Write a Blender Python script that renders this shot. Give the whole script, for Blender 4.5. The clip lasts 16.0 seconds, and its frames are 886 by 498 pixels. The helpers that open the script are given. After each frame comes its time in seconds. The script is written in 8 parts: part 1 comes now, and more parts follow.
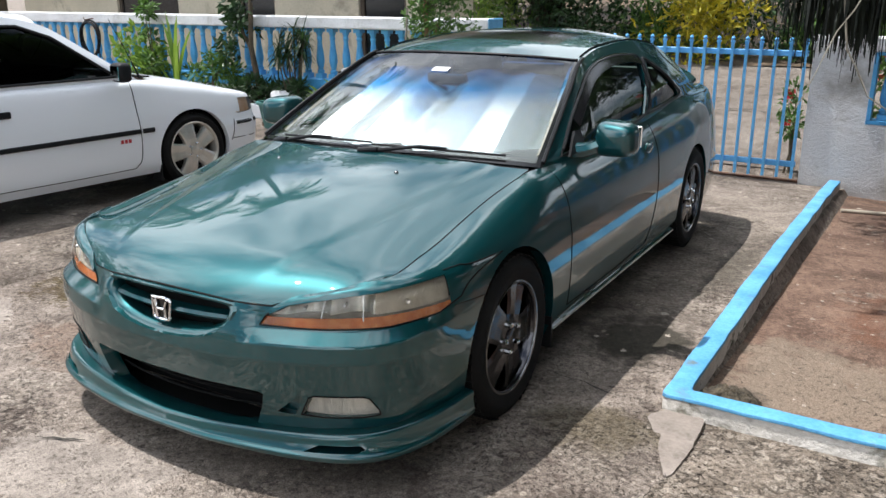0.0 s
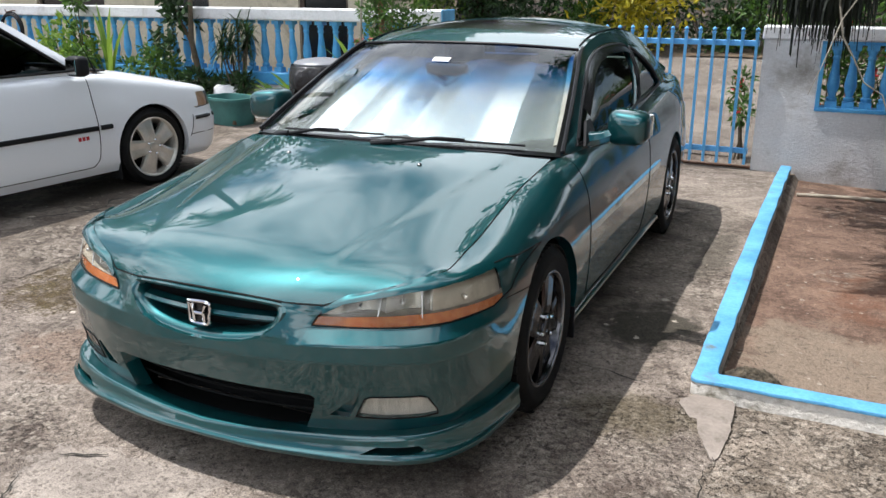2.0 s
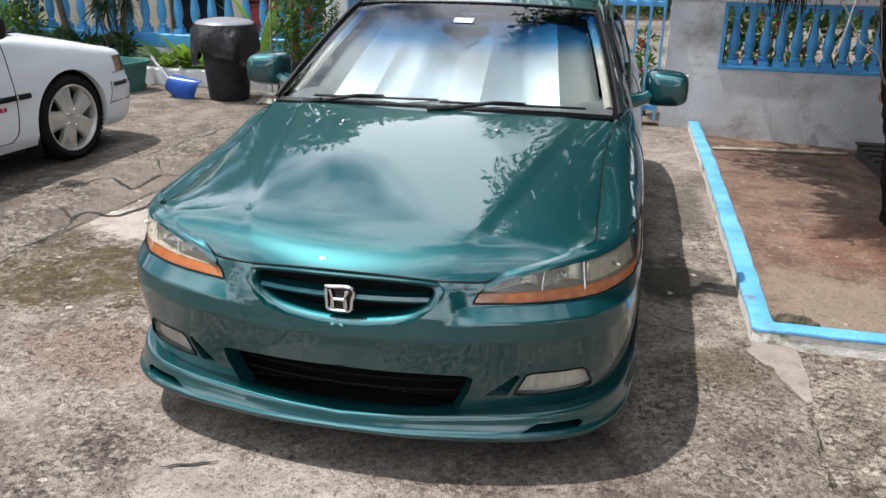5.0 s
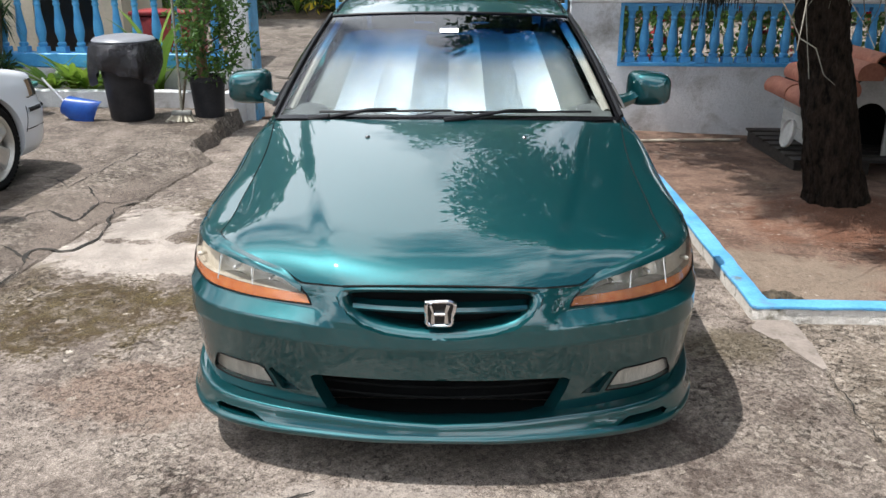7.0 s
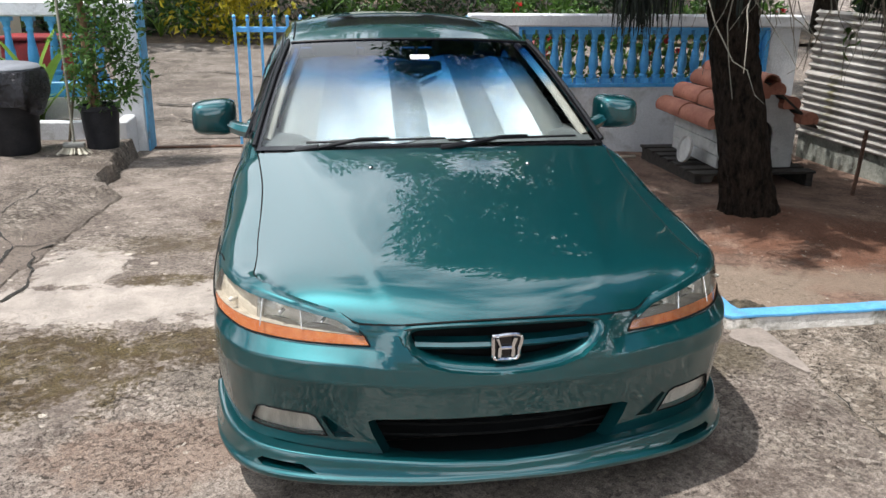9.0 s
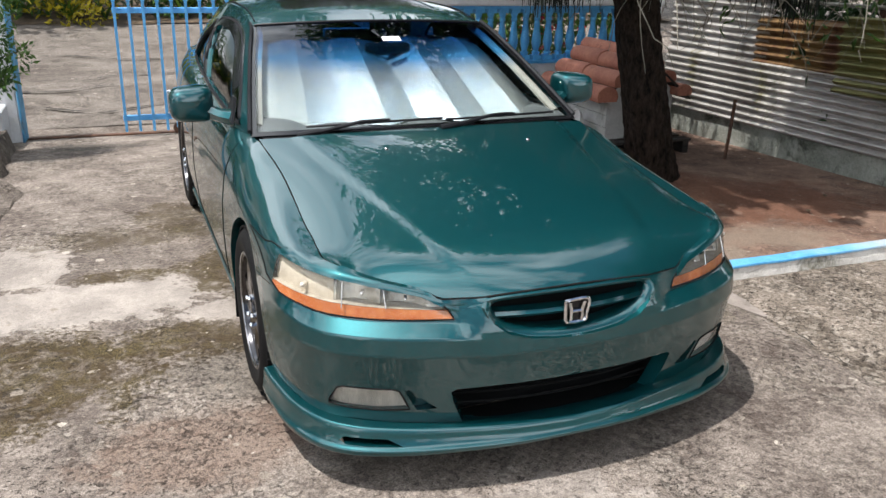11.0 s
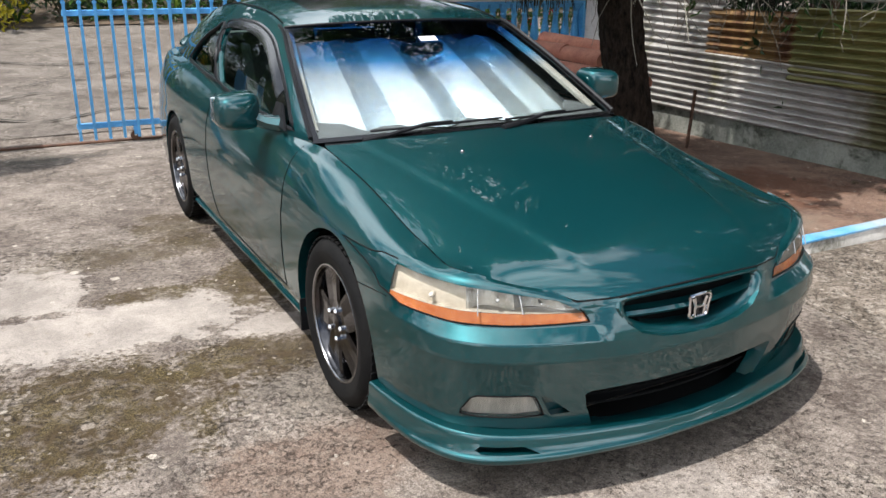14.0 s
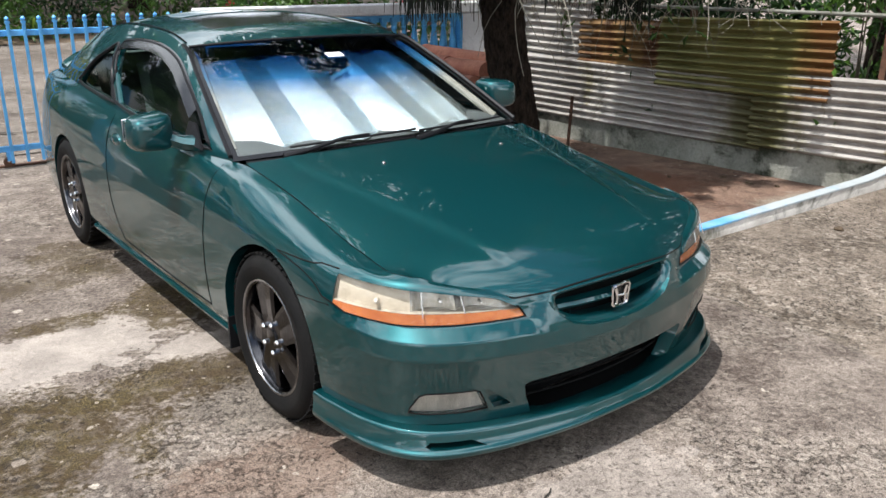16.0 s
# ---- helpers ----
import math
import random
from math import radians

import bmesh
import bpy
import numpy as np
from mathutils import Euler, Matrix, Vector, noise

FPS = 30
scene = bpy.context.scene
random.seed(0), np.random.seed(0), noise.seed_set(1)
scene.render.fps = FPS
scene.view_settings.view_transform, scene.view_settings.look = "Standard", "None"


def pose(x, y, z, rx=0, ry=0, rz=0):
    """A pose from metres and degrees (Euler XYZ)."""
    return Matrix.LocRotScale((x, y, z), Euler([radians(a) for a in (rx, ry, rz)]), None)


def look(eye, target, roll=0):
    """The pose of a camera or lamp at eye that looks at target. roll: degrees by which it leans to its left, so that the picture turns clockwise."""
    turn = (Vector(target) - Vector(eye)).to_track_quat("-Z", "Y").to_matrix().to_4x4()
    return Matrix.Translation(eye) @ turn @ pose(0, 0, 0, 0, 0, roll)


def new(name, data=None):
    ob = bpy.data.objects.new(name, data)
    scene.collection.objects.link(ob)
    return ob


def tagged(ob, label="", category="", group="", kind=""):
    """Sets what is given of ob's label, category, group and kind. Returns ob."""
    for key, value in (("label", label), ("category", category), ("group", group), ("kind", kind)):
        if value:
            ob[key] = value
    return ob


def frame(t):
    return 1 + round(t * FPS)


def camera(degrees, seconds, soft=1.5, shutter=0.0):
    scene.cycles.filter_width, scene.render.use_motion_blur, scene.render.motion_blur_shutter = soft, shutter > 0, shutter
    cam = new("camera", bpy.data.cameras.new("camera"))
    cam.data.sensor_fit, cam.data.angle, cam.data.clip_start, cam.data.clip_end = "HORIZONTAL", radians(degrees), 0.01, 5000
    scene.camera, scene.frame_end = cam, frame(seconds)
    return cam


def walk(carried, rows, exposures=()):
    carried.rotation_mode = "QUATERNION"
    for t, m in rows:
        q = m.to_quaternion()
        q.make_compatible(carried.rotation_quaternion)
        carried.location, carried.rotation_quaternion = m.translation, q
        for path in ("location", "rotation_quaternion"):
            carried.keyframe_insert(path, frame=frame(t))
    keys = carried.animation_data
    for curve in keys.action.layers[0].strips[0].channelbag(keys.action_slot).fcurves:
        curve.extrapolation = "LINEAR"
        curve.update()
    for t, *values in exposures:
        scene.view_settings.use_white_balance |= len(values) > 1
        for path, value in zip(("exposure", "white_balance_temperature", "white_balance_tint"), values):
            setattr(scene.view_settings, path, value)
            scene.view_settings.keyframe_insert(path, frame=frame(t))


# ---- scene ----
cam = camera(56.3, 16.0)
METRES, EYE, TILT, LEAN, TURN = 4.627, 1.5825, 0.0, 0.0, 31.7
ROWS = [
    (0.0, 0.0, 0.0, 0.0, -0.07, -17.38, 0.24),
    (0.5, -0.0025, -0.0029, -0.0003, 0.03, -17.64, 0.26),
    (1.0, -0.0386, -0.0037, -0.0022, -1.87, -17.69, 0.38),
    (1.5, -0.0745, -0.004, -0.0024, -4.86, -17.77, 0.38),
    (2.0, -0.0913, 0.017, -0.0037, -5.87, -17.86, 0.13),
    (2.5, -0.1171, 0.0266, -0.005, -7.0, -17.9, -0.06),
    (3.0, -0.1647, 0.017, -0.004, -10.33, -18.7, -0.29),
    (3.5, -0.1979, 0.0276, -0.006, -11.53, -19.86, -1.04),
    (6.0, -0.3728, 0.1115, -0.0024, -25.78, -20.6, 0.32),
    (6.5, -0.4139, 0.1164, 0.0003, -28.86, -20.84, 0.44),
    (7.0, -0.4395, 0.139, 0.0011, -29.25, -20.1, -0.1),
    (7.5, -0.4709, 0.1574, 0.0056, -31.24, -18.61, -0.4),
    (8.0, -0.5123, 0.1699, 0.0068, -38.1, -18.62, -0.67),
    (8.5, -0.5287, 0.1966, 0.0029, -39.53, -18.6, -0.79),
    (9.0, -0.5401, 0.2262, 0.0034, -39.84, -18.61, -0.7),
    (11.5, -0.6819, 0.3419, 0.0066, -53.67, -20.0, -1.32),
    (12.0, -0.6843, 0.3719, 0.0041, -53.99, -20.0, -1.27),
    (12.5, -0.7162, 0.3953, 0.0061, -55.73, -20.04, -1.29),
    (13.0, -0.7399, 0.4096, 0.0081, -58.31, -20.26, -1.39),
    (13.5, -0.7424, 0.4271, 0.0076, -58.67, -20.27, -1.6),
    (14.0, -0.7392, 0.4473, 0.0063, -58.96, -20.01, -0.81),
    (14.5, -0.7575, 0.463, 0.0093, -60.99, -19.87, -0.65),
    (15.0, -0.7741, 0.471, 0.0116, -65.96, -19.75, -0.56),
    (15.5, -0.7802, 0.4721, 0.0109, -68.0, -19.29, -0.39),
    (16.0, -0.7799, 0.4735, 0.0106, -68.13, -19.11, -0.4),
]
walk(cam, [(t, pose(0, 0, EYE, TILT, LEAN, TURN) @ pose(METRES * x, METRES * y, METRES * z, 90 + pitch, roll, yaw)) for t, x, y, z, yaw, pitch, roll in ROWS])

# ---- world and sun ----
SUN_TO = Vector((-0.40, -0.05, 1.0)).normalized()
world = bpy.data.worlds.new("sky")
scene.world = world
world.use_nodes = True
_n, _l = world.node_tree.nodes, world.node_tree.links
_bg = _n["Background"]
_sky = _n.new("ShaderNodeTexSky")
_sky.sky_type = "NISHITA"
_sky.sun_disc = False
_sky.sun_elevation = math.asin(SUN_TO.z)
_sky.sun_rotation = math.atan2(SUN_TO.x, SUN_TO.y)
_sky.dust_density = 1.5
_tc = _n.new("ShaderNodeTexCoord")
_noise = _n.new("ShaderNodeTexNoise")
_noise.inputs["Scale"].default_value = 2.2
_noise.inputs["Detail"].default_value = 7
_noise.inputs["Roughness"].default_value = 0.55
_noise.inputs["Distortion"].default_value = 0.3
_ramp = _n.new("ShaderNodeValToRGB")
_ramp.color_ramp.elements[0].position = 0.44
_ramp.color_ramp.elements[1].position = 0.58
_mix = _n.new("ShaderNodeMix")
_mix.data_type = "RGBA"
_mix.inputs["B"].default_value = (18.6, 19.8, 21.2, 1)
_l.new(_tc.outputs["Generated"], _noise.inputs["Vector"])
_l.new(_noise.outputs["Fac"], _ramp.inputs["Fac"])
_l.new(_ramp.outputs["Color"], _mix.inputs["Factor"])
_l.new(_sky.outputs["Color"], _mix.inputs["A"])
_l.new(_mix.outputs["Result"], _bg.inputs["Color"])
_bg.inputs["Strength"].default_value = 0.104

sun = new("sun", bpy.data.lights.new("sun", "SUN"))
sun.data.energy = 4.8
sun.data.angle = radians(0.6)
sun.data.color = (1.0, 0.99, 0.975)
sun.matrix_world = look(SUN_TO * 50, (0, 0, 0))
scene.view_settings.exposure = 0.36

# ---- materials ----
def rgb(h):
    """Linear colour from sRGB hex."""
    v = [int(h[i:i + 2], 16) / 255 for i in (0, 2, 4)]
    return tuple(c / 12.92 if c <= 0.04045 else ((c + 0.055) / 1.055) ** 2.4 for c in v) + (1,)


def shader(name):
    m = bpy.data.materials.new(name)
    m.use_nodes = True
    t = m.node_tree
    return m, t.nodes, t.links, t.nodes["Principled BSDF"]


def coords(n, l, scale=(1, 1, 1), space="Object"):
    tc = n.new("ShaderNodeTexCoord")
    mp = n.new("ShaderNodeMapping")
    mp.inputs["Scale"].default_value = scale
    l.new(tc.outputs[space], mp.inputs["Vector"])
    return mp.outputs["Vector"]


def noise_tex(n, l, vec, scale, detail=5, rough=0.55, dist=0.0):
    x = n.new("ShaderNodeTexNoise")
    for k, v in (("Scale", scale), ("Detail", detail), ("Roughness", rough), ("Distortion", dist)):
        x.inputs[k].default_value = v
    if vec is not None:
        l.new(vec, x.inputs["Vector"])
    return x.outputs["Fac"]


def ramp(n, l, fac, stops):
    r = n.new("ShaderNodeValToRGB")
    e = r.color_ramp.elements
    while len(e) < len(stops):
        e.new(0.5)
    for el, (p, c) in zip(e, stops):
        el.position = p
        el.color = c if len(c) == 4 else (*c, 1)
    l.new(fac, r.inputs["Fac"])
    return r.outputs["Color"]


def mix(n, l, fac, a, b, blend="MIX"):
    x = n.new("ShaderNodeMix")
    x.data_type = "RGBA"
    x.blend_type = blend
    for key, v in (("Factor", fac), ("A", a), ("B", b)):
        if isinstance(v, (int, float, tuple)):
            x.inputs[key].default_value = v
        else:
            l.new(v, x.inputs[key])
    return x.outputs["Result"]


def calc(n, l, op, a, b=0.0, c=0.0):
    x = n.new("ShaderNodeMath")
    x.operation = op
    for i, v in enumerate((a, b, c)):
        if isinstance(v, (int, float)):
            x.inputs[i].default_value = v
        else:
            l.new(v, x.inputs[i])
    return x.outputs[0]


def bump(n, l, p, height, strength=0.3, distance=0.01):
    b = n.new("ShaderNodeBump")
    b.inputs["Strength"].default_value = strength
    b.inputs["Distance"].default_value = distance
    l.new(height, b.inputs["Height"])
    l.new(b.outputs["Normal"], p.inputs["Normal"])


def surface(name, dark, light, rough=0.6, big=3.0, fine=60.0, relief=0.2, depth=0.004, metal=0.0, stain=None, stain_scale=1.5,
            stain_at=(0.55, 0.7), coat=0.0, spread=0.0, stretch=(1, 1, 1)):
    """A worn surface: two scales of tone, optional stains, fine relief; spread varies the tone from piece to piece."""
    m, n, l, p = shader(name)
    vec = coords(n, l, stretch)
    a = noise_tex(n, l, vec, big, 6)
    b = noise_tex(n, l, vec, fine, 4, 0.65)
    tone = calc(n, l, "ADD", calc(n, l, "MULTIPLY", a, 0.65), calc(n, l, "MULTIPLY", b, 0.35))
    col = ramp(n, l, tone, [(0.36, dark), (0.64, light)])
    if stain:
        s = noise_tex(n, l, vec, stain_scale, 8, 0.68, 0.4)
        col = mix(n, l, ramp(n, l, s, [(stain_at[0], (0, 0, 0, 1)), (stain_at[1], (1, 1, 1, 1))]), col, stain)
    if spread:
        oi = n.new("ShaderNodeObjectInfo")
        hsv = n.new("ShaderNodeHueSaturation")
        l.new(calc(n, l, "ADD", calc(n, l, "MULTIPLY", oi.outputs["Random"], spread), 1 - spread / 2), hsv.inputs["Value"])
        l.new(col, hsv.inputs["Color"])
        col = hsv.outputs["Color"]
    l.new(col, p.inputs["Base Color"])
    p.inputs["Roughness"].default_value = rough
    p.inputs["Metallic"].default_value = metal
    p.inputs["Coat Weight"].default_value = coat
    p.inputs["Coat Roughness"].default_value = 0.05
    if relief:
        bump(n, l, p, b, relief, depth)
    return m


def glassy(name, tint=(1, 1, 1, 1), rough=0.0, haze=0.0):
    """Thin glass: mostly clear, with mirror gloss by the angle."""
    m, n, l, p = shader(name)
    n.remove(p)
    tr = n.new("ShaderNodeBsdfTransparent")
    tr.inputs["Color"].default_value = tint
    gl = n.new("ShaderNodeBsdfGlossy")
    gl.inputs["Roughness"].default_value = rough
    fr = n.new("ShaderNodeFresnel")
    fr.inputs["IOR"].default_value = 1.5
    ms = n.new("ShaderNodeMixShader")
    l.new(fr.outputs[0], ms.inputs[0])
    clear = tr.outputs[0]
    if haze:
        df = n.new("ShaderNodeBsdfDiffuse")
        df.inputs["Color"].default_value = (0.80, 0.76, 0.68, 1)
        hz = n.new("ShaderNodeMixShader")
        hz.inputs[0].default_value = haze
        l.new(clear, hz.inputs[1])
        l.new(df.outputs[0], hz.inputs[2])
        clear = hz.outputs[0]
    l.new(clear, ms.inputs[1])
    l.new(gl.outputs[0], ms.inputs[2])
    l.new(ms.outputs[0], n["Material Output"].inputs["Surface"])
    return m


def leaf_mat(name, dark, light, rough=0.45):
    m, n, l, p = shader(name)
    geo = n.new("ShaderNodeNewGeometry")
    col = ramp(n, l, geo.outputs["Random Per Island"], [(0.0, dark), (1.0, light)])
    l.new(col, p.inputs["Base Color"])
    p.inputs["Roughness"].default_value = rough
    tl = n.new("ShaderNodeBsdfTranslucent")
    l.new(col, tl.inputs["Color"])
    ms = n.new("ShaderNodeMixShader")
    ms.inputs[0].default_value = 0.3
    l.new(p.outputs[0], ms.inputs[1])
    l.new(tl.outputs[0], ms.inputs[2])
    l.new(ms.outputs[0], n["Material Output"].inputs["Surface"])
    return m


def car_paint(name, base, flake, coat=1.0, metal=0.35, rough=0.50):
    m, n, l, p = shader(name)
    vec = coords(n, l)
    fl = n.new("ShaderNodeTexVoronoi")
    fl.inputs["Scale"].default_value = 900
    l.new(vec, fl.inputs["Vector"])
    dust = noise_tex(n, l, vec, 6, 8, 0.7)
    spots = ramp(n, l, noise_tex(n, l, vec, 130, 3, 0.6), [(0.66, (0, 0, 0, 1)), (0.74, (0.35, 0.35, 0.35, 1))])
    col = mix(n, l, calc(n, l, "MULTIPLY", fl.outputs["Distance"], 0.7), base, flake)
    col = mix(n, l, calc(n, l, "MULTIPLY", spots, ramp(n, l, dust, [(0.5, (0, 0, 0, 1)), (0.7, (0.5, 0.5, 0.5, 1))])), col, (0.35, 0.36, 0.34, 1))
    l.new(col, p.inputs["Base Color"])
    p.inputs["Metallic"].default_value = metal
    p.inputs["Roughness"].default_value = rough
    p.inputs["Coat Weight"].default_value = coat
    p.inputs["Coat IOR"].default_value = 1.70
    p.inputs["Specular IOR Level"].default_value = 0.1
    l.new(ramp(n, l, dust, [(0.40, (0.004,) * 3), (0.8, (0.03,) * 3)]), p.inputs["Coat Roughness"])
    return m


GREEN = car_paint("green metallic paint", (0.0020, 0.036, 0.040, 1), (0.0054, 0.096, 0.107, 1), metal=0.64, rough=0.42)
WHITE_PAINT = car_paint("white car paint", (0.70, 0.71, 0.74, 1), (0.75, 0.76, 0.79, 1), 0.7, 0.0, 0.4)
BLACK_TRIM = surface("black rubber trim", (0.008, 0.008, 0.009), (0.016, 0.016, 0.018), 0.45, relief=0.05)
BLACK_GLOSS = surface("gloss black", (0.005, 0.005, 0.006), (0.008, 0.008, 0.009), 0.15, relief=0.0)
# black for plastic parts, and for shade put into deep recesses
DEEP_BLACK = surface("black plastic and recess shade", (0.004, 0.004, 0.004), (0.008, 0.008, 0.008), 0.8, relief=0.0)
TYRE = surface("tyre rubber", (0.004, 0.004, 0.0045), (0.011, 0.0105, 0.010), 0.72, 8, 90, 0.25)
RIM_LIP = surface("scuffed bright rim edge", (0.13, 0.13, 0.135), (0.30, 0.30, 0.31), 0.25, 8, 80, 0.03, metal=1.0)
RIM_DARK = surface("dark grey alloy", (0.048, 0.047, 0.051), (0.095, 0.093, 0.098), 0.18, 8, 80, 0.03, metal=1.0)
RIM_SILVER = surface("silver alloy", (0.5, 0.47, 0.43), (0.68, 0.65, 0.6), 0.3, 8, 80, 0.03, metal=0.7)
CHROME = surface("chrome", (0.75, 0.75, 0.77), (0.85, 0.85, 0.86), 0.08, relief=0.0, metal=1.0)
REFLECTOR = surface("lamp reflector", (0.42, 0.41, 0.39), (0.95, 0.93, 0.90), 0.17, 14, 60, 0.8, metal=0.55, stretch=(1.6, 1, 0.8))
FOG_CLEAR = surface("bright fog lamp reflector", (0.62, 0.63, 0.62), (0.95, 0.95, 0.94), 0.2, 22, 90, 0.9, metal=0.1, stretch=(2.0, 1, 0.5))
AMBER = surface("amber lens plastic", rgb("b9622a"), rgb("d2864a"), 0.15, 40, 120, 0.1, coat=0.6)
LENS = glassy("clear lens", (0.95, 0.92, 0.86, 1), 0.03, haze=0.05)
TINT_GLASS = glassy("tinted side glass", (0.44, 0.52, 0.49, 1))
DARK_GLASS = glassy("dark tinted glass", (0.06, 0.065, 0.07, 1))
INTERIOR = surface("grey cabin cloth", (0.05, 0.055, 0.055), (0.10, 0.11, 0.11), 0.9, 10, 200, 0.3)
BEIGE = surface("beige cabin trim", (0.24, 0.225, 0.19), (0.33, 0.31, 0.27), 0.7, 10, 120, 0.15)
BLUE = surface("blue wall paint", rgb("3a8cc8"), rgb("5eafdf"), 0.5, 4, 45, 0.25, stain=rgb("2a5678"), stain_scale=7, stain_at=(0.60, 0.76))
CURB_BLUE = surface("pale blue curb paint", rgb("4488b4"), rgb("66aad2"), 0.7, 5, 60, 0.5, 0.006, stain=rgb("5d6e74"), stain_scale=4, stain_at=(0.58, 0.68))
STUCCO = surface("whitewashed stucco", rgb("c9c9cb"), rgb("e6e6e8"), 0.85, 1.6, 38, 0.9, 0.014, stain=rgb("96918a"), stain_scale=2.0, stain_at=(0.52, 0.74))
CURB_SIDE = surface("mossy whitewashed curb side", rgb("a09a91"), rgb("cbc4bc"), 0.9, 6, 50, 0.7, 0.012, stain=rgb("48483a"), stain_scale=6, stain_at=(0.55, 0.64))
CURB_FACE = surface("flaking whitewashed curb face", rgb("bdb6ad"), rgb("e3ddd5"), 0.9, 5, 50, 0.8, 0.012, stain=rgb("57533f"), stain_scale=2.6, stain_at=(0.52, 0.64))
def worn_along(m, start, length, colour):
    """Paint that is worn away more and more along x."""
    n, l = m.node_tree.nodes, m.node_tree.links
    p = n["Principled BSDF"]
    old = p.inputs["Base Color"].links[0].from_socket
    vec = coords(n, l)
    sep = n.new("ShaderNodeSeparateXYZ")
    l.new(vec, sep.inputs[0])
    way = calc(n, l, "MINIMUM", calc(n, l, "MAXIMUM", calc(n, l, "DIVIDE", calc(n, l, "SUBTRACT", sep.outputs[0], start), length), 0.0), 1.0)
    f = calc(n, l, "ADD", calc(n, l, "MULTIPLY", way, 0.55), noise_tex(n, l, vec, 3.0, 8, 0.7, 0.4))
    l.new(mix(n, l, ramp(n, l, f, [(0.62, (0, 0, 0, 1)), (1.0, (0.9, 0.9, 0.9, 1))]), old, colour), p.inputs["Base Color"])


worn_along(CURB_BLUE, -0.4, 1.4, rgb("a9aaa6"))
PLASTIC_BLACK = surface("black bin plastic", (0.014, 0.014, 0.016), (0.03, 0.03, 0.033), 0.45, 6, 60, 0.1)
PLASTIC_BLUE = surface("blue dustpan plastic", rgb("0a3580"), rgb("124c9c"), 0.35, 6, 60, 0.05)
PLASTIC_TEAL = surface("teal tub plastic", rgb("2b5a57"), rgb("3a716c"), 0.5, 6, 60, 0.1)
BARK = surface("dark bark", (0.006, 0.004, 0.003), (0.060, 0.042, 0.030), 0.95, 18, 48, 1.0, 0.09, stretch=(1.6, 1.6, 0.6))
STEM = surface("plant stem", (0.05, 0.04, 0.025), (0.12, 0.09, 0.06), 0.9, 12, 60, 0.5)
TERRACOTTA = surface("terracotta tile", rgb("925a49"), rgb("b2765f"), 0.8, 5, 40, 0.4, stain=rgb("5c3a30"), stain_scale=5, stain_at=(0.6, 0.75), spread=0.2)
WOOD_WHITE = surface("weathered white boards", rgb("a5a29c"), rgb("c9c6c0"), 0.7, 4, 50, 0.3, stain=rgb("7b756c"), stain_scale=4, stain_at=(0.58, 0.75))
WOOD_DARK = surface("dark wet pallet wood", (0.015, 0.012, 0.010), (0.05, 0.04, 0.032), 0.85, 8, 60, 0.5, stretch=(0.4, 3, 3))

for dull in (DEEP_BLACK, TYRE, BARK, BLACK_TRIM, PLASTIC_BLACK):
    dull.node_tree.nodes["Principled BSDF"].inputs["Specular IOR Level"].default_value = 0.15

# ---- building helpers ----
def mesh_of(name, verts, faces, material=None, smooth=False):
    me = bpy.data.meshes.new(name)
    me.from_pydata([tuple(v) for v in verts], [], [tuple(f) for f in faces])
    if material:
        me.materials.append(material)
    if smooth:
        me.polygons.foreach_set("use_smooth", [True] * len(me.polygons))
    me.update()
    return me


def part(name, bm, material, parent=None, label="", smooth=True, sharp=35):
    """Links a bmesh as one mesh object, under a thing or a part if parent is given."""
    bmesh.ops.recalc_face_normals(bm, faces=bm.faces)
    me = bpy.data.meshes.new(name)
    if smooth:
        for f in bm.faces:
            f.smooth = True
        for e in bm.edges:
            if len(e.link_faces) == 2 and e.calc_face_angle(0) > radians(sharp):
                e.smooth = False
    bm.to_mesh(me)
    bm.free()
    me.materials.append(material)
    ob = new(name, me)
    if parent is not None:
        ob.parent = parent
    if label:
        ob["label"] = label
    return ob


def thing(name, m, label, category, group="", kind=""):
    ob = new(name)
    ob.empty_display_size = 0.1
    ob.matrix_world = m
    return tagged(ob, label, category, group, kind)


def box(bm, x0, x1, y0, y1, z0, z1, bevel=0.0, seg=1):
    r = bmesh.ops.create_cube(bm, size=1, matrix=Matrix.Translation(((x0 + x1) / 2, (y0 + y1) / 2, (z0 + z1) / 2)) @ Matrix.Diagonal((x1 - x0, y1 - y0, z1 - z0, 1)))
    if bevel:
        es = list({e for v in r["verts"] for e in v.link_edges})
        bmesh.ops.bevel(bm, geom=es, offset=bevel, segments=seg, affect="EDGES", profile=0.5)
    return bm


def boxed(*a, **k):
    return box(bmesh.new(), *a, **k)


def lathe(profile, steps=24, axis="z", bm=None, m=None, caps=False):
    """Turns a profile of (radius, height) round z."""
    bm = bm or bmesh.new()
    rings = []
    for r, h in profile:
        ring = []
        for i in range(steps):
            a = 2 * math.pi * i / steps
            v = Vector((r * math.cos(a), r * math.sin(a), h))
            ring.append(bm.verts.new(m @ v if m else v))
        rings.append(ring)
    for a, b in zip(rings, rings[1:]):
        for i in range(steps):
            j = (i + 1) % steps
            bm.faces.new((a[i], a[j], b[j], b[i]))
    if caps:
        bm.faces.new(rings[0][::-1])
        bm.faces.new(rings[-1])
    return bm


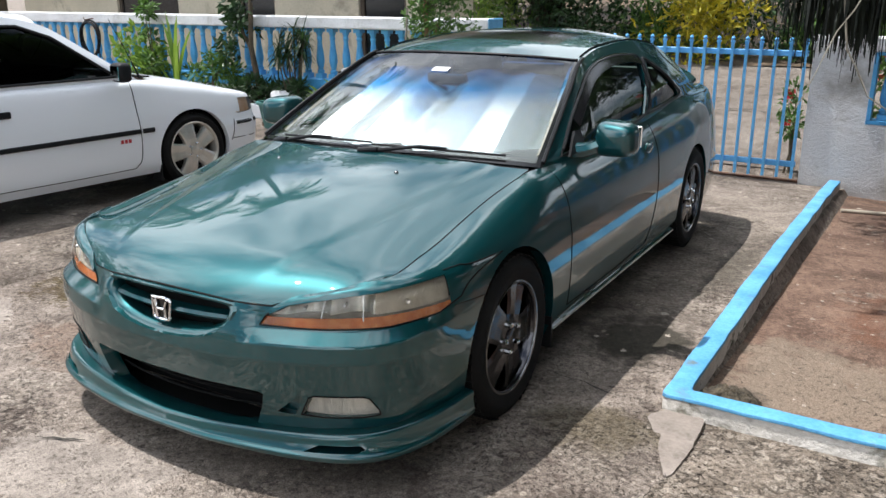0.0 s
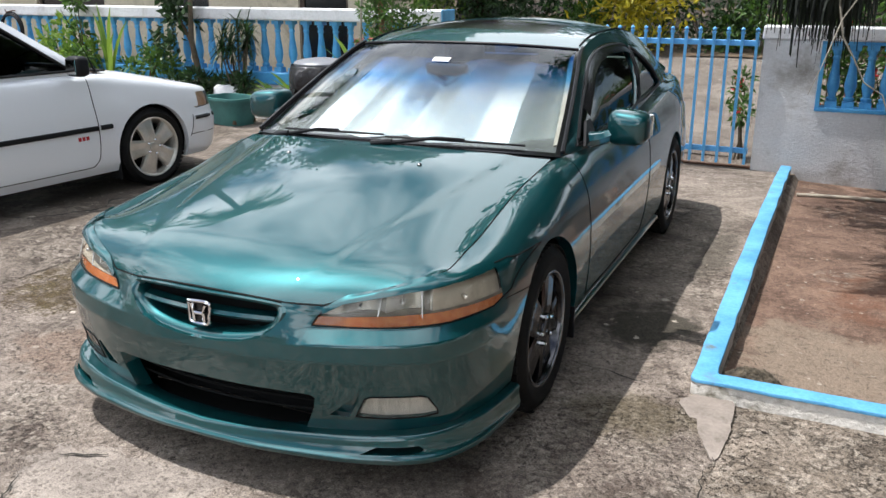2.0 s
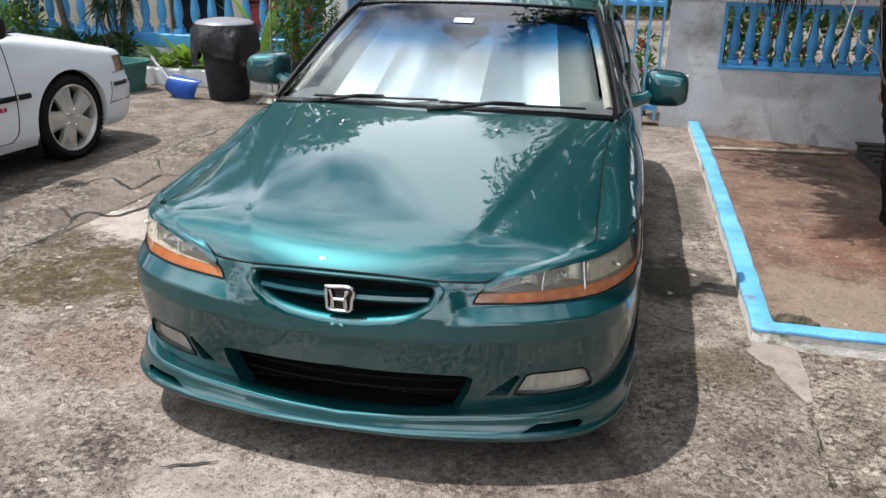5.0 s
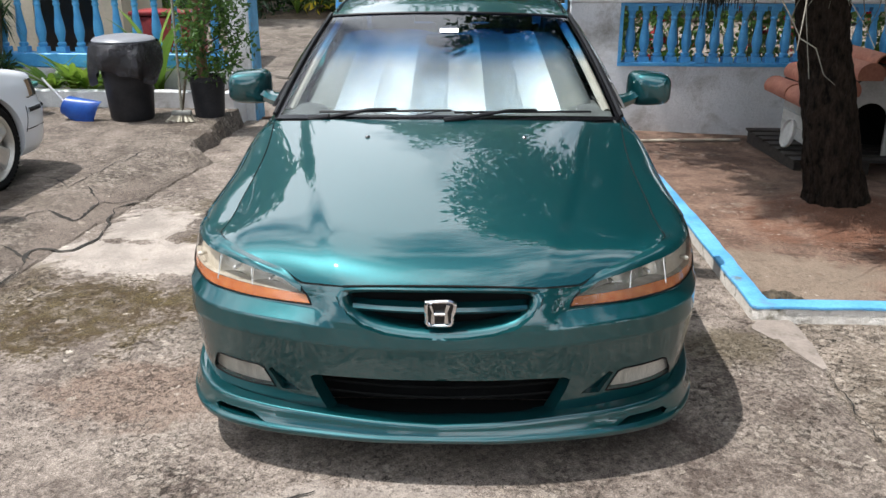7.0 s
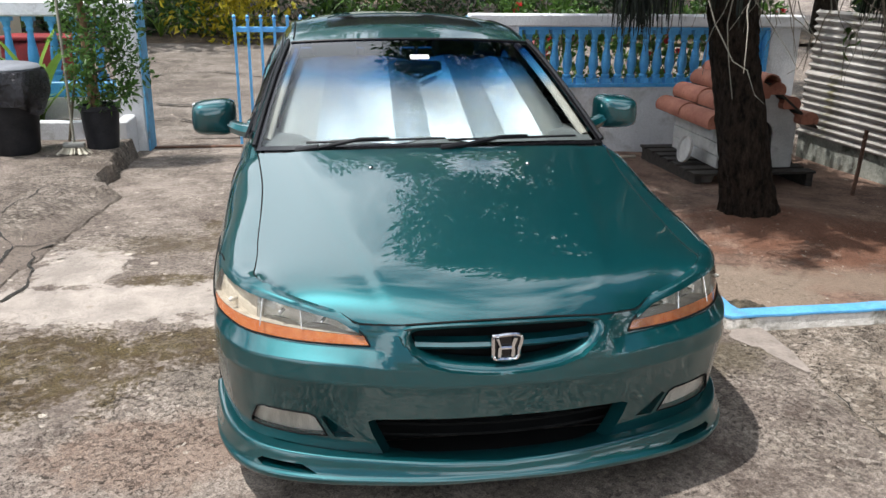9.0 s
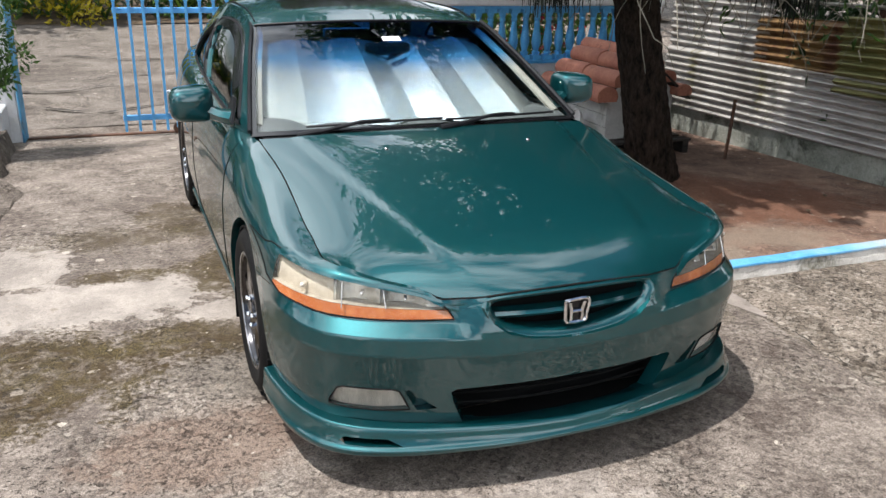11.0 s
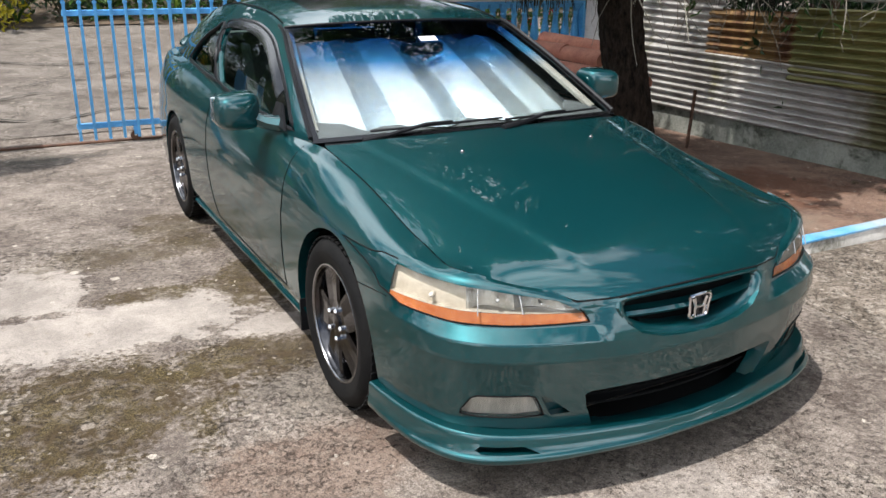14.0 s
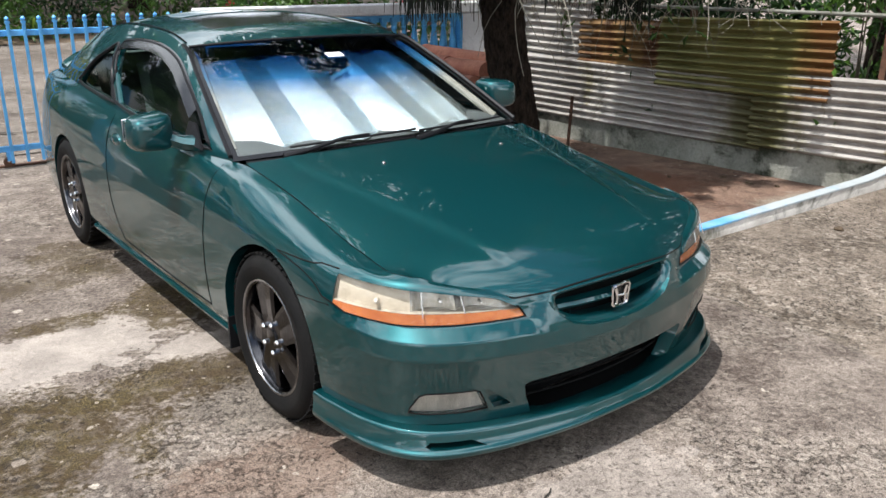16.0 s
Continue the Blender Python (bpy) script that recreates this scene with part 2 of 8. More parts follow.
def tube(pts, radius, steps=8, bm=None, closed=False, caps=True):
    """A tube along points; radius is a number or one for each point."""
    bm = bm or bmesh.new()
    pts = [Vector(p) for p in pts]
    n = len(pts)
    rad = [radius] * n if isinstance(radius, (int, float)) else radius
    rings = []
    up = Vector((0.13, 0.21, 1)).normalized()
    for i, p in enumerate(pts):
        a = pts[(i - 1) % n] if (closed or i) else p
        b = pts[(i + 1) % n] if (closed or i < n - 1) else p
        d = (b - a).normalized()
        s = d.cross(up)
        if s.length < 0.1:
            s = d.cross(Vector((1, 0.1, 0)))
        s.normalize()
        w = s.cross(d)
        rings.append([bm.verts.new(p + rad[i] * (math.cos(2 * math.pi * k / steps) * s + math.sin(2 * math.pi * k / steps) * w)) for k in range(steps)])
    pairs = list(zip(rings, rings[1:])) + ([(rings[-1], rings[0])] if closed else [])
    for a, b in pairs:
        for k in range(steps):
            j = (k + 1) % steps
            bm.faces.new((a[k], a[j], b[j], b[k]))
    if caps and not closed:
        bm.faces.new(rings[0][::-1])
        bm.faces.new(rings[-1])
    return bm


def lerp(a, b, t):
    return a + (b - a) * t


def curve(table, x):
    """Smooth interpolation in a short table of (x, value)."""
    if x <= table[0][0]:
        return table[0][1]
    if x >= table[-1][0]:
        return table[-1][1]
    for k in range(len(table) - 1):
        if table[k][0] <= x <= table[k + 1][0]:
            break
    x0, y0 = table[k]
    x1, y1 = table[k + 1]
    def slope(i):
        if i == 0 or i == len(table) - 1:
            j = 1 if i == 0 else i
            return (table[j][1] - table[j - 1][1]) / (table[j][0] - table[j - 1][0])
        a = (table[i][1] - table[i - 1][1]) / (table[i][0] - table[i - 1][0])
        b = (table[i + 1][1] - table[i][1]) / (table[i + 1][0] - table[i][0])
        return 0.0 if a * b <= 0 else 2 * a * b / (a + b)
    h = x1 - x0
    t = (x - x0) / h
    return ((2 * t**3 - 3 * t**2 + 1) * y0 + (t**3 - 2 * t**2 + t) * h * slope(k)
            + (-2 * t**3 + 3 * t**2) * y1 + (t**3 - t**2) * h * slope(k + 1))


def sheet(xs, ys, zf, bm=None):
    """A grid over xs and ys at the height zf(x, y)."""
    bm = bm or bmesh.new()
    g = [[bm.verts.new((x, y, zf(x, y))) for x in xs] for y in ys]
    for j in range(len(ys) - 1):
        for i in range(len(xs) - 1):
            bm.faces.new((g[j][i], g[j][i + 1], g[j + 1][i + 1], g[j + 1][i]))
    return bm


def spread(a, b, step):
    k = max(1, round((b - a) / step))
    return [a + (b - a) * i / k for i in range(k + 1)]


def spline(pts, n):
    """n + 1 points evenly along a smooth curve through pts (each a sequence of numbers)."""
    P = np.array(pts, float)
    P = np.vstack([2 * P[0] - P[1], P, 2 * P[-1] - P[-2]])
    out = []
    for k in range(1, len(P) - 2):
        for t in np.linspace(0, 1, 24, endpoint=False):
            a, b, c, d = P[k - 1:k + 3]
            out.append(0.5 * (2 * b + (c - a) * t + (2 * a - 5 * b + 4 * c - d) * t**2 + (3 * b - a - 3 * c + d) * t**3))
    out.append(P[-2])
    out = np.array(out)
    s = np.r_[0, np.cumsum(np.linalg.norm(np.diff(out, axis=0), axis=1))]
    u = np.linspace(0, s[-1], n + 1)
    return np.stack([np.interp(u, s, out[:, k]) for k in range(out.shape[1])], 1)


def grid_bm(rows, bm=None):
    bm = bm or bmesh.new()
    g = [[bm.verts.new(tuple(p)) for p in r] for r in rows]
    for a, b in zip(g, g[1:]):
        for i in range(len(a) - 1):
            bm.faces.new((a[i], a[i + 1], b[i + 1], b[i]))
    return bm


def leaves(rng, centres, per, size, reach, droop=0.2, narrow=0.35):
    """Vertices and faces of many small folded leaves round the given centres."""
    if not len(centres):
        return [], []
    c = np.repeat(np.array(centres, float), per, axis=0)
    n = len(c)

    def unit(v):
        return v / (np.linalg.norm(v, axis=1)[:, None] + 1e-6)
    d = unit(rng.normal(size=(n, 3)))
    p = c + d * (reach * rng.uniform(0.2, 1.0, (n, 1)) ** 0.7)
    a = unit(d + rng.normal(size=(n, 3)) * 0.6 + np.array((0, 0, 0.25 - droop)))
    s = unit(np.cross(a, rng.normal(size=(n, 3))))
    nrm = np.cross(a, s)
    ln = size * rng.uniform(0.6, 1.3, (n, 1))
    w = ln * narrow
    V = np.stack([p, p + a * ln * 0.45 + s * w / 2 + nrm * w * 0.15, p + a * ln - nrm * ln * droop * 0.5, p + a * ln * 0.45 - s * w / 2 + nrm * w * 0.15], 1).reshape(-1, 3).tolist()
    F = [f for k in range(0, 4 * n, 4) for f in ((k, k + 1, k + 2), (k, k + 2, k + 3))]
    return V, F

# ---- the ground ----
def ground_z(x, y):
    if y < 2.6:
        z = -0.005
    elif y < 8.6:
        z = -0.005 - 0.0048 * (y - 2.6) ** 2
    else:
        z = -0.178 + 0.062 * (min(y, 26) - 8.6)
    return z


def concrete(name, dark, light, damp, aggregate=0.0, zones=(), pits=0.8, moss=None):
    """Old concrete with pits and worn-out pebbles; zones are (x, y, half width, half depth, colour, strength) patches:
    the pale skim has hard ragged edges, moss frays out grain by grain, damp and other tones fade."""
    m, n, l, p = shader(name)
    vec = coords(n, l)
    black, white = (0, 0, 0, 1), (1, 1, 1, 1)
    wide = noise_tex(n, l, vec, 0.8, 6, 0.6, 0.4)
    mid = noise_tex(n, l, vec, 4.2, 8, 0.66, 0.4)
    grain = noise_tex(n, l, vec, 42, 7, 0.74)
    fine = noise_tex(n, l, vec, 190, 4, 0.7)
    t = calc(n, l, "ADD", calc(n, l, "ADD", calc(n, l, "MULTIPLY", wide, 0.30), calc(n, l, "MULTIPLY", mid, 0.32)), calc(n, l, "MULTIPLY", grain, 0.38))
    half = tuple((x + y) / 2 for x, y in zip(dark, light))
    col = ramp(n, l, t, [(0.42, dark), (0.50, half), (0.57, light)])
    st = ramp(n, l, noise_tex(n, l, vec, 1.7, 9, 0.72, 0.8), [(0.53, black), (0.63, (0.7, 0.7, 0.7, 1))])
    col = mix(n, l, st, col, damp)
    # worn areas: pebbles stand out between dark gaps
    bent = n.new("ShaderNodeVectorMath")
    bent.operation = "MULTIPLY_ADD"
    wn = n.new("ShaderNodeTexNoise")
    wn.inputs["Scale"].default_value = 26
    wn.inputs["Detail"].default_value = 3
    l.new(vec, wn.inputs["Vector"])
    l.new(wn.outputs["Color"], bent.inputs[0])
    bent.inputs[1].default_value = (0.030, 0.030, 0.030)
    l.new(vec, bent.inputs[2])
    cells = n.new("ShaderNodeTexVoronoi")
    cells.feature = "DISTANCE_TO_EDGE"
    cells.inputs["Scale"].default_value = 33
    l.new(bent.outputs[0], cells.inputs["Vector"])
    worn = ramp(n, l, noise_tex(n, l, vec, 1.35, 6, 0.62, 0.5), [(0.64 - 0.22 * aggregate, black), (0.72 - 0.22 * aggregate, white)])
    gap = calc(n, l, "MULTIPLY", ramp(n, l, calc(n, l, "ADD", cells.outputs["Distance"], calc(n, l, "MULTIPLY", calc(n, l, "SUBTRACT", grain, 0.5), 0.9)), [(-0.0, white), (0.09, black)]), worn)
    gap = calc(n, l, "MULTIPLY", gap, ramp(n, l, noise_tex(n, l, vec, 14, 5, 0.7), [(0.44, (0.1, 0.1, 0.1, 1)), (0.58, white)]))
    stone = n.new("ShaderNodeTexVoronoi")
    stone.inputs["Scale"].default_value = 33
    l.new(bent.outputs[0], stone.inputs["Vector"])
    hue = n.new("ShaderNodeSeparateColor")
    l.new(stone.outputs["Color"], hue.inputs[0])
    peb = calc(n, l, "MULTIPLY", worn, calc(n, l, "GREATER_THAN", hue.outputs[0], 0.45))
    col = mix(n, l, calc(n, l, "MULTIPLY", peb, 0.35), col, mix(n, l, hue.outputs[2], rgb("75695d"), rgb("bfb4a6")))
    sep = n.new("ShaderNodeSeparateXYZ")
    l.new(vec, sep.inputs[0])
    wob = calc(n, l, "ADD", calc(n, l, "MULTIPLY", noise_tex(n, l, vec, 2.3, 4, 0.6, 0.6), 1.5), calc(n, l, "MULTIPLY", noise_tex(n, l, vec, 8, 10, 0.70), 1.3))
    cover = None
    for zx, zy, rx, ry, zc, k in zones:
        dx = calc(n, l, "DIVIDE", calc(n, l, "SUBTRACT", sep.outputs[0], zx), rx)
        dy = calc(n, l, "DIVIDE", calc(n, l, "SUBTRACT", sep.outputs[1], zy), ry)
        d = calc(n, l, "SQRT", calc(n, l, "ADD", calc(n, l, "MULTIPLY", dx, dx), calc(n, l, "MULTIPLY", dy, dy)))
        e = calc(n, l, "ADD", calc(n, l, "MULTIPLY", d, 0.8), calc(n, l, "SUBTRACT", wob, 1.40))
        if zc == moss:
            e = calc(n, l, "ADD", e, calc(n, l, "MULTIPLY", calc(n, l, "SUBTRACT", grain, 0.5), 1.3))
            f = calc(n, l, "MULTIPLY", ramp(n, l, e, [(0.62, (k,) * 3 + (1,)), (0.86, black)]), ramp(n, l, noise_tex(n, l, vec, 13, 8, 0.75, 0.5), [(0.38, (0.35, 0.35, 0.35, 1)), (0.52, white)]))
            zcol = mix(n, l, ramp(n, l, fine, [(0.40, black), (0.62, white)]), tuple(0.5 * c for c in zc[:3]) + (1,), tuple(min(1, 1.7 * c) for c in zc[:3]) + (1,))
            zcol = mix(n, l, ramp(n, l, noise_tex(n, l, vec, 6, 7, 0.7, 0.5), [(0.42, black), (0.58, white)]), zcol, rgb("43351f"))
            col = mix(n, l, f, col, zcol)
        elif zc == PALE:
            f = ramp(n, l, e, [(0.735, (k,) * 3 + (1,)), (0.775, black)])
            col = mix(n, l, f, col, mix(n, l, ramp(n, l, mid, [(0.40, black), (0.60, white)]), tuple(0.72 * c for c in zc[:3]) + (1,), zc))
            cover = f if cover is None else calc(n, l, "MAXIMUM", cover, f)
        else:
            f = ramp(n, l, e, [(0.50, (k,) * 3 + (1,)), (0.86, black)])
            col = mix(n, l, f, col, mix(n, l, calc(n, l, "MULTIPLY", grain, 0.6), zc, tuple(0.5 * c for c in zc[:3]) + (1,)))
    if cover is not None:
        gap = calc(n, l, "MULTIPLY", gap, calc(n, l, "SUBTRACT", 1.0, cover))
    col = mix(n, l, calc(n, l, "MULTIPLY", gap, 0.62), col, rgb("2c251f"))
    # dark pits and pale chips
    where = ramp(n, l, noise_tex(n, l, vec, 1.1, 6, 0.6, 0.5), [(0.40, (0.3,) * 3 + (1,)), (0.56, white)])
    pit = calc(n, l, "MAXIMUM", ramp(n, l, noise_tex(n, l, vec, 40, 5, 0.72, 0.4), [(0.385, white), (0.415, black)]), ramp(n, l, noise_tex(n, l, vec, 85, 4, 0.7, 0.6), [(0.37, white), (0.41, black)]))
    pit = calc(n, l, "MULTIPLY", calc(n, l, "MULTIPLY", pit, where), pits)
    if cover is not None:
        pit = calc(n, l, "MULTIPLY", pit, calc(n, l, "SUBTRACT", 1.0, calc(n, l, "MULTIPLY", cover, 0.8)))
    col = mix(n, l, pit, col, rgb("2b241e"))
    for size, least, strong in ((11, 0.72 if moss else 0.93, 0.85), (24, 0.80, 0.7)):
        chip = n.new("ShaderNodeTexVoronoi")
        chip.inputs["Scale"].default_value = size
        l.new(bent.outputs[0], chip.inputs["Vector"])
        pick = n.new("ShaderNodeSeparateColor")
        l.new(chip.outputs["Color"], pick.inputs[0])
        there = calc(n, l, "LESS_THAN", calc(n, l, "ADD", chip.outputs["Distance"], calc(n, l, "MULTIPLY", grain, 0.55)), calc(n, l, "MULTIPLY_ADD", pick.outputs[1], 0.24, 0.30))
        col = mix(n, l, calc(n, l, "MULTIPLY", calc(n, l, "MULTIPLY", there, calc(n, l, "GREATER_THAN", pick.outputs[0], least)), strong), col, mix(n, l, pick.outputs[2], rgb("8f8376"), rgb("bdb2a4")))
    col = mix(n, l, 1.0, col, ramp(n, l, fine, [(0.36, (0.50, 0.50, 0.51, 1)), (0.50, (0.98, 0.98, 0.98, 1)), (0.64, (1.42, 1.40, 1.38, 1))]), "MULTIPLY") if cover is None else mix(n, l, calc(n, l, "SUBTRACT", 1.0, calc(n, l, "MULTIPLY", cover, 0.65)), col, ramp(n, l, fine, [(0.36, (0.50, 0.50, 0.51, 1)), (0.50, (0.98, 0.98, 0.98, 1)), (0.64, (1.42, 1.40, 1.38, 1))]), "MULTIPLY")
    l.new(col, p.inputs["Base Color"])
    p.inputs["Roughness"].default_value = 0.88
    p.inputs["Specular IOR Level"].default_value = 0.25
    h = calc(n, l, "ADD", calc(n, l, "MULTIPLY", mid, 0.4), calc(n, l, "SUBTRACT", calc(n, l, "MULTIPLY", grain, 0.9), calc(n, l, "ADD", calc(n, l, "MULTIPLY", pit, 0.5), calc(n, l, "MULTIPLY", gap, 0.5))))
    bump(n, l, p, h, 0.9, 0.014)
    return m


MOSS = rgb("4b4027")
PALE = rgb("b0a59b")
DRIVE = concrete("old stained concrete", rgb("564b44"), rgb("9b8f84"), rgb("60554d"), 0.7, moss=MOSS, zones=(
    (-3.75, 3.62, 0.75, 0.33, PALE, 0.85), (-4.05, 4.25, 0.28, 0.4, PALE, 0.8), (-3.05, 3.34, 0.3, 0.12, PALE, 0.8), (-4.25, 2.05, 0.4, 0.25, PALE, 0.6), (-2.35, 1.45, 0.5, 0.22, PALE, 0.5),
    (-3.3, 2.22, 0.5, 0.27, rgb("7d6556"), 0.6), (-3.05, 2.75, 0.35, 0.3, rgb("6f675d"), 0.6),
    (-3.88, 2.88, 0.47, 0.47, MOSS, 0.95), (-3.33, 3.08, 0.4, 0.2, MOSS, 0.9), (-3.5, 4.62, 0.6, 0.22, MOSS, 0.6), (-3.03, 3.88, 0.22, 0.36, MOSS, 0.9), (-3.22, 5.0, 0.28, 0.35, MOSS, 0.7), (-3.58, 3.95, 0.26, 0.10, MOSS, 0.9), (-4.35, 3.2, 0.2, 0.35, MOSS, 0.6),
    (-0.98, 2.70, 0.30, 0.20, rgb("5a5038"), 0.6), (-1.12, 3.6, 0.24, 0.34, rgb("38352c"), 0.85), (-1.0, 5.0, 0.12, 0.6, rgb("4a463c"), 0.6),
    # the first two zones here are broad darker patches under the coupe
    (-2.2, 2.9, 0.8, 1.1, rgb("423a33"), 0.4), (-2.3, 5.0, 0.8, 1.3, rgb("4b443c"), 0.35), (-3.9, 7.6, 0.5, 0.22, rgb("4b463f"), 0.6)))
APRON = concrete("rough exposed aggregate concrete", rgb("554b41"), rgb("978a7d"), rgb("5b5044"), 1.0, pits=1.0)
PATIO = concrete("reddish dirty patio concrete", rgb("58443a"), rgb("8f7565"), rgb("4c3c32"), 0.25, pits=0.6, zones=(
    (-0.35, 3.65, 0.50, 0.55, rgb("948474"), 0.85), (0.35, 3.7, 0.6, 0.3, rgb("8a7a6b"), 0.7), (0.9, 4.6, 1.2, 0.8, rgb("70452f"), 0.6), (1.9, 3.4, 0.6, 0.25, rgb("a09585"), 0.8), (-0.62, 3.25, 0.14, 0.16, rgb("35302a"), 0.95)))
ROAD = concrete("worn road concrete", rgb("5f564f"), rgb("8c837a"), rgb("4f473f"), 0.45)
SOIL = surface("leaf littered soil", (0.05, 0.035, 0.02), (0.16, 0.11, 0.07), 0.95, 4, 40, 0.8, 0.03)


def make_ground():
    xs = [-400, -150, -60, -30, -16] + spread(-11, 7, 0.25) + [12, 30, 60, 150, 400]
    ys = [-400, -150, -60, -25, -10] + spread(-5, 9, 0.2) + spread(9.3, 28, 0.5) + [40, 70, 150, 400]

    def z(x, y):
        h = ground_z(x, y)
        if -3 < y < 9:
            h += 0.006 * noise.noise(Vector((x * 1.3, y * 1.3, 0)))
        if x > -0.72 and 3.0 < y < 8.6:
            h -= 0.35
        elif x > -0.62:
            h -= 0.05
        return h
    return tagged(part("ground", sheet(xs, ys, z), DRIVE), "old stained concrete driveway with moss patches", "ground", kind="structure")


make_ground()


def make_road():
    def z(x, y):
        return ground_z(x, y) + 0.012 + 0.02 * noise.noise(Vector((x * 0.8, y * 0.8, 3)))
    bm = sheet(spread(-14, 3, 0.5), spread(8.75, 16.2, 0.35), z)
    return tagged(part("road", bm, ROAD), "worn pale concrete road rising beyond the gate", "road", kind="structure")


make_road()


def patio_z(x, y):
    z = -0.035 - 0.034 * (y - 3.0) - 0.040 * (x + 0.7)
    d = math.hypot(x - 0.55, y - 5.05)
    return z + 0.13 * math.exp(-(d / 0.55) ** 2) + 0.006 * noise.noise(Vector((x * 3, y * 3, 1)))


tagged(part("patio_floor", sheet(spread(-0.73, 2.62, 0.12), spread(3.0, 8.2, 0.12), patio_z), PATIO), "reddish brown dirty concrete patio beside the driveway", "patio", kind="structure")


def apron_z(x, y):
    return -0.018 + 0.004 * noise.noise(Vector((x * 5, y * 5, 2)))


def make_apron():
    bm = bmesh.new()
    xs = spread(0, 1, 0.06)
    g = []
    for y in spread(-3, 2.96, 0.12):
        x0 = curve([(0, -0.66), (2.4, -0.655), (2.56, -0.62), (2.75, -0.66), (2.96, -0.66)], y) + 0.025 * noise.noise(Vector((0, y * 7, 0)))
        g.append([bm.verts.new((lerp(x0 - 0.03, 6.0, t ** 1.5), y, apron_z(lerp(x0, 6.0, t ** 1.5), y))) for t in xs])
    for a, b in zip(g, g[1:]):
        for i in range(len(xs) - 1):
            bm.faces.new((a[i], a[i + 1], b[i + 1], b[i]))
    return tagged(part("apron", bm, APRON), "rough grey concrete slab with exposed pebbles", "slab", kind="structure")


make_apron()


# raised slab that carries the white car, with a ramped and cracked edge
def slab_z(x, y):
    edge = curve([(-2, -4.5), (3.1, -4.40), (4.2, -4.36), (4.9, -4.27), (5.9, -4.20), (6.05, -4.37), (7.7, -4.43)], y) + 0.05 * noise.noise(Vector((y * 3.1, 0, 5)))
    wide = curve([(5.6, 0.46), (6.05, 0.05), (7.7, 0.05)], y)
    t = max(0.0, min(1.0, (edge - x) / wide))
    lip = 0.022 * min(1.0, t * 30)
    return lerp(ground_z(x, y) - 0.012, 0.052 - lip, t * t * (3 - 2 * t) * 0.55 + t * 0.45) + (lip if t > 0 else -0.02) + 0.004 * noise.noise(Vector((x * 4, y * 4, 7)))


# the first two zones are darker patches under and beside the white car
RAMP = concrete("cracked ramp concrete", rgb("4d443c"), rgb("8c8076"), rgb("51473d"), 0.7, zones=((-5.4, 4.4, 0.5, 0.9, rgb("4a3f36"), 0.7), (-6.3, 3.2, 1.0, 1.0, rgb("554a3f"), 0.6), (-4.45, 4.4, 0.2, 1.0, rgb("7d7066"), 0.6)))
tagged(part("raised_slab", sheet(spread(-11, -6, 0.3) + spread(-5.95, -4.0, 0.03), spread(-2, 7.7, 0.06), slab_z), RAMP), "raised cracked concrete parking slab with ramped edge", "slab", kind="structure")


def crack(pts, width, seed, base, sheet_name="crack"):
    """A ragged dark ribbon on the concrete, for an open crack or a step's shadow."""
    path = spline(pts, 14 * (len(pts) - 1))
    rows = []
    for i, (x, y) in enumerate(path):
        d = path[min(i + 1, len(path) - 1)] - path[max(i - 1, 0)]
        d = d / (np.linalg.norm(d) + 1e-9)
        jit = 0.022 * noise.noise(Vector((x * 9, y * 9, seed))) + 0.010 * noise.noise(Vector((x * 31, y * 31, seed)))
        w = width * max(0.12, 0.6 + 1.3 * noise.noise(Vector((x * 6, y * 6, seed + 3)))) * math.sin(math.pi * min(0.97, max(0.03, i / (len(path) - 1)))) ** 0.4
        cx, cy = x - d[1] * jit, y + d[0] * jit
        rows.append([(cx - d[1] * w / 2, cy + d[0] * w / 2, base(cx, cy) + 0.0035), (cx + d[1] * w / 2, cy - d[0] * w / 2, base(cx, cy) + 0.0035)])
    return tagged(part(sheet_name, grid_bm(rows), CRACK), "dark line of an open crack or a step's shadow in the concrete", "crack", kind="structure")


CRACK = surface("dark crack and step shade", (0.012, 0.010, 0.008), (0.03, 0.026, 0.02), 0.95, 20, 80, 0.3)
over = lambda x, y: max(slab_z(x, y), ground_z(x, y) + 0.004)
crack([(-4.79, 4.13), (-4.73, 4.26), (-4.59, 4.20), (-4.50, 4.20), (-4.51, 4.39), (-4.52, 4.54), (-4.70, 4.79)], 0.028, 1, over)
crack([(-4.83, 4.77), (-4.79, 5.2), (-4.78, 5.49), (-4.72, 5.54), (-4.76, 6.06)], 0.016, 2, over)
crack([(-5.9, 3.05), (-5.6, 3.33), (-5.26, 3.50), (-5.10, 3.73), (-5.04, 3.87), (-5.13, 4.13), (-4.85, 4.3)], 0.03, 3, over)
crack([(-5.1, 3.73), (-4.9, 3.9), (-4.79, 4.13)], 0.014, 4, over)
crack([(-4.68, 3.66), (-4.54, 3.58), (-4.43, 3.50)], 0.02, 5, over)
crack([(-5.5, 4.9), (-5.1, 5.0), (-4.83, 4.77)], 0.010, 6, over)
crack([(-4.52, 4.54), (-4.40, 4.62), (-4.30, 4.78)], 0.012, 12, over)
# this ribbon paints the shadow along the ramp's lower edge
crack([(-4.45, 3.02), (-4.43, 3.36), (-4.50, 3.66), (-4.30, 3.74), (-4.28, 4.05), (-4.38, 4.48), (-4.26, 4.75)], 0.028, 7, over)
crack([(-2.60, 1.10), (-2.64, 1.26), (-2.72, 1.36), (-2.78, 1.50), (-2.55, 1.6)], 0.010, 8, lambda x, y: ground_z(x, y) + 0.004)
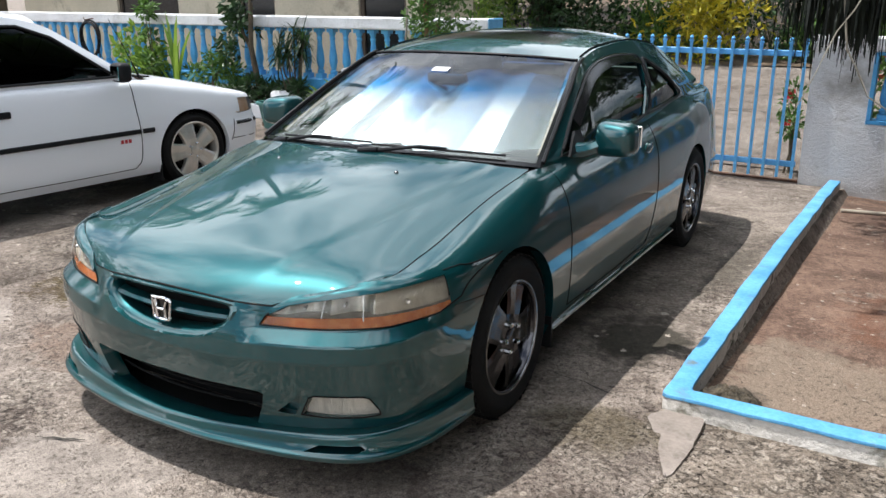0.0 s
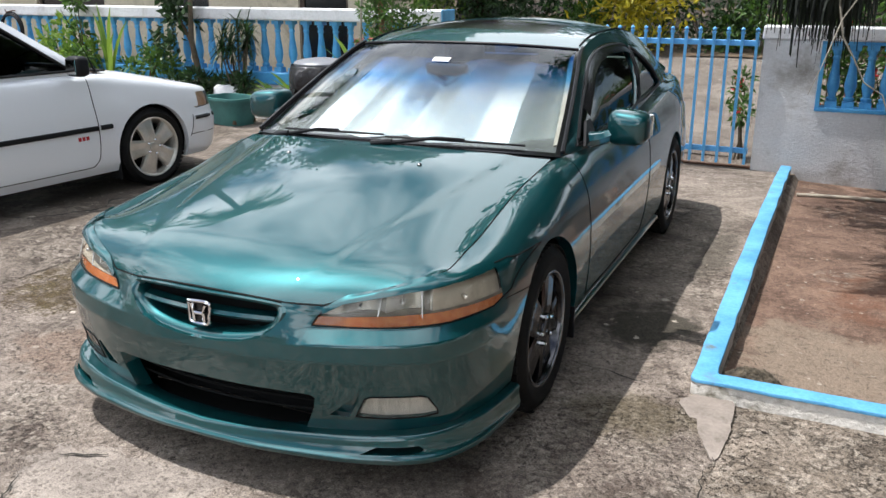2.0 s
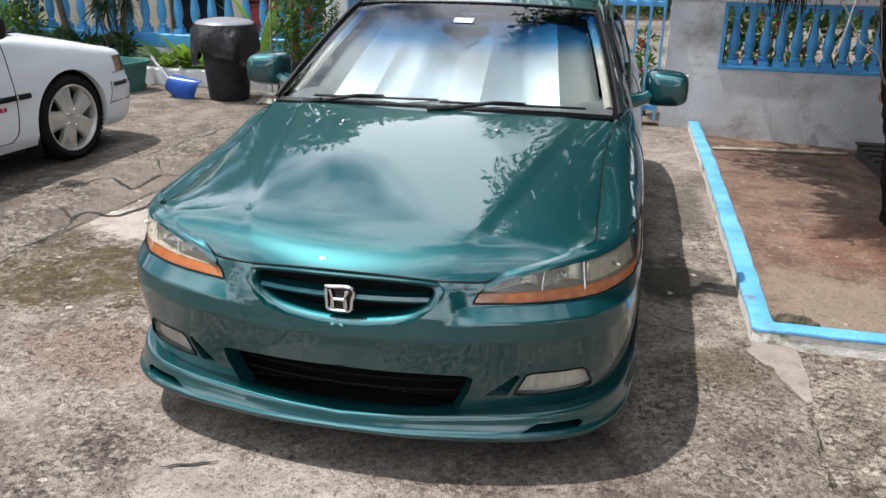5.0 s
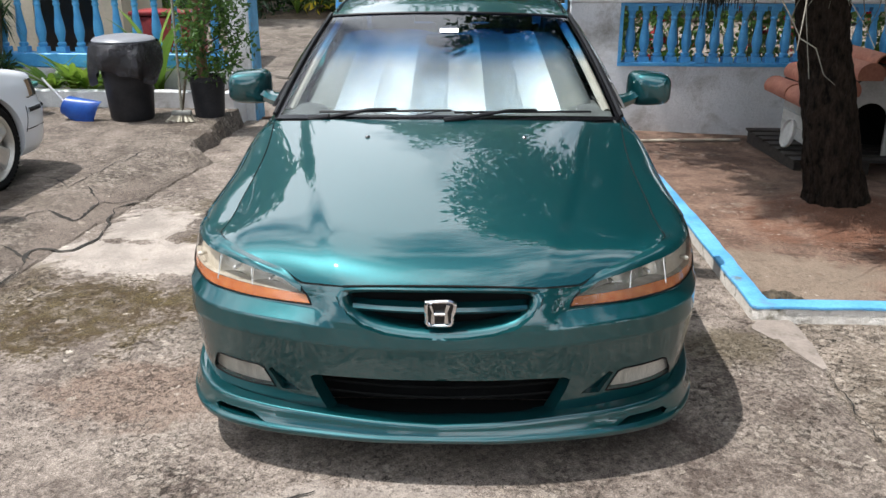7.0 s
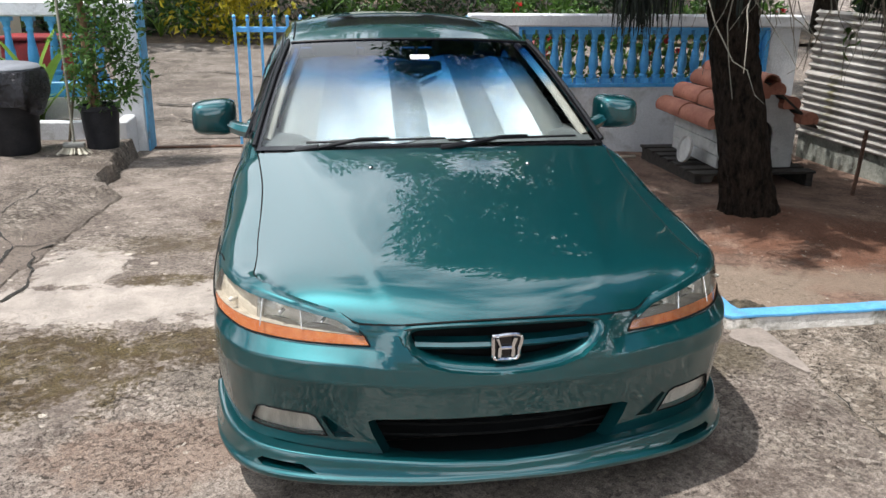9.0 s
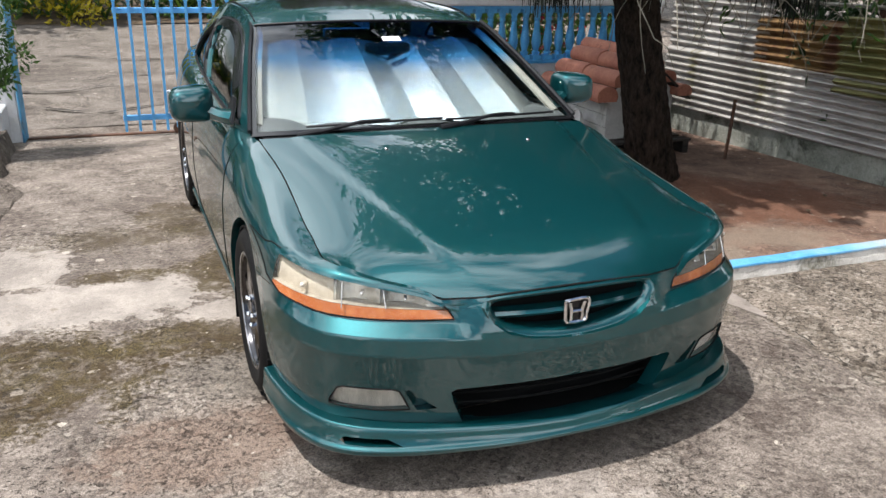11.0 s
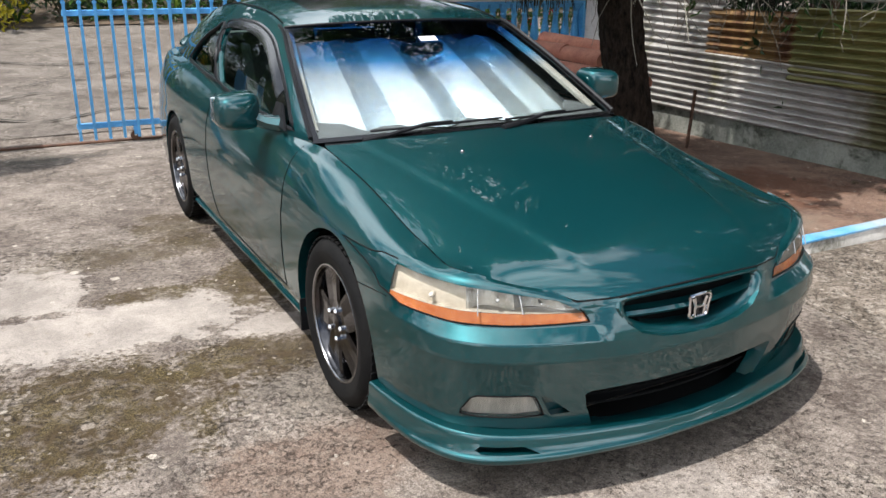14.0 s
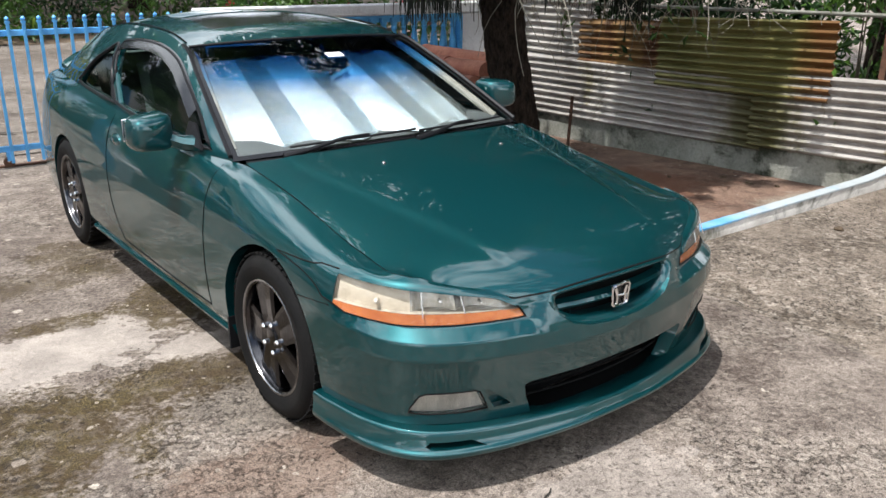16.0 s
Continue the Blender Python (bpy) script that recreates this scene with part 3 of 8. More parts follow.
crack([(-0.655, 2.51), (-0.64, 2.47), (-0.67, 2.42), (-0.665, 2.2), (-0.68, 2.05), (-0.665, 1.7)], 0.007, 9, lambda x, y: -0.006)
crack([(-0.64, 2.52), (-0.52, 2.56), (-0.42, 2.54)], 0.007, 10, lambda x, y: -0.006)
crack([(-1.35, 3.05), (-1.1, 2.98), (-0.82, 2.96)], 0.008, 11, lambda x, y: ground_z(x, y) + 0.004)
for k, (yy, w, x0, x1) in enumerate(((9.5, 0.05, -5.2, -2.2), (10.5, 0.07, -6.5, -3.4), (11.3, 0.04, -4.0, -1.8), (12.4, 0.06, -6.0, -2.4))):
    crack([(lerp(x0, x1, t), yy + 0.28 * math.sin(9 * t + 2.3 * k) * math.sin(4 * t + k) + 0.3 * (t - 0.5) * (-1) ** k) for t in np.linspace(0, 1, 9)], w, 20 + k, lambda x, y: ground_z(x, y) + 0.03, "road_crack")


def cement_patch():
    bm = bmesh.new()
    rim = spline([(-0.79, 2.945), (-0.70, 2.945), (-0.640, 2.935), (-0.628, 2.75), (-0.637, 2.56), (-0.660, 2.505), (-0.716, 2.628), (-0.77, 2.75), (-0.836, 2.864), (-0.79, 2.945)], 54)[:-1]
    bm.faces.new([bm.verts.new((x + 0.008 * noise.noise(Vector((x * 25, y * 25, 0))), y + 0.008 * noise.noise(Vector((y * 25, x * 25, 0))), 0.001 - 0.026 * (2.945 - y))) for x, y in rim])
    low = bmesh.ops.extrude_face_region(bm, geom=list(bm.faces))
    for v in low["geom"]:
        if isinstance(v, bmesh.types.BMVert):
            v.co.z -= 0.04
    bmesh.ops.recalc_face_normals(bm, faces=bm.faces)
    return tagged(part("cement_patch", bm, surface("pale smooth cement", rgb("6e645c"), rgb("91867d"), 0.85, 7, 60, 0.6, 0.008, stain=rgb("5d544c"), stain_scale=8, stain_at=(0.58, 0.7))), "pale cement patch at the curb corner", "patch", kind="structure")


cement_patch()



# ---- blue-topped curb round the patio ----
def make_curb():
    """One L of concrete, mitred at the corner, with its painted top as a cap."""
    root = thing("patio_curb", pose(0, 0, 0), "low concrete curb painted light blue on top", "curb", kind="structure")

    def height(x, y):
        return (0.068 if y < 3.4 else 0.068 - 0.0063 * (y - 3.4) ** 2) + 0.10 * max(0, x - 2.2)
    # (outer edge, inner edge) along the curb
    line = []
    for y in [lerp(8.05, 3.10, k / 40) for k in range(41)]:
        x = -0.815 - 0.012 * (y - 2.95) / 1.02
        line.append(((x, y), (x + 0.092, y)))
    line += [((-0.815, 2.99), (-0.723, 3.055)), ((-0.811, 2.962), (-0.721, 3.042)), ((-0.792, 2.950), (-0.712, 3.034))]
    for x in spread(-0.66, 2.56, 0.08):
        y = 2.948 + 0.02 * (x + 0.7)
        line.append(((x, y), (x, y + 0.085)))

    def run(name, mat, low, high, grow, a, b):
        rows = []
        for (xo, yo), (xi, yi) in line[a:b]:
            d = Vector((xi - xo, yi - yo)).normalized()
            wob = 0.006 * noise.noise(Vector((xo * 4, yo * 4, 0))) + 0.004 * noise.noise(Vector((xo * 17, yo * 17, 6)))
            wob2 = 0.007 * noise.noise(Vector((xo * 5, yo * 5, 9))) + 0.005 * noise.noise(Vector((xo * 19, yo * 19, 3)))
            xo, yo, xi, yi = xo + d.x * (wob - grow), yo + d.y * (wob - grow), xi + d.x * (grow + wob2), yi + d.y * (grow + wob2)
            h = height(xo, yo) + 0.003 * noise.noise(Vector((xo * 7, yo * 7, 4)))
            z0, z1 = (h + low if low > -0.3 else low), h + high
            r = 0.009
            rows.append([(xo, yo, z0), (xo, yo, z1 - r), (xo + d.x * r * 0.3, yo + d.y * r * 0.3, z1 - r * 0.3), (xo + d.x * r, yo + d.y * r, z1),
                         (xi - d.x * r, yi - d.y * r, z1), (xi - d.x * r * 0.3, yi - d.y * r * 0.3, z1 - r * 0.3), (xi, yi, z1 - r), (xi, yi, z0)])
        bm = grid_bm(rows)
        bm.verts.ensure_lookup_table()
        bm.faces.new(bm.verts[:8])
        bm.faces.new(bm.verts[-8:])
        return part(name, bm, mat, root)
    n = len(line)
    run("curb_body", CURB_SIDE, -0.5, -0.014, 0.0, 0, 43)
    run("curb_body", CURB_FACE, -0.5, -0.014, 0.0, 42, n)
    run("curb_top", CURB_BLUE, -0.015, 0.0, 0.003, 0, n)
    return root


make_curb()


def mortar_lump():
    """Broken mortar heaped in the corner behind the curb."""
    bm = bmesh.new()
    rows = []
    for t in np.linspace(0, 1, 26):
        r = []
        for a in np.linspace(0, 2 * math.pi, 72, endpoint=False):
            k = 1 - t
            wob = 1 + 0.30 * noise.noise(Vector((math.cos(a) * 2.1, math.sin(a) * 2.1, 4)))
            x, y = -0.60 + 0.15 * k * wob * math.cos(a), 3.17 + 0.17 * k * wob * math.sin(a)
            z = patio_z(x, y) + 0.085 * (1 - k**3) + 0.018 * noise.noise(Vector((x * 26, y * 26, 0))) + 0.012 * noise.noise(Vector((x * 70, y * 70, 2))) - 0.01
            r.append((x, y, z))
        rows.append(r + r[:1])
    grid_bm(rows, bm)
    return tagged(part("mortar_lump", bm, surface("crumbled grey mortar", rgb("231f19"), rgb("746856"), 0.95, 26, 90, 1.0, 0.03)), "crumbled grey mortar heaped in the curb corner", "rubble")


mortar_lump()

# ---- back wall with balusters ----
BAL_PROFILE = [(0.040, 0.0), (0.040, 0.03), (0.030, 0.04), (0.046, 0.07), (0.046, 0.085), (0.030, 0.10), (0.034, 0.12), (0.052, 0.20), (0.048, 0.27),
               (0.033, 0.38), (0.027, 0.46), (0.036, 0.475), (0.036, 0.49), (0.028, 0.505), (0.040, 0.54), (0.040, 0.60)]


def baluster_mesh(h):
    bm = bmesh.new()
    lathe([(r, z * h / 0.60) for r, z in BAL_PROFILE], 12, bm=bm)
    box(bm, -0.05, 0.05, -0.05, 0.05, -0.012, 0.05 * h / 0.6)
    box(bm, -0.05, 0.05, -0.05, 0.05, h * 0.93, h + 0.012)
    for f in bm.faces:
        f.smooth = True
    for e in bm.edges:
        if len(e.link_faces) == 2 and e.calc_face_angle(0) > 0.6:
            e.smooth = False
    me = bpy.data.meshes.new("baluster")
    bm.to_mesh(me)
    bm.free()
    me.materials.append(BLUE)
    return me


def back_wall():
    root = thing("wall_north", pose(0, 0, 0), "whitewashed stucco wall with an opening of blue balusters", "wall", kind="structure")
    y0, y1 = 8.13, 8.29
    part("wall_end", boxed(-1.15, -0.66, y0, y1, -0.6, 1.06), STUCCO, root)
    part("wall_base", boxed(-0.66, 2.10, y0, y1, -0.6, 0.44), STUCCO, root)
    part("wall_end", boxed(2.10, 2.45, y0, y1, -0.7, 1.06, 0.012), STUCCO, root)
    part("wall_cap", boxed(-1.17, 2.47, y0 - 0.02, y1 + 0.02, 1.062, 1.185, 0.015), STUCCO, root)
    fr = bmesh.new()
    box(fr, -0.66, 2.10, y0 - 0.012, y1 + 0.012, 0.442, 0.475)
    box(fr, -0.66, 2.10, y0 + 0.01, y1 - 0.01, 1.03, 1.058)
    box(fr, -0.658, -0.625, y0 - 0.008, y1, 0.478, 1.028)
    box(fr, 2.06, 2.098, y0 - 0.008, y1, 0.478, 1.028)
    part("opening_trim", fr, BLUE, root, "bright blue painted edging", smooth=False)
    me = baluster_mesh(0.535)
    for k in range(19):
        b = new("baluster", me)
        b.parent = root
        b.location = (-0.53 + k * 0.1415, 8.21, 0.485)
    return root


back_wall()


def left_wall():
    root = thing("wall_west", pose(0, 0, 0), "white garden wall with blue balusters behind a planter", "wall", kind="structure")
    y0, y1 = 8.12, 8.28
    part("wall_base", boxed(-13.5, -4.66, y0, y1, -0.5, 0.38), STUCCO, root)
    part("wall_rail", boxed(-13.5, -4.66, y0 - 0.01, y1 + 0.01, 0.384, 0.53, 0.01), BLUE, root, "blue painted rail under the balusters")
    part("wall_cap", boxed(-13.5, -4.66, y0 - 0.03, y1 + 0.03, 1.14, 1.28, 0.015), STUCCO, root)
    part("pier", boxed(-4.655, -4.412, y0 - 0.04, y1 + 0.10, -0.5, 1.28, 0.012), STUCCO, root)
    part("pier_edge", boxed(-4.409, -4.39, y0 - 0.045, y1 + 0.105, -0.5, 1.285, 0.006), CURB_BLUE, root, "light blue painted edge")
    me = baluster_mesh(0.595)
    x = -4.80
    while x > -13.4:
        b = new("baluster", me)
        b.parent = root
        b.location = (x, 8.20, 0.54)
        x -= 0.205
    return root


left_wall()


def planter():
    root = thing("planter", pose(0, 0, 0), "low whitewashed concrete planter along the garden wall", "planter", kind="structure")
    part("planter_front", boxed(-13.4, -4.62, 7.66, 7.78, -0.3, 0.22, 0.012), STUCCO, root)
    part("planter_end", boxed(-4.615, -4.50, 7.66, 8.075, -0.3, 0.215, 0.012), STUCCO, root)
    part("soil", boxed(-13.4, -4.62, 7.784, 8.116, -0.2, 0.17), SOIL, root)
    return root


planter()


# ---- house behind the balustrade ----
HOUSE_WALL = surface("pale cream house plaster", rgb("a89f8d"), rgb("cabfa9"), 0.85, 1.2, 30, 0.3, stain=rgb("857c6c"), stain_scale=1.2)


def house():
    root = thing("house", pose(0, 0, 0), "cream plastered house with dark windows behind the garden wall", "house")
    y = 10.2
    openings = [(-13.2, -11.6), (-10.2, -9.4), (-7.75, -6.9)]
    x = -16.0
    blocks = []
    for a, b in openings:
        blocks += [(x, a, y, y + 0.2, -0.4, 3.2), (a, b, y, y + 0.2, -0.4, 1.0 if a < -8 else -0.1), (a, b, y, y + 0.2, 2.3, 3.2)]
        x = b
    blocks += [(x, -6.6, y, y + 0.2, -0.4, 3.2), (-6.8, -6.6, y + 0.2, y + 1.4, -0.4, 3.2)]
    for q in blocks:
        part("wall", boxed(*q), HOUSE_WALL, root, smooth=False)
    part("roof", boxed(-16.2, -6.4, y - 0.6, y + 1.6, 3.2, 3.38, 0.02), STUCCO, root)
    for a, b in openings:
        z0 = 1.0 if a < -8 else -0.1
        w = bmesh.new()
        for u0, u1, v0, v1 in ((a, a + 0.06, z0, 2.3), (b - 0.06, b, z0, 2.3), (a + 0.06, b - 0.06, z0, z0 + 0.06), (a + 0.06, b - 0.06, 2.24, 2.3)):
            box(w, u0, u1, y + 0.05, y + 0.12, v0, v1)
        win = part("window", w, surface("brown window frame", (0.06, 0.045, 0.03), (0.11, 0.08, 0.06), 0.6), root, smooth=False)
        part("pane", boxed(a + 0.06, b - 0.06, y + 0.08, y + 0.09, z0 + 0.06, 2.24), BLACK_GLOSS, win, smooth=False)
    return root


house()


def storage_box():
    """A box added for an unidentified red thing behind the garden wall, between the balusters."""
    root = thing("storage_box", pose(-5.55, 8.95, -0.12), "dark red covered box behind the garden wall", "box")
    red = surface("plain dark red surface", rgb("5e1418"), rgb("8d1f20"), 0.6, 6, 50, 0.4)
    part("box_body", boxed(-0.34, 0.34, -0.24, 0.24, 0.0, 0.98, 0.02, 2), red, root)
    part("box_lid", boxed(-0.36, 0.36, -0.26, 0.26, 0.985, 1.03, 0.015, 2), red, root)
    return root


storage_box()


# ---- blue gate ----
GATE_BLUE = surface("light blue gate paint", rgb("4a97d0"), rgb("69b2e6"), 0.45, 6, 60, 0.15, stain=rgb("5a5048"), stain_scale=9, stain_at=(0.68, 0.78))
RUSTY = surface("rusty iron", (0.05, 0.025, 0.015), (0.15, 0.07, 0.04), 0.85, 12, 60, 0.6)


def gate():
    root = thing("driveway_gate", pose(-1.19, 8.14, 0), "light blue welded iron gate with upright bars, swung shut", "gate")
    w = 2.33
    for name, z in (("top_rail", 1.0), ("bottom_rail", 0.0)):
        part(name, boxed(-w, 0, -0.022, 0.022, z, z + 0.05, 0.004), GATE_BLUE, root)
    bar = bmesh.new()
    box(bar, -0.0125, 0.0125, -0.0125, 0.0125, -0.10, 1.125)
    box(bar, -0.018, 0.018, -0.018, 0.018, 1.108, 1.128)
    lathe([(0.004, 1.128), (0.019, 1.142), (0.019, 1.152), (0.004, 1.168)], 8, bm=bar, caps=True)
    me = bpy.data.meshes.new("bar")
    bar.to_mesh(me)
    bar.free()
    me.materials.append(GATE_BLUE)
    n = 19
    for k in range(n):
        b = new("bar", me)
        b.parent = root
        b.location = (-0.02 - k * (w - 0.04) / (n - 1), -0.036, 0)
    wheel = part("wheel", lathe([(0.012, -0.02), (0.045, -0.02), (0.05, 0), (0.045, 0.02), (0.012, 0.02)], 16, m=pose(-w + 0.5, -0.01, -0.088, 90, 0, 0)), RUSTY, root, "rusty iron wheel")
    part("wheel_bracket", boxed(-w + 0.485, -w + 0.515, -0.035, 0.015, -0.08, 0.0), GATE_BLUE, root)
    return root


gate()

tagged(part("gate_rail", boxed(-4.38, -1.16, 8.20, 8.26, -0.18, -0.138, 0.004), RUSTY), "rusty iron gate rail set in the concrete", "rail", kind="structure")

# ---- tools for car bodies ----
def cut_out(bm, poly, axes, test=None, remove=True):
    """Cuts a convex outline, given in two axes, into the mesh; takes the faces inside away and returns them as a bmesh."""
    i, j = ("xyz".index(a) for a in axes)
    cx = sum(p[0] for p in poly) / len(poly)
    cy = sum(p[1] for p in poly) / len(poly)
    lo = (min(p[0] for p in poly) - 0.06, min(p[1] for p in poly) - 0.06)
    hi = (max(p[0] for p in poly) + 0.06, max(p[1] for p in poly) + 0.06)

    def near(f):
        c = f.calc_center_median()
        return lo[0] < c[i] < hi[0] and lo[1] < c[j] < hi[1] and (test is None or test(c))
    halves = []
    for a, b in zip(poly, poly[1:] + poly[:1]):
        nx, ny = b[1] - a[1], a[0] - b[0]
        if nx * (cx - a[0]) + ny * (cy - a[1]) > 0:
            nx, ny = -nx, -ny
        no = [0.0, 0.0, 0.0]
        co = [0.0, 0.0, 0.0]
        no[i], no[j], co[i], co[j] = nx, ny, a[0], a[1]
        halves.append((Vector(co), Vector(no).normalized()))
    for co, no in halves:
        fs = [f for f in bm.faces if near(f)]
        geom = fs + list({e for f in fs for e in f.edges}) + list({v for f in fs for v in f.verts})
        bmesh.ops.bisect_plane(bm, geom=geom, dist=1e-5, plane_co=co, plane_no=no)
    inside = [f for f in bm.faces if near(f) and all((f.calc_center_median() - co).dot(no) < 1e-6 for co, no in halves)]
    got = bmesh.new()
    seen = {}
    for f in inside:
        vs = []
        for v in f.verts:
            if v not in seen:
                seen[v] = got.verts.new(v.co)
            vs.append(seen[v])
        got.faces.new(vs)
    if remove:
        bmesh.ops.delete(bm, geom=inside, context="FACES")
    return got


def rim_of(bm, shift, test, steps=1):
    """Turns the open edges that pass the test inward by the shift."""
    es = [e for e in bm.edges if e.is_boundary and test((e.verts[0].co + e.verts[1].co) / 2)]
    r = bmesh.ops.extrude_edge_only(bm, edges=es)
    for v in r["geom"]:
        if isinstance(v, bmesh.types.BMVert):
            v.co += Vector(shift(v.co))


def both_sides(bm):
    """Adds the mirror image across x = 0 and joins the middle."""
    made = {v: bm.verts.new((-v.co.x, v.co.y, v.co.z)) for v in list(bm.verts)}
    for f in list(bm.faces):
        bm.faces.new([made[v] for v in reversed(f.verts)])
    bmesh.ops.remove_doubles(bm, verts=[v for v in bm.verts if abs(v.co.x) < 0.002], dist=0.003)
    return bm


def copy_bm(bm, side=1, shift=(0, 0, 0)):
    o = bmesh.new()
    made = {v: o.verts.new((side * v.co.x + shift[0] * side, v.co.y + shift[1], v.co.z + shift[2])) for v in bm.verts}
    for f in bm.faces:
        vs = [made[v] for v in f.verts]
        o.faces.new(vs if side > 0 else vs[::-1])
    return o


def thicken(bm, d):
    """Gives an open sheet a back at the distance d along its normals."""
    bmesh.ops.recalc_face_normals(bm, faces=bm.faces)
    bm.normal_update()
    fs = list(bm.faces)
    back = {v: bm.verts.new(v.co - v.normal * d) for v in list(bm.verts)}
    for f in fs:
        bm.faces.new([back[v] for v in reversed(f.verts)])
    for e in [e for e in bm.edges if e.is_boundary and e.verts[0] in back]:
        a, b = e.verts
        bm.faces.new((a, b, back[b], back[a]))
    return bm


def monotone(X, Y, x, corners=()):
    """Smooth curve through the values Y (rows) at X that never overshoots, read at x; it breaks at the corners."""
    X, Y, x = np.asarray(X, float), np.asarray(Y, float), np.asarray(x, float)
    h = np.diff(X)
    D = np.diff(Y, axis=0) / h.reshape((-1,) + (1,) * (Y.ndim - 1))
    T = np.zeros_like(Y)
    a, b = D[:-1], D[1:]
    T[1:-1] = np.where(a * b > 0, 2 * a * b / np.where(a * b > 0, a + b, 1), 0)
    T[0], T[-1] = D[0], D[-1]
    k = np.clip(np.searchsorted(X, x, side="right") - 1, 0, len(X) - 2)
    A, B = T[:-1].copy(), T[1:].copy()
    for c in corners:
        A[c], B[c - 1] = D[c], D[c - 1]
    sh = (-1,) + (1,) * (Y.ndim - 1)
    H = h[k].reshape(sh)
    t = ((x - X[k]) / h[k]).reshape(sh)
    return ((2 * t**3 - 3 * t**2 + 1) * Y[k] + (t**3 - 2 * t**2 + t) * H * A[k]
            + (3 * t**2 - 2 * t**3) * Y[k + 1] + (t**3 - t**2) * H * B[k])


class Shell:
    """A body side: a plan outline from the middle of the nose round to the tail, with an upright profile that changes along it.
    columns: (place along the outline, [(height, way out), ...]), each with the same count of points; each stretch of a profile
    gets the same count of rows, so that a crease stays one line along the body."""

    def __init__(self, plan, columns, nu, per, creased=0, corners=()):
        self.P = spline(plan, nu)
        d = np.gradient(self.P, axis=0)
        d /= np.linalg.norm(d, axis=1)[:, None]
        self.N = np.stack([d[:, 1], -d[:, 0]], 1)
        keys = [np.argmin(np.hypot(self.P[:, 0] - x, self.P[:, 1] - y)) for (x, y), _ in columns]
        prof = []
        for i, (_, c) in enumerate(columns):
            c = np.array(c, float)
            run = np.r_[0, np.cumsum(np.linalg.norm(np.diff(c, axis=0), axis=1))]
            at = np.concatenate([np.linspace(run[k], run[k + 1], per, endpoint=False) for k in range(len(c) - 1)] + [run[-1:]])
            prof.append(monotone(run, c, at, corners if i < creased else ()))
        Q = monotone(keys, np.array(prof), np.arange(len(self.P)))
        self.rows = []
        for i, q in enumerate(Q):
            p = np.empty((len(q), 3))
            p[:, :2] = self.P[i] + q[:, 1:2] * self.N[i]
            p[:, 2] = q[:, 0]
            if i == 0:
                p[:, 0] = 0
            self.rows.append(p)
        self.top = np.array([r[-1] for r in self.rows])

    def mesh(self):
        return grid_bm(self.rows)


def cross_patch(C, E, ns, power=2.0, zpow=2.0, extra=None):
    """A patch across the car from the middle line C to the edge line E, bowed in plan and in height (the half with x > 0)."""
    rows = []
    for c, e in zip(C, E):
        r = []
        for s in np.linspace(0, 1, ns + 1):
            p = np.array((e[0] * s, lerp(c[1], e[1], s**power), lerp(c[2], e[2], s**zpow)))
            if extra:
                p[2] += extra(p[0], p[1], s)
            r.append(p)
        rows.append(r)
    return rows


def seam(pts, parent, width=0.004, name="panel_gap", material=None):
    """A thin dark shut line laid along the body."""
    return part(name, tube(pts, width, 5), material or DEEP_BLACK, parent)


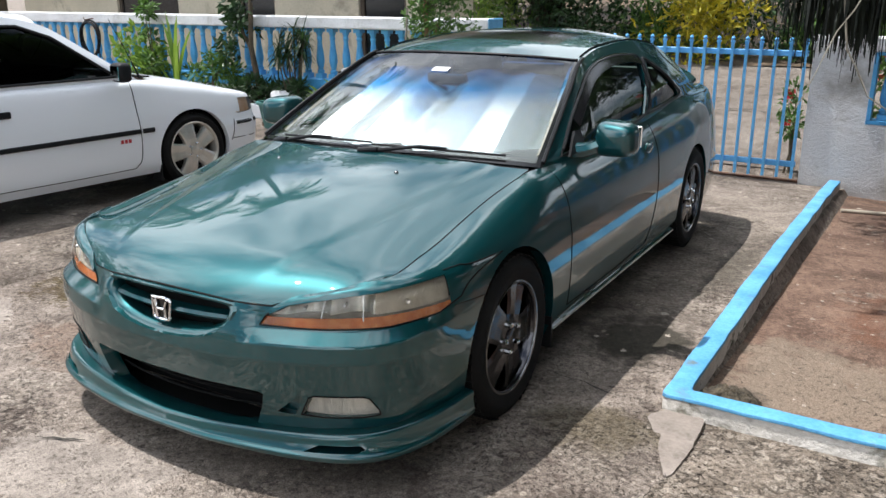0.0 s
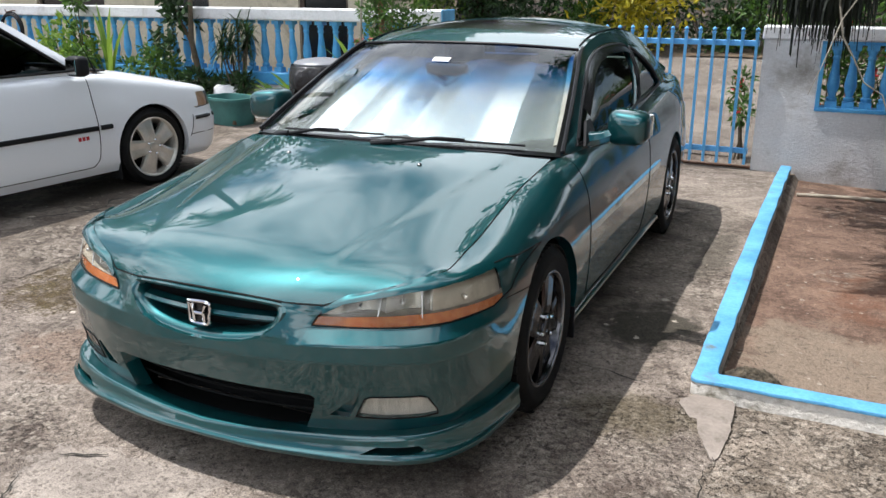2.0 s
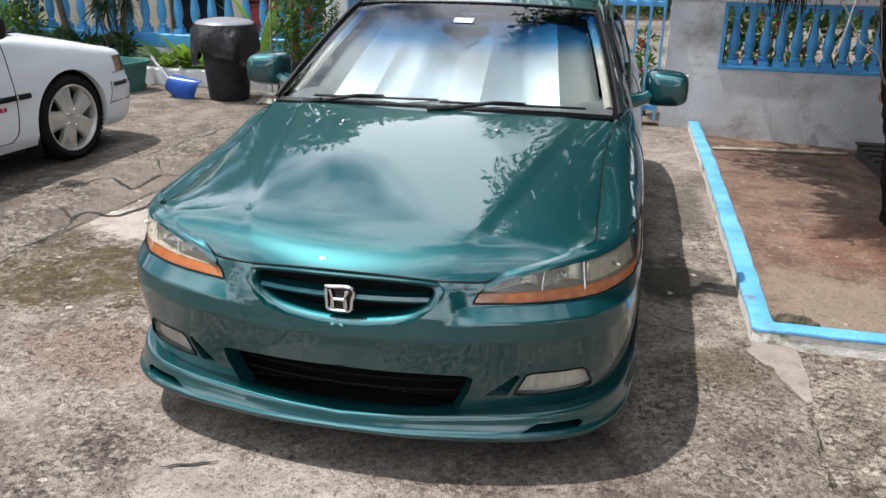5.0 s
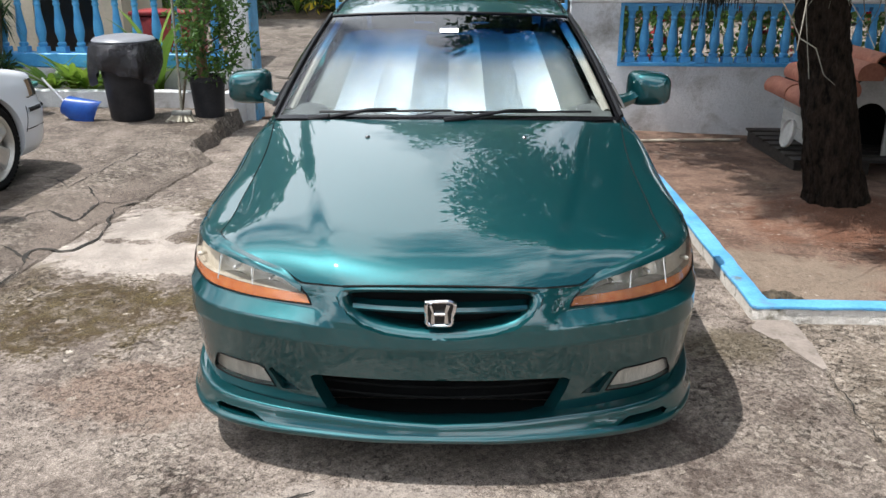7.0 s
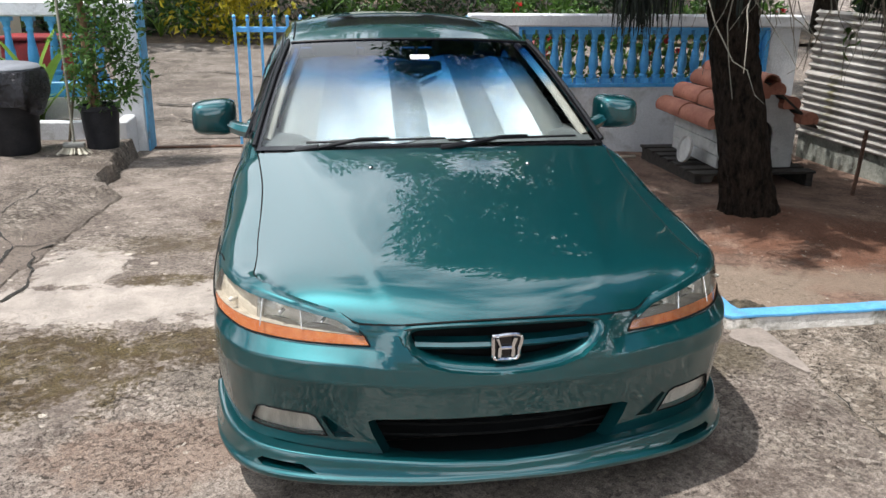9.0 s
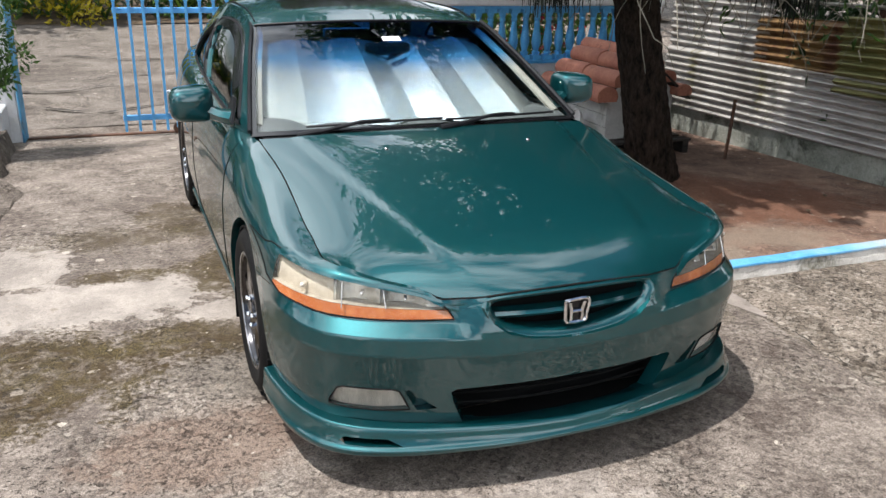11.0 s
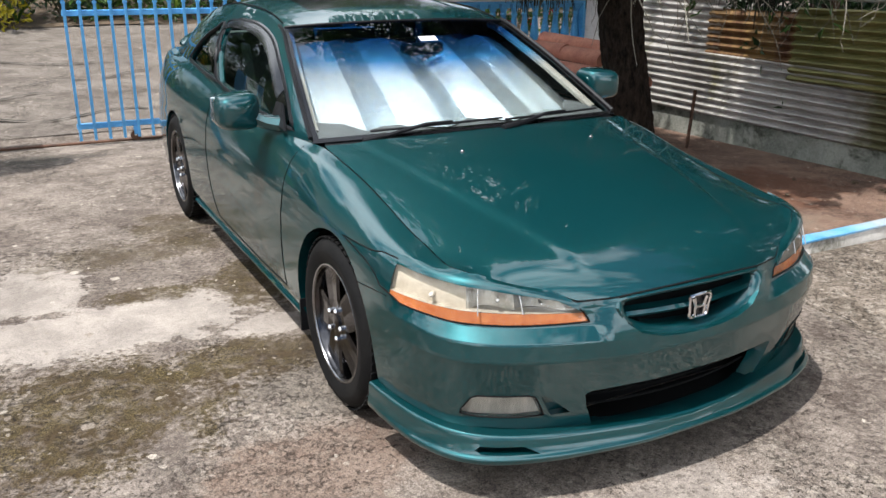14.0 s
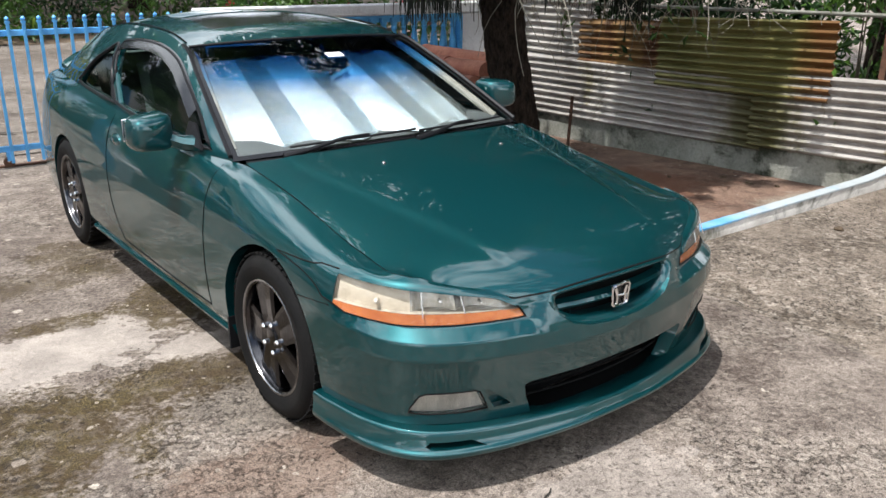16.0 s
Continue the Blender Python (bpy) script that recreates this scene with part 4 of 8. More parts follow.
def make_wheel(parent, m, radius, rim_r, width, rim_mat, side, spokes=5, broad=0.36):
    """A road wheel at the pose m whose outer face looks along +x (side 1) or -x (side -1)."""
    root = new("wheel")
    root.parent = parent
    root.matrix_local = m @ (pose(0, 0, 0, 0, 90, 0) if side > 0 else pose(0, 0, 0, 0, -90, 0))
    h = width / 2
    tyre = lathe([(rim_r * 0.98, -h * 0.8), (rim_r + 0.01, -h * 0.95), (lerp(rim_r, radius, 0.5), -h * 1.04), (radius - 0.02, -h * 0.92), (radius - 0.004, -h * 0.75), (radius, -h * 0.4), (radius, 0),
                  (radius, h * 0.4), (radius - 0.004, h * 0.75), (radius - 0.02, h * 0.92), (lerp(rim_r, radius, 0.55), h * 1.04), (lerp(rim_r, radius, 0.45), h * 1.035), (rim_r + 0.012, h * 0.97), (rim_r, h * 0.9), (rim_r * 0.98, h * 0.8)], 56)
    part("tyre", tyre, TYRE, root)
    tread = bmesh.new()
    for k in range(56):
        a = 2 * math.pi * k / 56
        for zc in (-0.55, 0.55):
            box_m = pose(0, 0, 0, 0, 0, math.degrees(a)) @ pose(radius + 0.0005, 0, zc * h, 0, 0, 0)
            bmesh.ops.create_cube(tread, size=1, matrix=box_m @ Matrix.Diagonal((0.006, radius * 0.075, h * 0.62, 1)))
    tagged(part("tread", tread, TYRE, root, smooth=False), kind="stuff")
    rim = lathe([(rim_r * 0.90, -h * 0.9), (rim_r * 0.86, -h * 0.2), (rim_r * 0.88, h * 0.5), (rim_r * 0.93, h * 0.72), (rim_r * 0.945, h * 0.86), (rim_r * 0.99, h * 0.93), (rim_r * 1.01, h * 0.90), (rim_r * 0.985, h * 0.8)], 48)
    part("rim", rim, rim_mat, root)
    part("rim_lip", lathe([(rim_r * 0.955, h * 0.86), (rim_r * 0.97, h * 0.935), (rim_r * 1.0, h * 0.95), (rim_r * 1.012, h * 0.93)], 56), RIM_LIP if rim_mat == RIM_DARK else rim_mat, root, "polished edge" if rim_mat == RIM_DARK else "")
    part("brake_disc", lathe([(0.02, h * 0.05), (rim_r * 0.66, h * 0.05), (rim_r * 0.66, -h * 0.1), (0.02, -h * 0.1)], 32), surface("brake iron", (0.006, 0.0055, 0.005), (0.018, 0.016, 0.015), 0.6, metal=0.3), root)
    part("brake_backing", lathe([(0.02, -h * 0.3), (rim_r * 0.86, -h * 0.3), (rim_r * 0.86, -h * 0.35), (0.02, -h * 0.35)], 32), DEEP_BLACK, root)
    sp = bmesh.new()
    r0, r1 = rim_r * 0.22, rim_r * 0.925
    secs = []
    for t, half, z, dep in ((0.0, 0.150, 0.80, 0.30), (0.25, 0.158, 0.83, 0.28), (0.6, 0.178, 0.80, 0.26), (0.85, 0.205, 0.76, 0.24), (1.0, 0.26, 0.74, 0.22)):
        r = lerp(r0, r1, t)
        w = half * rim_r * broad / 0.25
        secs.append([(r, -w, (z - 0.06) * h), (r, -w * 0.72, z * h), (r, 0, (z - 0.035) * h), (r, w * 0.72, z * h), (r, w, (z - 0.06) * h), (r, w, (z - dep - 0.1) * h), (r, -w, (z - dep - 0.1) * h)])
    vs = [[sp.verts.new(p) for p in s] for s in secs]
    for a, b in zip(vs, vs[1:]):
        for k in range(7):
            sp.faces.new((a[k], a[(k + 1) % 7], b[(k + 1) % 7], b[k]))
    sp.faces.new(vs[0])
    sp.faces.new(vs[-1][::-1])
    bmesh.ops.recalc_face_normals(sp, faces=sp.faces)
    me = bpy.data.meshes.new("spoke")
    sp.to_mesh(me)
    sp.free()
    me.materials.append(rim_mat)
    nut = bpy.data.meshes.new("lug_nut")
    nb = lathe([(0.011, 0), (0.011, 0.02), (0.007, 0.026), (0.001, 0.027)], 8)
    nb.to_mesh(nut)
    nb.free()
    nut.materials.append(CHROME)
    for k in range(spokes):
        a = 360 * k / spokes + 18
        s = new("spoke", me)
        s.parent = root
        s.matrix_local = pose(0, 0, 0, 0, 0, a)
        s = new("lug_nut", nut)
        s.parent = root
        ar = radians(a + 180 / spokes)
        s.location = (0.057 * math.cos(ar), 0.057 * math.sin(ar), h * 0.72)
    part("hub", lathe([(rim_r * 0.43, h * 0.45), (rim_r * 0.43, h * 0.72), (rim_r * 0.40, h * 0.79), (0.036, h * 0.80), (0.035, h * 0.86), (0.03, h * 0.88), (0.001, h * 0.885)], 30), rim_mat, root)
    return root

# ---- the green coupe ----
CAR = pose(-2.192, 2.618, 0.0, 0, 0, 1.25) @ pose(0, 0, 0, -0.75, 0, 0)
PLAN = [(0, -0.93), (0.2, -0.921), (0.4, -0.885), (0.55, -0.842), (0.68, -0.780), (0.77, -0.705), (0.835, -0.585), (0.870, -0.43), (0.886, -0.2), (0.892, 0.3), (0.893, 1.2), (0.890, 2.2),
        (0.882, 2.9), (0.855, 3.3), (0.78, 3.62), (0.58, 3.735), (0, 3.79)]
COLUMNS = [
    ((0, -0.93), [(0.165, -0.040), (0.23, -0.024), (0.33, -0.004), (0.42, 0.010), (0.446, 0.014), (0.50, 0.005), (0.52, 0.000), (0.55, -0.008), (0.60, -0.022), (0.626, -0.026), (0.638, -0.036)]),
    ((0.33, -0.900), [(0.165, -0.040), (0.23, -0.024), (0.33, -0.004), (0.42, 0.011), (0.447, 0.015), (0.50, 0.007), (0.52, 0.002), (0.545, -0.006), (0.58, -0.020), (0.600, -0.030), (0.610, -0.040)]),
    ((0.368, -0.893), [(0.165, -0.040), (0.23, -0.024), (0.33, -0.004), (0.425, 0.014), (0.450, 0.019), (0.507, 0.013), (0.524, -0.002), (0.546, -0.022), (0.575, -0.032), (0.592, -0.037), (0.602, -0.043)]),
    ((0.42, -0.880), [(0.165, -0.040), (0.23, -0.024), (0.33, -0.004), (0.428, 0.016), (0.453, 0.022), (0.512, 0.014), (0.528, -0.003), (0.549, -0.025), (0.582, -0.034), (0.599, -0.038), (0.609, -0.046)]),
    ((0.50, -0.858), [(0.165, -0.040), (0.23, -0.024), (0.33, -0.004), (0.430, 0.016), (0.455, 0.022), (0.514, 0.014), (0.530, -0.004), (0.552, -0.027), (0.605, -0.040), (0.634, -0.054), (0.648, -0.070)]),
    ((0.68, -0.780), [(0.175, -0.038), (0.235, -0.022), (0.33, -0.004), (0.432, 0.015), (0.457, 0.021), (0.516, 0.014), (0.532, -0.004), (0.553, -0.028), (0.625, -0.041), (0.672, -0.060), (0.685, -0.084)]),
    ((0.795, -0.668), [(0.19, -0.034), (0.24, -0.018), (0.33, -0.004), (0.436, 0.012), (0.460, 0.017), (0.521, 0.011), (0.538, -0.004), (0.560, -0.022), (0.638, -0.032), (0.683, -0.054), (0.692, -0.092)]),
    ((0.838, -0.573), [(0.19, -0.045), (0.24, -0.020), (0.34, -0.003), (0.43, 0.006), (0.468, 0.009), (0.532, 0.007), (0.550, -0.003), (0.572, -0.013), (0.650, -0.027), (0.696, -0.060), (0.705, -0.125)]),
    ((0.870, -0.43), [(0.19, -0.040), (0.25, -0.015), (0.34, -0.002), (0.44, 0.003), (0.47, 0.003), (0.53, 0.001), (0.55, -0.001), (0.60, -0.007), (0.672, -0.027), (0.712, -0.078), (0.722, -0.150)]),
    ((0.890, 0.0), [(0.19, -0.035), (0.26, -0.013), (0.36, -0.004), (0.47, 0.0), (0.57, -0.002), (0.67, -0.016), (0.745, -0.055), (0.785, -0.110), (0.797, -0.172)]),
    ((0.892, 0.40), [(0.19, -0.035), (0.26, -0.013), (0.36, -0.004), (0.47, 0.0), (0.58, -0.002), (0.70, -0.016), (0.795, -0.050), (0.850, -0.095), (0.874, -0.145)]),
    ((0.893, 0.75), [(0.19, -0.040), (0.26, -0.014), (0.36, -0.004), (0.48, 0.0), (0.59, -0.003), (0.69, -0.014), (0.78, -0.038), (0.848, -0.070), (0.878, -0.095)]),
    ((0.893, 1.8), [(0.19, -0.040), (0.26, -0.014), (0.36, -0.004), (0.48, 0.0), (0.60, -0.003), (0.71, -0.014), (0.81, -0.038), (0.885, -0.072), (0.918, -0.098)]),
    ((0.885, 2.65), [(0.19, -0.040), (0.26, -0.014), (0.36, -0.004), (0.48, 0.0), (0.61, -0.003), (0.74, -0.012), (0.85, -0.042), (0.935, -0.090), (0.970, -0.130)]),
    ((0.855, 3.3), [(0.19, -0.040), (0.26, -0.014), (0.36, -0.004), (0.48, 0.0), (0.62, -0.008), (0.75, -0.022), (0.86, -0.055), (0.945, -0.110), (0.972, -0.165)]),
    ((0.58, 3.735), [(0.19, -0.06), (0.26, -0.02), (0.36, 0.0), (0.48, 0.0), (0.62, -0.03), (0.75, -0.05), (0.86, -0.07), (0.945, -0.09), (0.967, -0.13)]),
    ((0, 3.79), [(0.19, -0.06), (0.26, -0.02), (0.36, 0.0), (0.48, 0.0), (0.62, -0.03), (0.75, -0.05), (0.86, -0.07), (0.945, -0.09), (0.967, -0.13)]),
]
HOOD_MID = [(-0.90, 0.640), (-0.86, 0.664), (-0.78, 0.695), (-0.6, 0.748), (-0.3, 0.822), (0.06, 0.884), (0.26, 0.908)]
# edge line of windscreen, roof and rear glass, by y
EDGE_X = [(0.46, 0.765), (0.75, 0.712), (1.0, 0.662), (1.25, 0.612), (1.6, 0.600), (2.0, 0.602), (2.4, 0.606), (2.8, 0.628), (3.25, 0.675)]
EDGE_Z = [(0.46, 0.878), (0.75, 1.030), (1.0, 1.155), (1.25, 1.262), (1.6, 1.318), (2.0, 1.330), (2.4, 1.298), (2.8, 1.195), (3.25, 0.995)]
HL = [(0.390, 0.557), (0.60, 0.557), (0.77, 0.561), (0.85, 0.572), (0.868, 0.598), (0.868, 0.676), (0.84, 0.694), (0.76, 0.690), (0.66, 0.677), (0.56, 0.657), (0.485, 0.637), (0.438, 0.614), (0.404, 0.584)]
LID = [(0.420, 0.592, 0.606), (0.48, 0.622, 0.648), (0.56, 0.640, 0.671), (0.66, 0.659, 0.690), (0.76, 0.673, 0.699), (0.84, 0.682, 0.703), (0.866, 0.672, 0.686)]
FOG = [(0.522, 0.262), (0.60, 0.257), (0.70, 0.259), (0.748, 0.266), (0.746, 0.285), (0.728, 0.330), (0.712, 0.338), (0.575, 0.338), (0.556, 0.330)]
SCOOP = [(0.440, 0.262), (0.500, 0.258), (0.540, 0.328), (0.528, 0.336)]
HOLLOW = [(0, 0.610), (0.14, 0.607), (0.252, 0.599), (0.272, 0.590), (0.266, 0.572), (0.246, 0.546), (0.20, 0.522), (0.13, 0.508), (0.06, 0.502), (0, 0.500)]
COLLAR = [(0, 0.632), (0.15, 0.629), (0.276, 0.619), (0.313, 0.606), (0.310, 0.574), (0.290, 0.532), (0.240, 0.496), (0.16, 0.475), (0.08, 0.467), (0, 0.464)]


def fit_bonnet(sh):
    """The height of the bonnet over the plan: one smooth dome through its middle line and the edges of the wings."""
    want = [(p[0], p[1], p[2], 1.0) for p in sh.top if p[1] < 0.40 and p[0] >= 0]
    want += [(0.0, y, curve(HOOD_MID, y), 1.5) for y in np.linspace(-0.885, 0.26, 60)]
    rim = [p for p in sh.top if p[1] < 0.40 and p[0] > 0.6]
    for y in np.linspace(-0.62, 0.37, 34):
        xe, ze = (np.interp(y, [p[1] for p in rim], [p[k] for p in rim]) for k in (0, 2))
        zc = curve(HOOD_MID, min(y, 0.26)) + 0.11 * max(0.0, y - 0.26)
        want += [(xe * q, y, zc + (ze - zc) * q**2.3, 0.7) for q in (0.25, 0.5, 0.7, 0.85)]

    def terms(x, y):
        v = y + 0.95 - 0.50 * x * x
        e = math.exp(-v / 0.06)
        return (1, v, v * v, v**3, e, x * x, x * x * v, x * x * v * v, x * x * e, x**4, x**4 * v, x**4 * v * v, x**4 * e)
    A = np.array([[w * q for q in terms(x, y)] for x, y, _, w in want])
    b = np.array([w * z for _, _, z, w in want])
    c = np.linalg.lstsq(A, b, rcond=None)[0]
    return lambda x, y: float(np.dot(c, terms(abs(x), y)))


def green_car():
    root = thing("car", CAR, "dark green metallic two-door coupe with sunshade behind the windscreen", "car")
    cols = []
    for at, c in COLUMNS:
        if len(c) == 9:
            c = [Vector(q) for q in c]
            c = c[:4] + [c[3].lerp(c[4], 0.3), c[4], c[4].lerp(c[5], 0.35)] + c[5:]
        cols.append((at, [tuple(q) for q in c]))
    sh = Shell(PLAN, cols, 220, 6, 8, (4, 5, 7))
    bonnet_z = fit_bonnet(sh)
    # the upper rows of the wings rise or fall to meet the bonnet
    for r in sh.rows:
        if r[-1][1] < 0.405:
            off = (bonnet_z(r[-1][0], r[-1][1]) - r[-1][2]) * max(0.0, min(1.0, (0.405 - r[-1][1]) / 0.15))
            for k in range(1, 7):
                r[-k][2] += off * (7 - k) / 6
    sh.top = np.array([r[-1] for r in sh.rows])
    body = sh.mesh()
    front = lambda c: c.y < -0.3
    # openings in the nose
    lens = cut_out(body, HL, "xz", lambda c: c.y < -0.445)
    fog = cut_out(body, FOG, "xz", front)
    scoop = cut_out(body, SCOOP, "xz", front)
    gr = [(0, 0.624), (0.15, 0.621), (0.268, 0.612), (0.300, 0.604), (0.297, 0.580), (0.278, 0.543), (0.235, 0.510), (0.16, 0.489), (0.08, 0.480), (0, 0.477), (-0.1, 0.477), (-0.1, 0.624)]
    cut_out(body, gr, "xz", front).free()
    intake = [(0, 0.338), (0.25, 0.337), (0.385, 0.332), (0.402, 0.322), (0.392, 0.282), (0.352, 0.190), (0.25, 0.178), (0, 0.174), (-0.1, 0.174), (-0.1, 0.338)]
    cut_out(body, intake, "xz", front).free()
    R = 0.362
    for yc, rr, zc in ((0.0, R, 0.300), (2.655, R - 0.006, 0.318)):
        circ = [(yc + rr * math.cos(a), zc + rr * math.sin(a)) for a in np.linspace(0, 2 * math.pi, 40, endpoint=False)]
        cut_out(body, circ, "yz", lambda c: c.x > 0.6).free()
        rim_of(body, lambda c: (-0.05, 0, 0), lambda c: c.x > 0.6 and abs(math.hypot(c.y - yc, c.z - zc) - rr) < 0.02)
    mouth = lambda c: c.y < -0.7 and 0.169 < c.z < 0.345 and 0.0 <= c.x < 0.41
    rim_of(body, lambda c: (-0.02 if c.x > 0.3 else 0, 0.05, 0.0), mouth)
    rim_of(body, lambda c: (-0.012 if c.x > 0.2 else 0, 0.035, 0.004 if c.z < 0.58 else -0.003), lambda c: c.y < -0.8 and 0.466 < c.z < 0.63 and c.x < 0.302)
    rim_of(body, lambda c: (0, 0.045, 0), lambda c: c.y < -0.4 and 0.553 < c.z < 0.70 and 0.38 < c.x < 0.87 and c.y < -0.44)
    rim_of(body, lambda c: (0, 0.03, 0), lambda c: c.y < -0.6 and 0.25 < c.z < 0.35 and 0.43 < c.x < 0.75)
    for q in (1, -1):
        part("bumper_scoop", copy_bm(scoop, q, (0, 0.030, 0)), GREEN, root)
    part("body", both_sides(body), GREEN, root, sharp=55)

    # bonnet
    hi = [i for i in range(len(sh.top)) if sh.top[i][1] < 0.405]
    edge = np.array([sh.top[i] for i in hi])
    k0 = int(np.argmin(abs(edge[:, 0] - 0.30)))
    edge = edge[k0:]
    run = np.r_[0, np.cumsum(np.linalg.norm(np.diff(edge, axis=0), axis=1))]
    edge = np.stack([np.interp(np.linspace(0, run[-1], 81), run, edge[:, q]) for q in range(3)], 1)
    mid = []
    for k in range(81):
        t = k / 80
        y = lerp(sh.top[0][1], 0.26, t**1.25)
        mid.append((0, y, 0))

    def crease(x, y, s):
        xr = curve([(-0.9, 0.30), (-0.75, 0.36), (-0.3, 0.47), (0.3, 0.60)], y)
        k = max(0.0, min(1.0, (xr - x) / 0.05 + 0.5))
        fade = max(0.0, min(1.0, (y + 0.86) / 0.18)) * (1 - s**8)
        return 0.006 * (k * k * (3 - 2 * k)) * fade - 0.002
    rows = cross_patch(mid, [(e[0] - 0.004, e[1], e[2] + 0.002) for e in edge], 40, 2.2, 2.0)
    for r in rows:
        for k, p in enumerate(r):
            p[2] = bonnet_z(p[0], p[1]) + 0.002 + crease(p[0], p[1], k / 40)
    hood = grid_bm(rows)
    part("bonnet", both_sides(hood), GREEN, root, sharp=60)
    line = [Vector(e) + Vector((0, 0, -0.0020)) for e in edge]
    for s in (1, -1):
        seam([(s * p.x, p.y, p.z) for p in line], root, 0.0024)
    seam([(x, -0.8955 + 0.03 * (x / 0.3) ** 2, 0.634 - 0.016 * (x / 0.3) ** 2) for x in np.linspace(-0.29, 0.29, 25)], root, 0.004)
    for x in (-0.308, 0.308):
        part("washer_jet", lathe([(0.009, 0), (0.009, 0.006), (0.005, 0.010), (0.001, 0.0105)], 10, m=pose(x, 0.06, bonnet_z(x, 0.06) + 0.004)), RIM_LIP, root)

    # cabin sides with their windows
    def edge_at(y):
        return np.array((curve(EDGE_X, y), y, curve(EDGE_Z, y)))
    belt = sh.top

    def belt_at(y):
        side = [p for p in belt if p[0] > 0.6]
        ys = [p[1] for p in side]
        return np.array((np.interp(y, ys, [p[0] for p in side]), y, np.interp(y, ys, [p[2] for p in side])))
    rows = []
    for y in spread(0.46, 3.25, 0.025):
        a, b = belt_at(y), edge_at(y)
        r = []
        for t in np.linspace(0, 1, 15):
            p = a * (1 - t) + b * t
            p[0] += 0.035 * math.sin(math.pi * t) * min(1.0, (y - 0.46) * 1.6) * min(1.0, (3.3 - y) * 1.2)
            r.append(p)
        rows.append(r)
    side = grid_bm(rows)
    door_win = [(0.63, 0.902), (1.79, 0.948), (1.93, 1.10), (1.99, 1.238), (1.80, 1.262), (1.50, 1.256), (1.25, 1.208), (1.00, 1.105), (0.80, 1.005)]
    quarter = [(1.845, 0.950), (2.57, 0.985), (2.50, 1.045), (2.32, 1.140), (2.16, 1.200), (2.045, 1.232), (1.985, 1.10)]
    gl = []
    for poly in (door_win, quarter):
        gl.append(cut_out(side, poly, "yz", lambda c: c.x > 0))
    rim_of(side, lambda c: (-0.03, 0, 0), lambda c: 0.9 < c.z < 1.27 and 0.62 < c.y < 2.58 and any(abs(c.z - np.interp(c.y, *zip(*sorted(p)))) < 0.6 for p in (door_win,)) and c.z - belt_at(c.y)[2] > 0.012 and edge_at(c.y)[2] - c.z > 0.012)
    part("cabin_frame", both_sides(side), GREEN, root, sharp=50)
    for s in (1, -1):
        for g, nm in zip(gl, ("door_glass", "quarter_glass")):
            part(nm, copy_bm(g, s, (-0.012, 0, 0)), TINT_GLASS, root).visible_shadow = False
        # black window surround
        for poly in (door_win, quarter):
            pts = []
            ring = spline(poly + poly[:1], 70)[:-1]
            for y, z in ring:
                a, b = belt_at(y), edge_at(y)
                t = (z - a[2]) / (b[2] - a[2])
                x = lerp(a[0], b[0], t) + 0.035 * math.sin(math.pi * t) * min(1.0, (y - 0.46) * 1.6) * min(1.0, (3.3 - y) * 1.2)
                pts.append((s * (x + 0.001), y, z))
            part("window_seal", tube(pts, 0.009, 6, closed=True), BLACK_TRIM, root)
        # smoked rain deflector over the door glass
        defl = []
        for y, z in spline([(0.86, 1.035), (1.05, 1.13), (1.25, 1.21), (1.5, 1.258), (1.8, 1.264), (1.97, 1.24)], 30):
            a, b = belt_at(y), edge_at(y)
            r = []
            for dz, dx in ((0.012, 0.004), (-0.014, 0.016), (-0.036, 0.020)):
                t = (z + dz - a[2]) / (b[2] - a[2])
                x = lerp(a[0], b[0], t) + 0.035 * math.sin(math.pi * max(0, min(1, t))) * min(1.0, (y - 0.46) * 1.6) + dx
                r.append((s * x, y, z + dz))
            defl.append(r)
        part("rain_deflector", thicken(grid_bm(defl), 0.003), BLACK_GLOSS, root, "smoked plastic")

    # windscreen, roof, rear glass, boot lid
    def band(ys, mids, n, power, zpow):
        E = [edge_at(y) for y in ys]
        C = [(0, m[0], m[1]) for m in mids]
        return cross_patch(C, E, n, power, zpow)
    n = 34
    ws_y = np.linspace(0.46, 1.25, n + 1)
    ws_mid = [(lerp(0.275, 1.13, t), lerp(0.912, 1.288, t) + 0.018 * math.sin(math.pi * t)) for t in np.linspace(0, 1, n + 1)]
    ws = band(ws_y, ws_mid, 32, 2.0, 2.2)
    inner = [r[:32] for r in ws[1:]]
    part("windscreen", both_sides(grid_bm(inner)), SCREEN_GLASS, root).visible_shadow = False
    brd = bmesh.new()
    grid_bm([r[31:] for r in ws], brd)
    grid_bm([r[:32] for r in ws[:2]], brd)
    bmesh.ops.remove_doubles(brd, verts=brd.verts, dist=0.0005)
    part("windscreen_surround", both_sides(brd), BLACK_GLOSS, root)
    for s in (1, -1):
        part("pillar_moulding", tube([(s * (p[0] + 0.004), p[1], p[2] + 0.006) for p in (edge_at(y) for y in np.linspace(0.48, 1.27, 20))], 0.010, 6), BLACK_TRIM, root)
        part("roof_channel", tube([(s * (p[0] - 0.02), p[1], p[2] + 0.008) for p in (edge_at(y) for y in np.linspace(1.30, 2.7, 30))], 0.004, 5), DEEP_BLACK, root)
    part("header_moulding", tube([(x, lerp(1.13, 1.25, (x / 0.612) ** 2), lerp(1.290, 1.264, abs(x / 0.612) ** 2.2)) for x in np.linspace(-0.60, 0.60, 31)], 0.007, 6), BLACK_TRIM, root)
    rf_y = np.linspace(1.25, 2.78, 40)
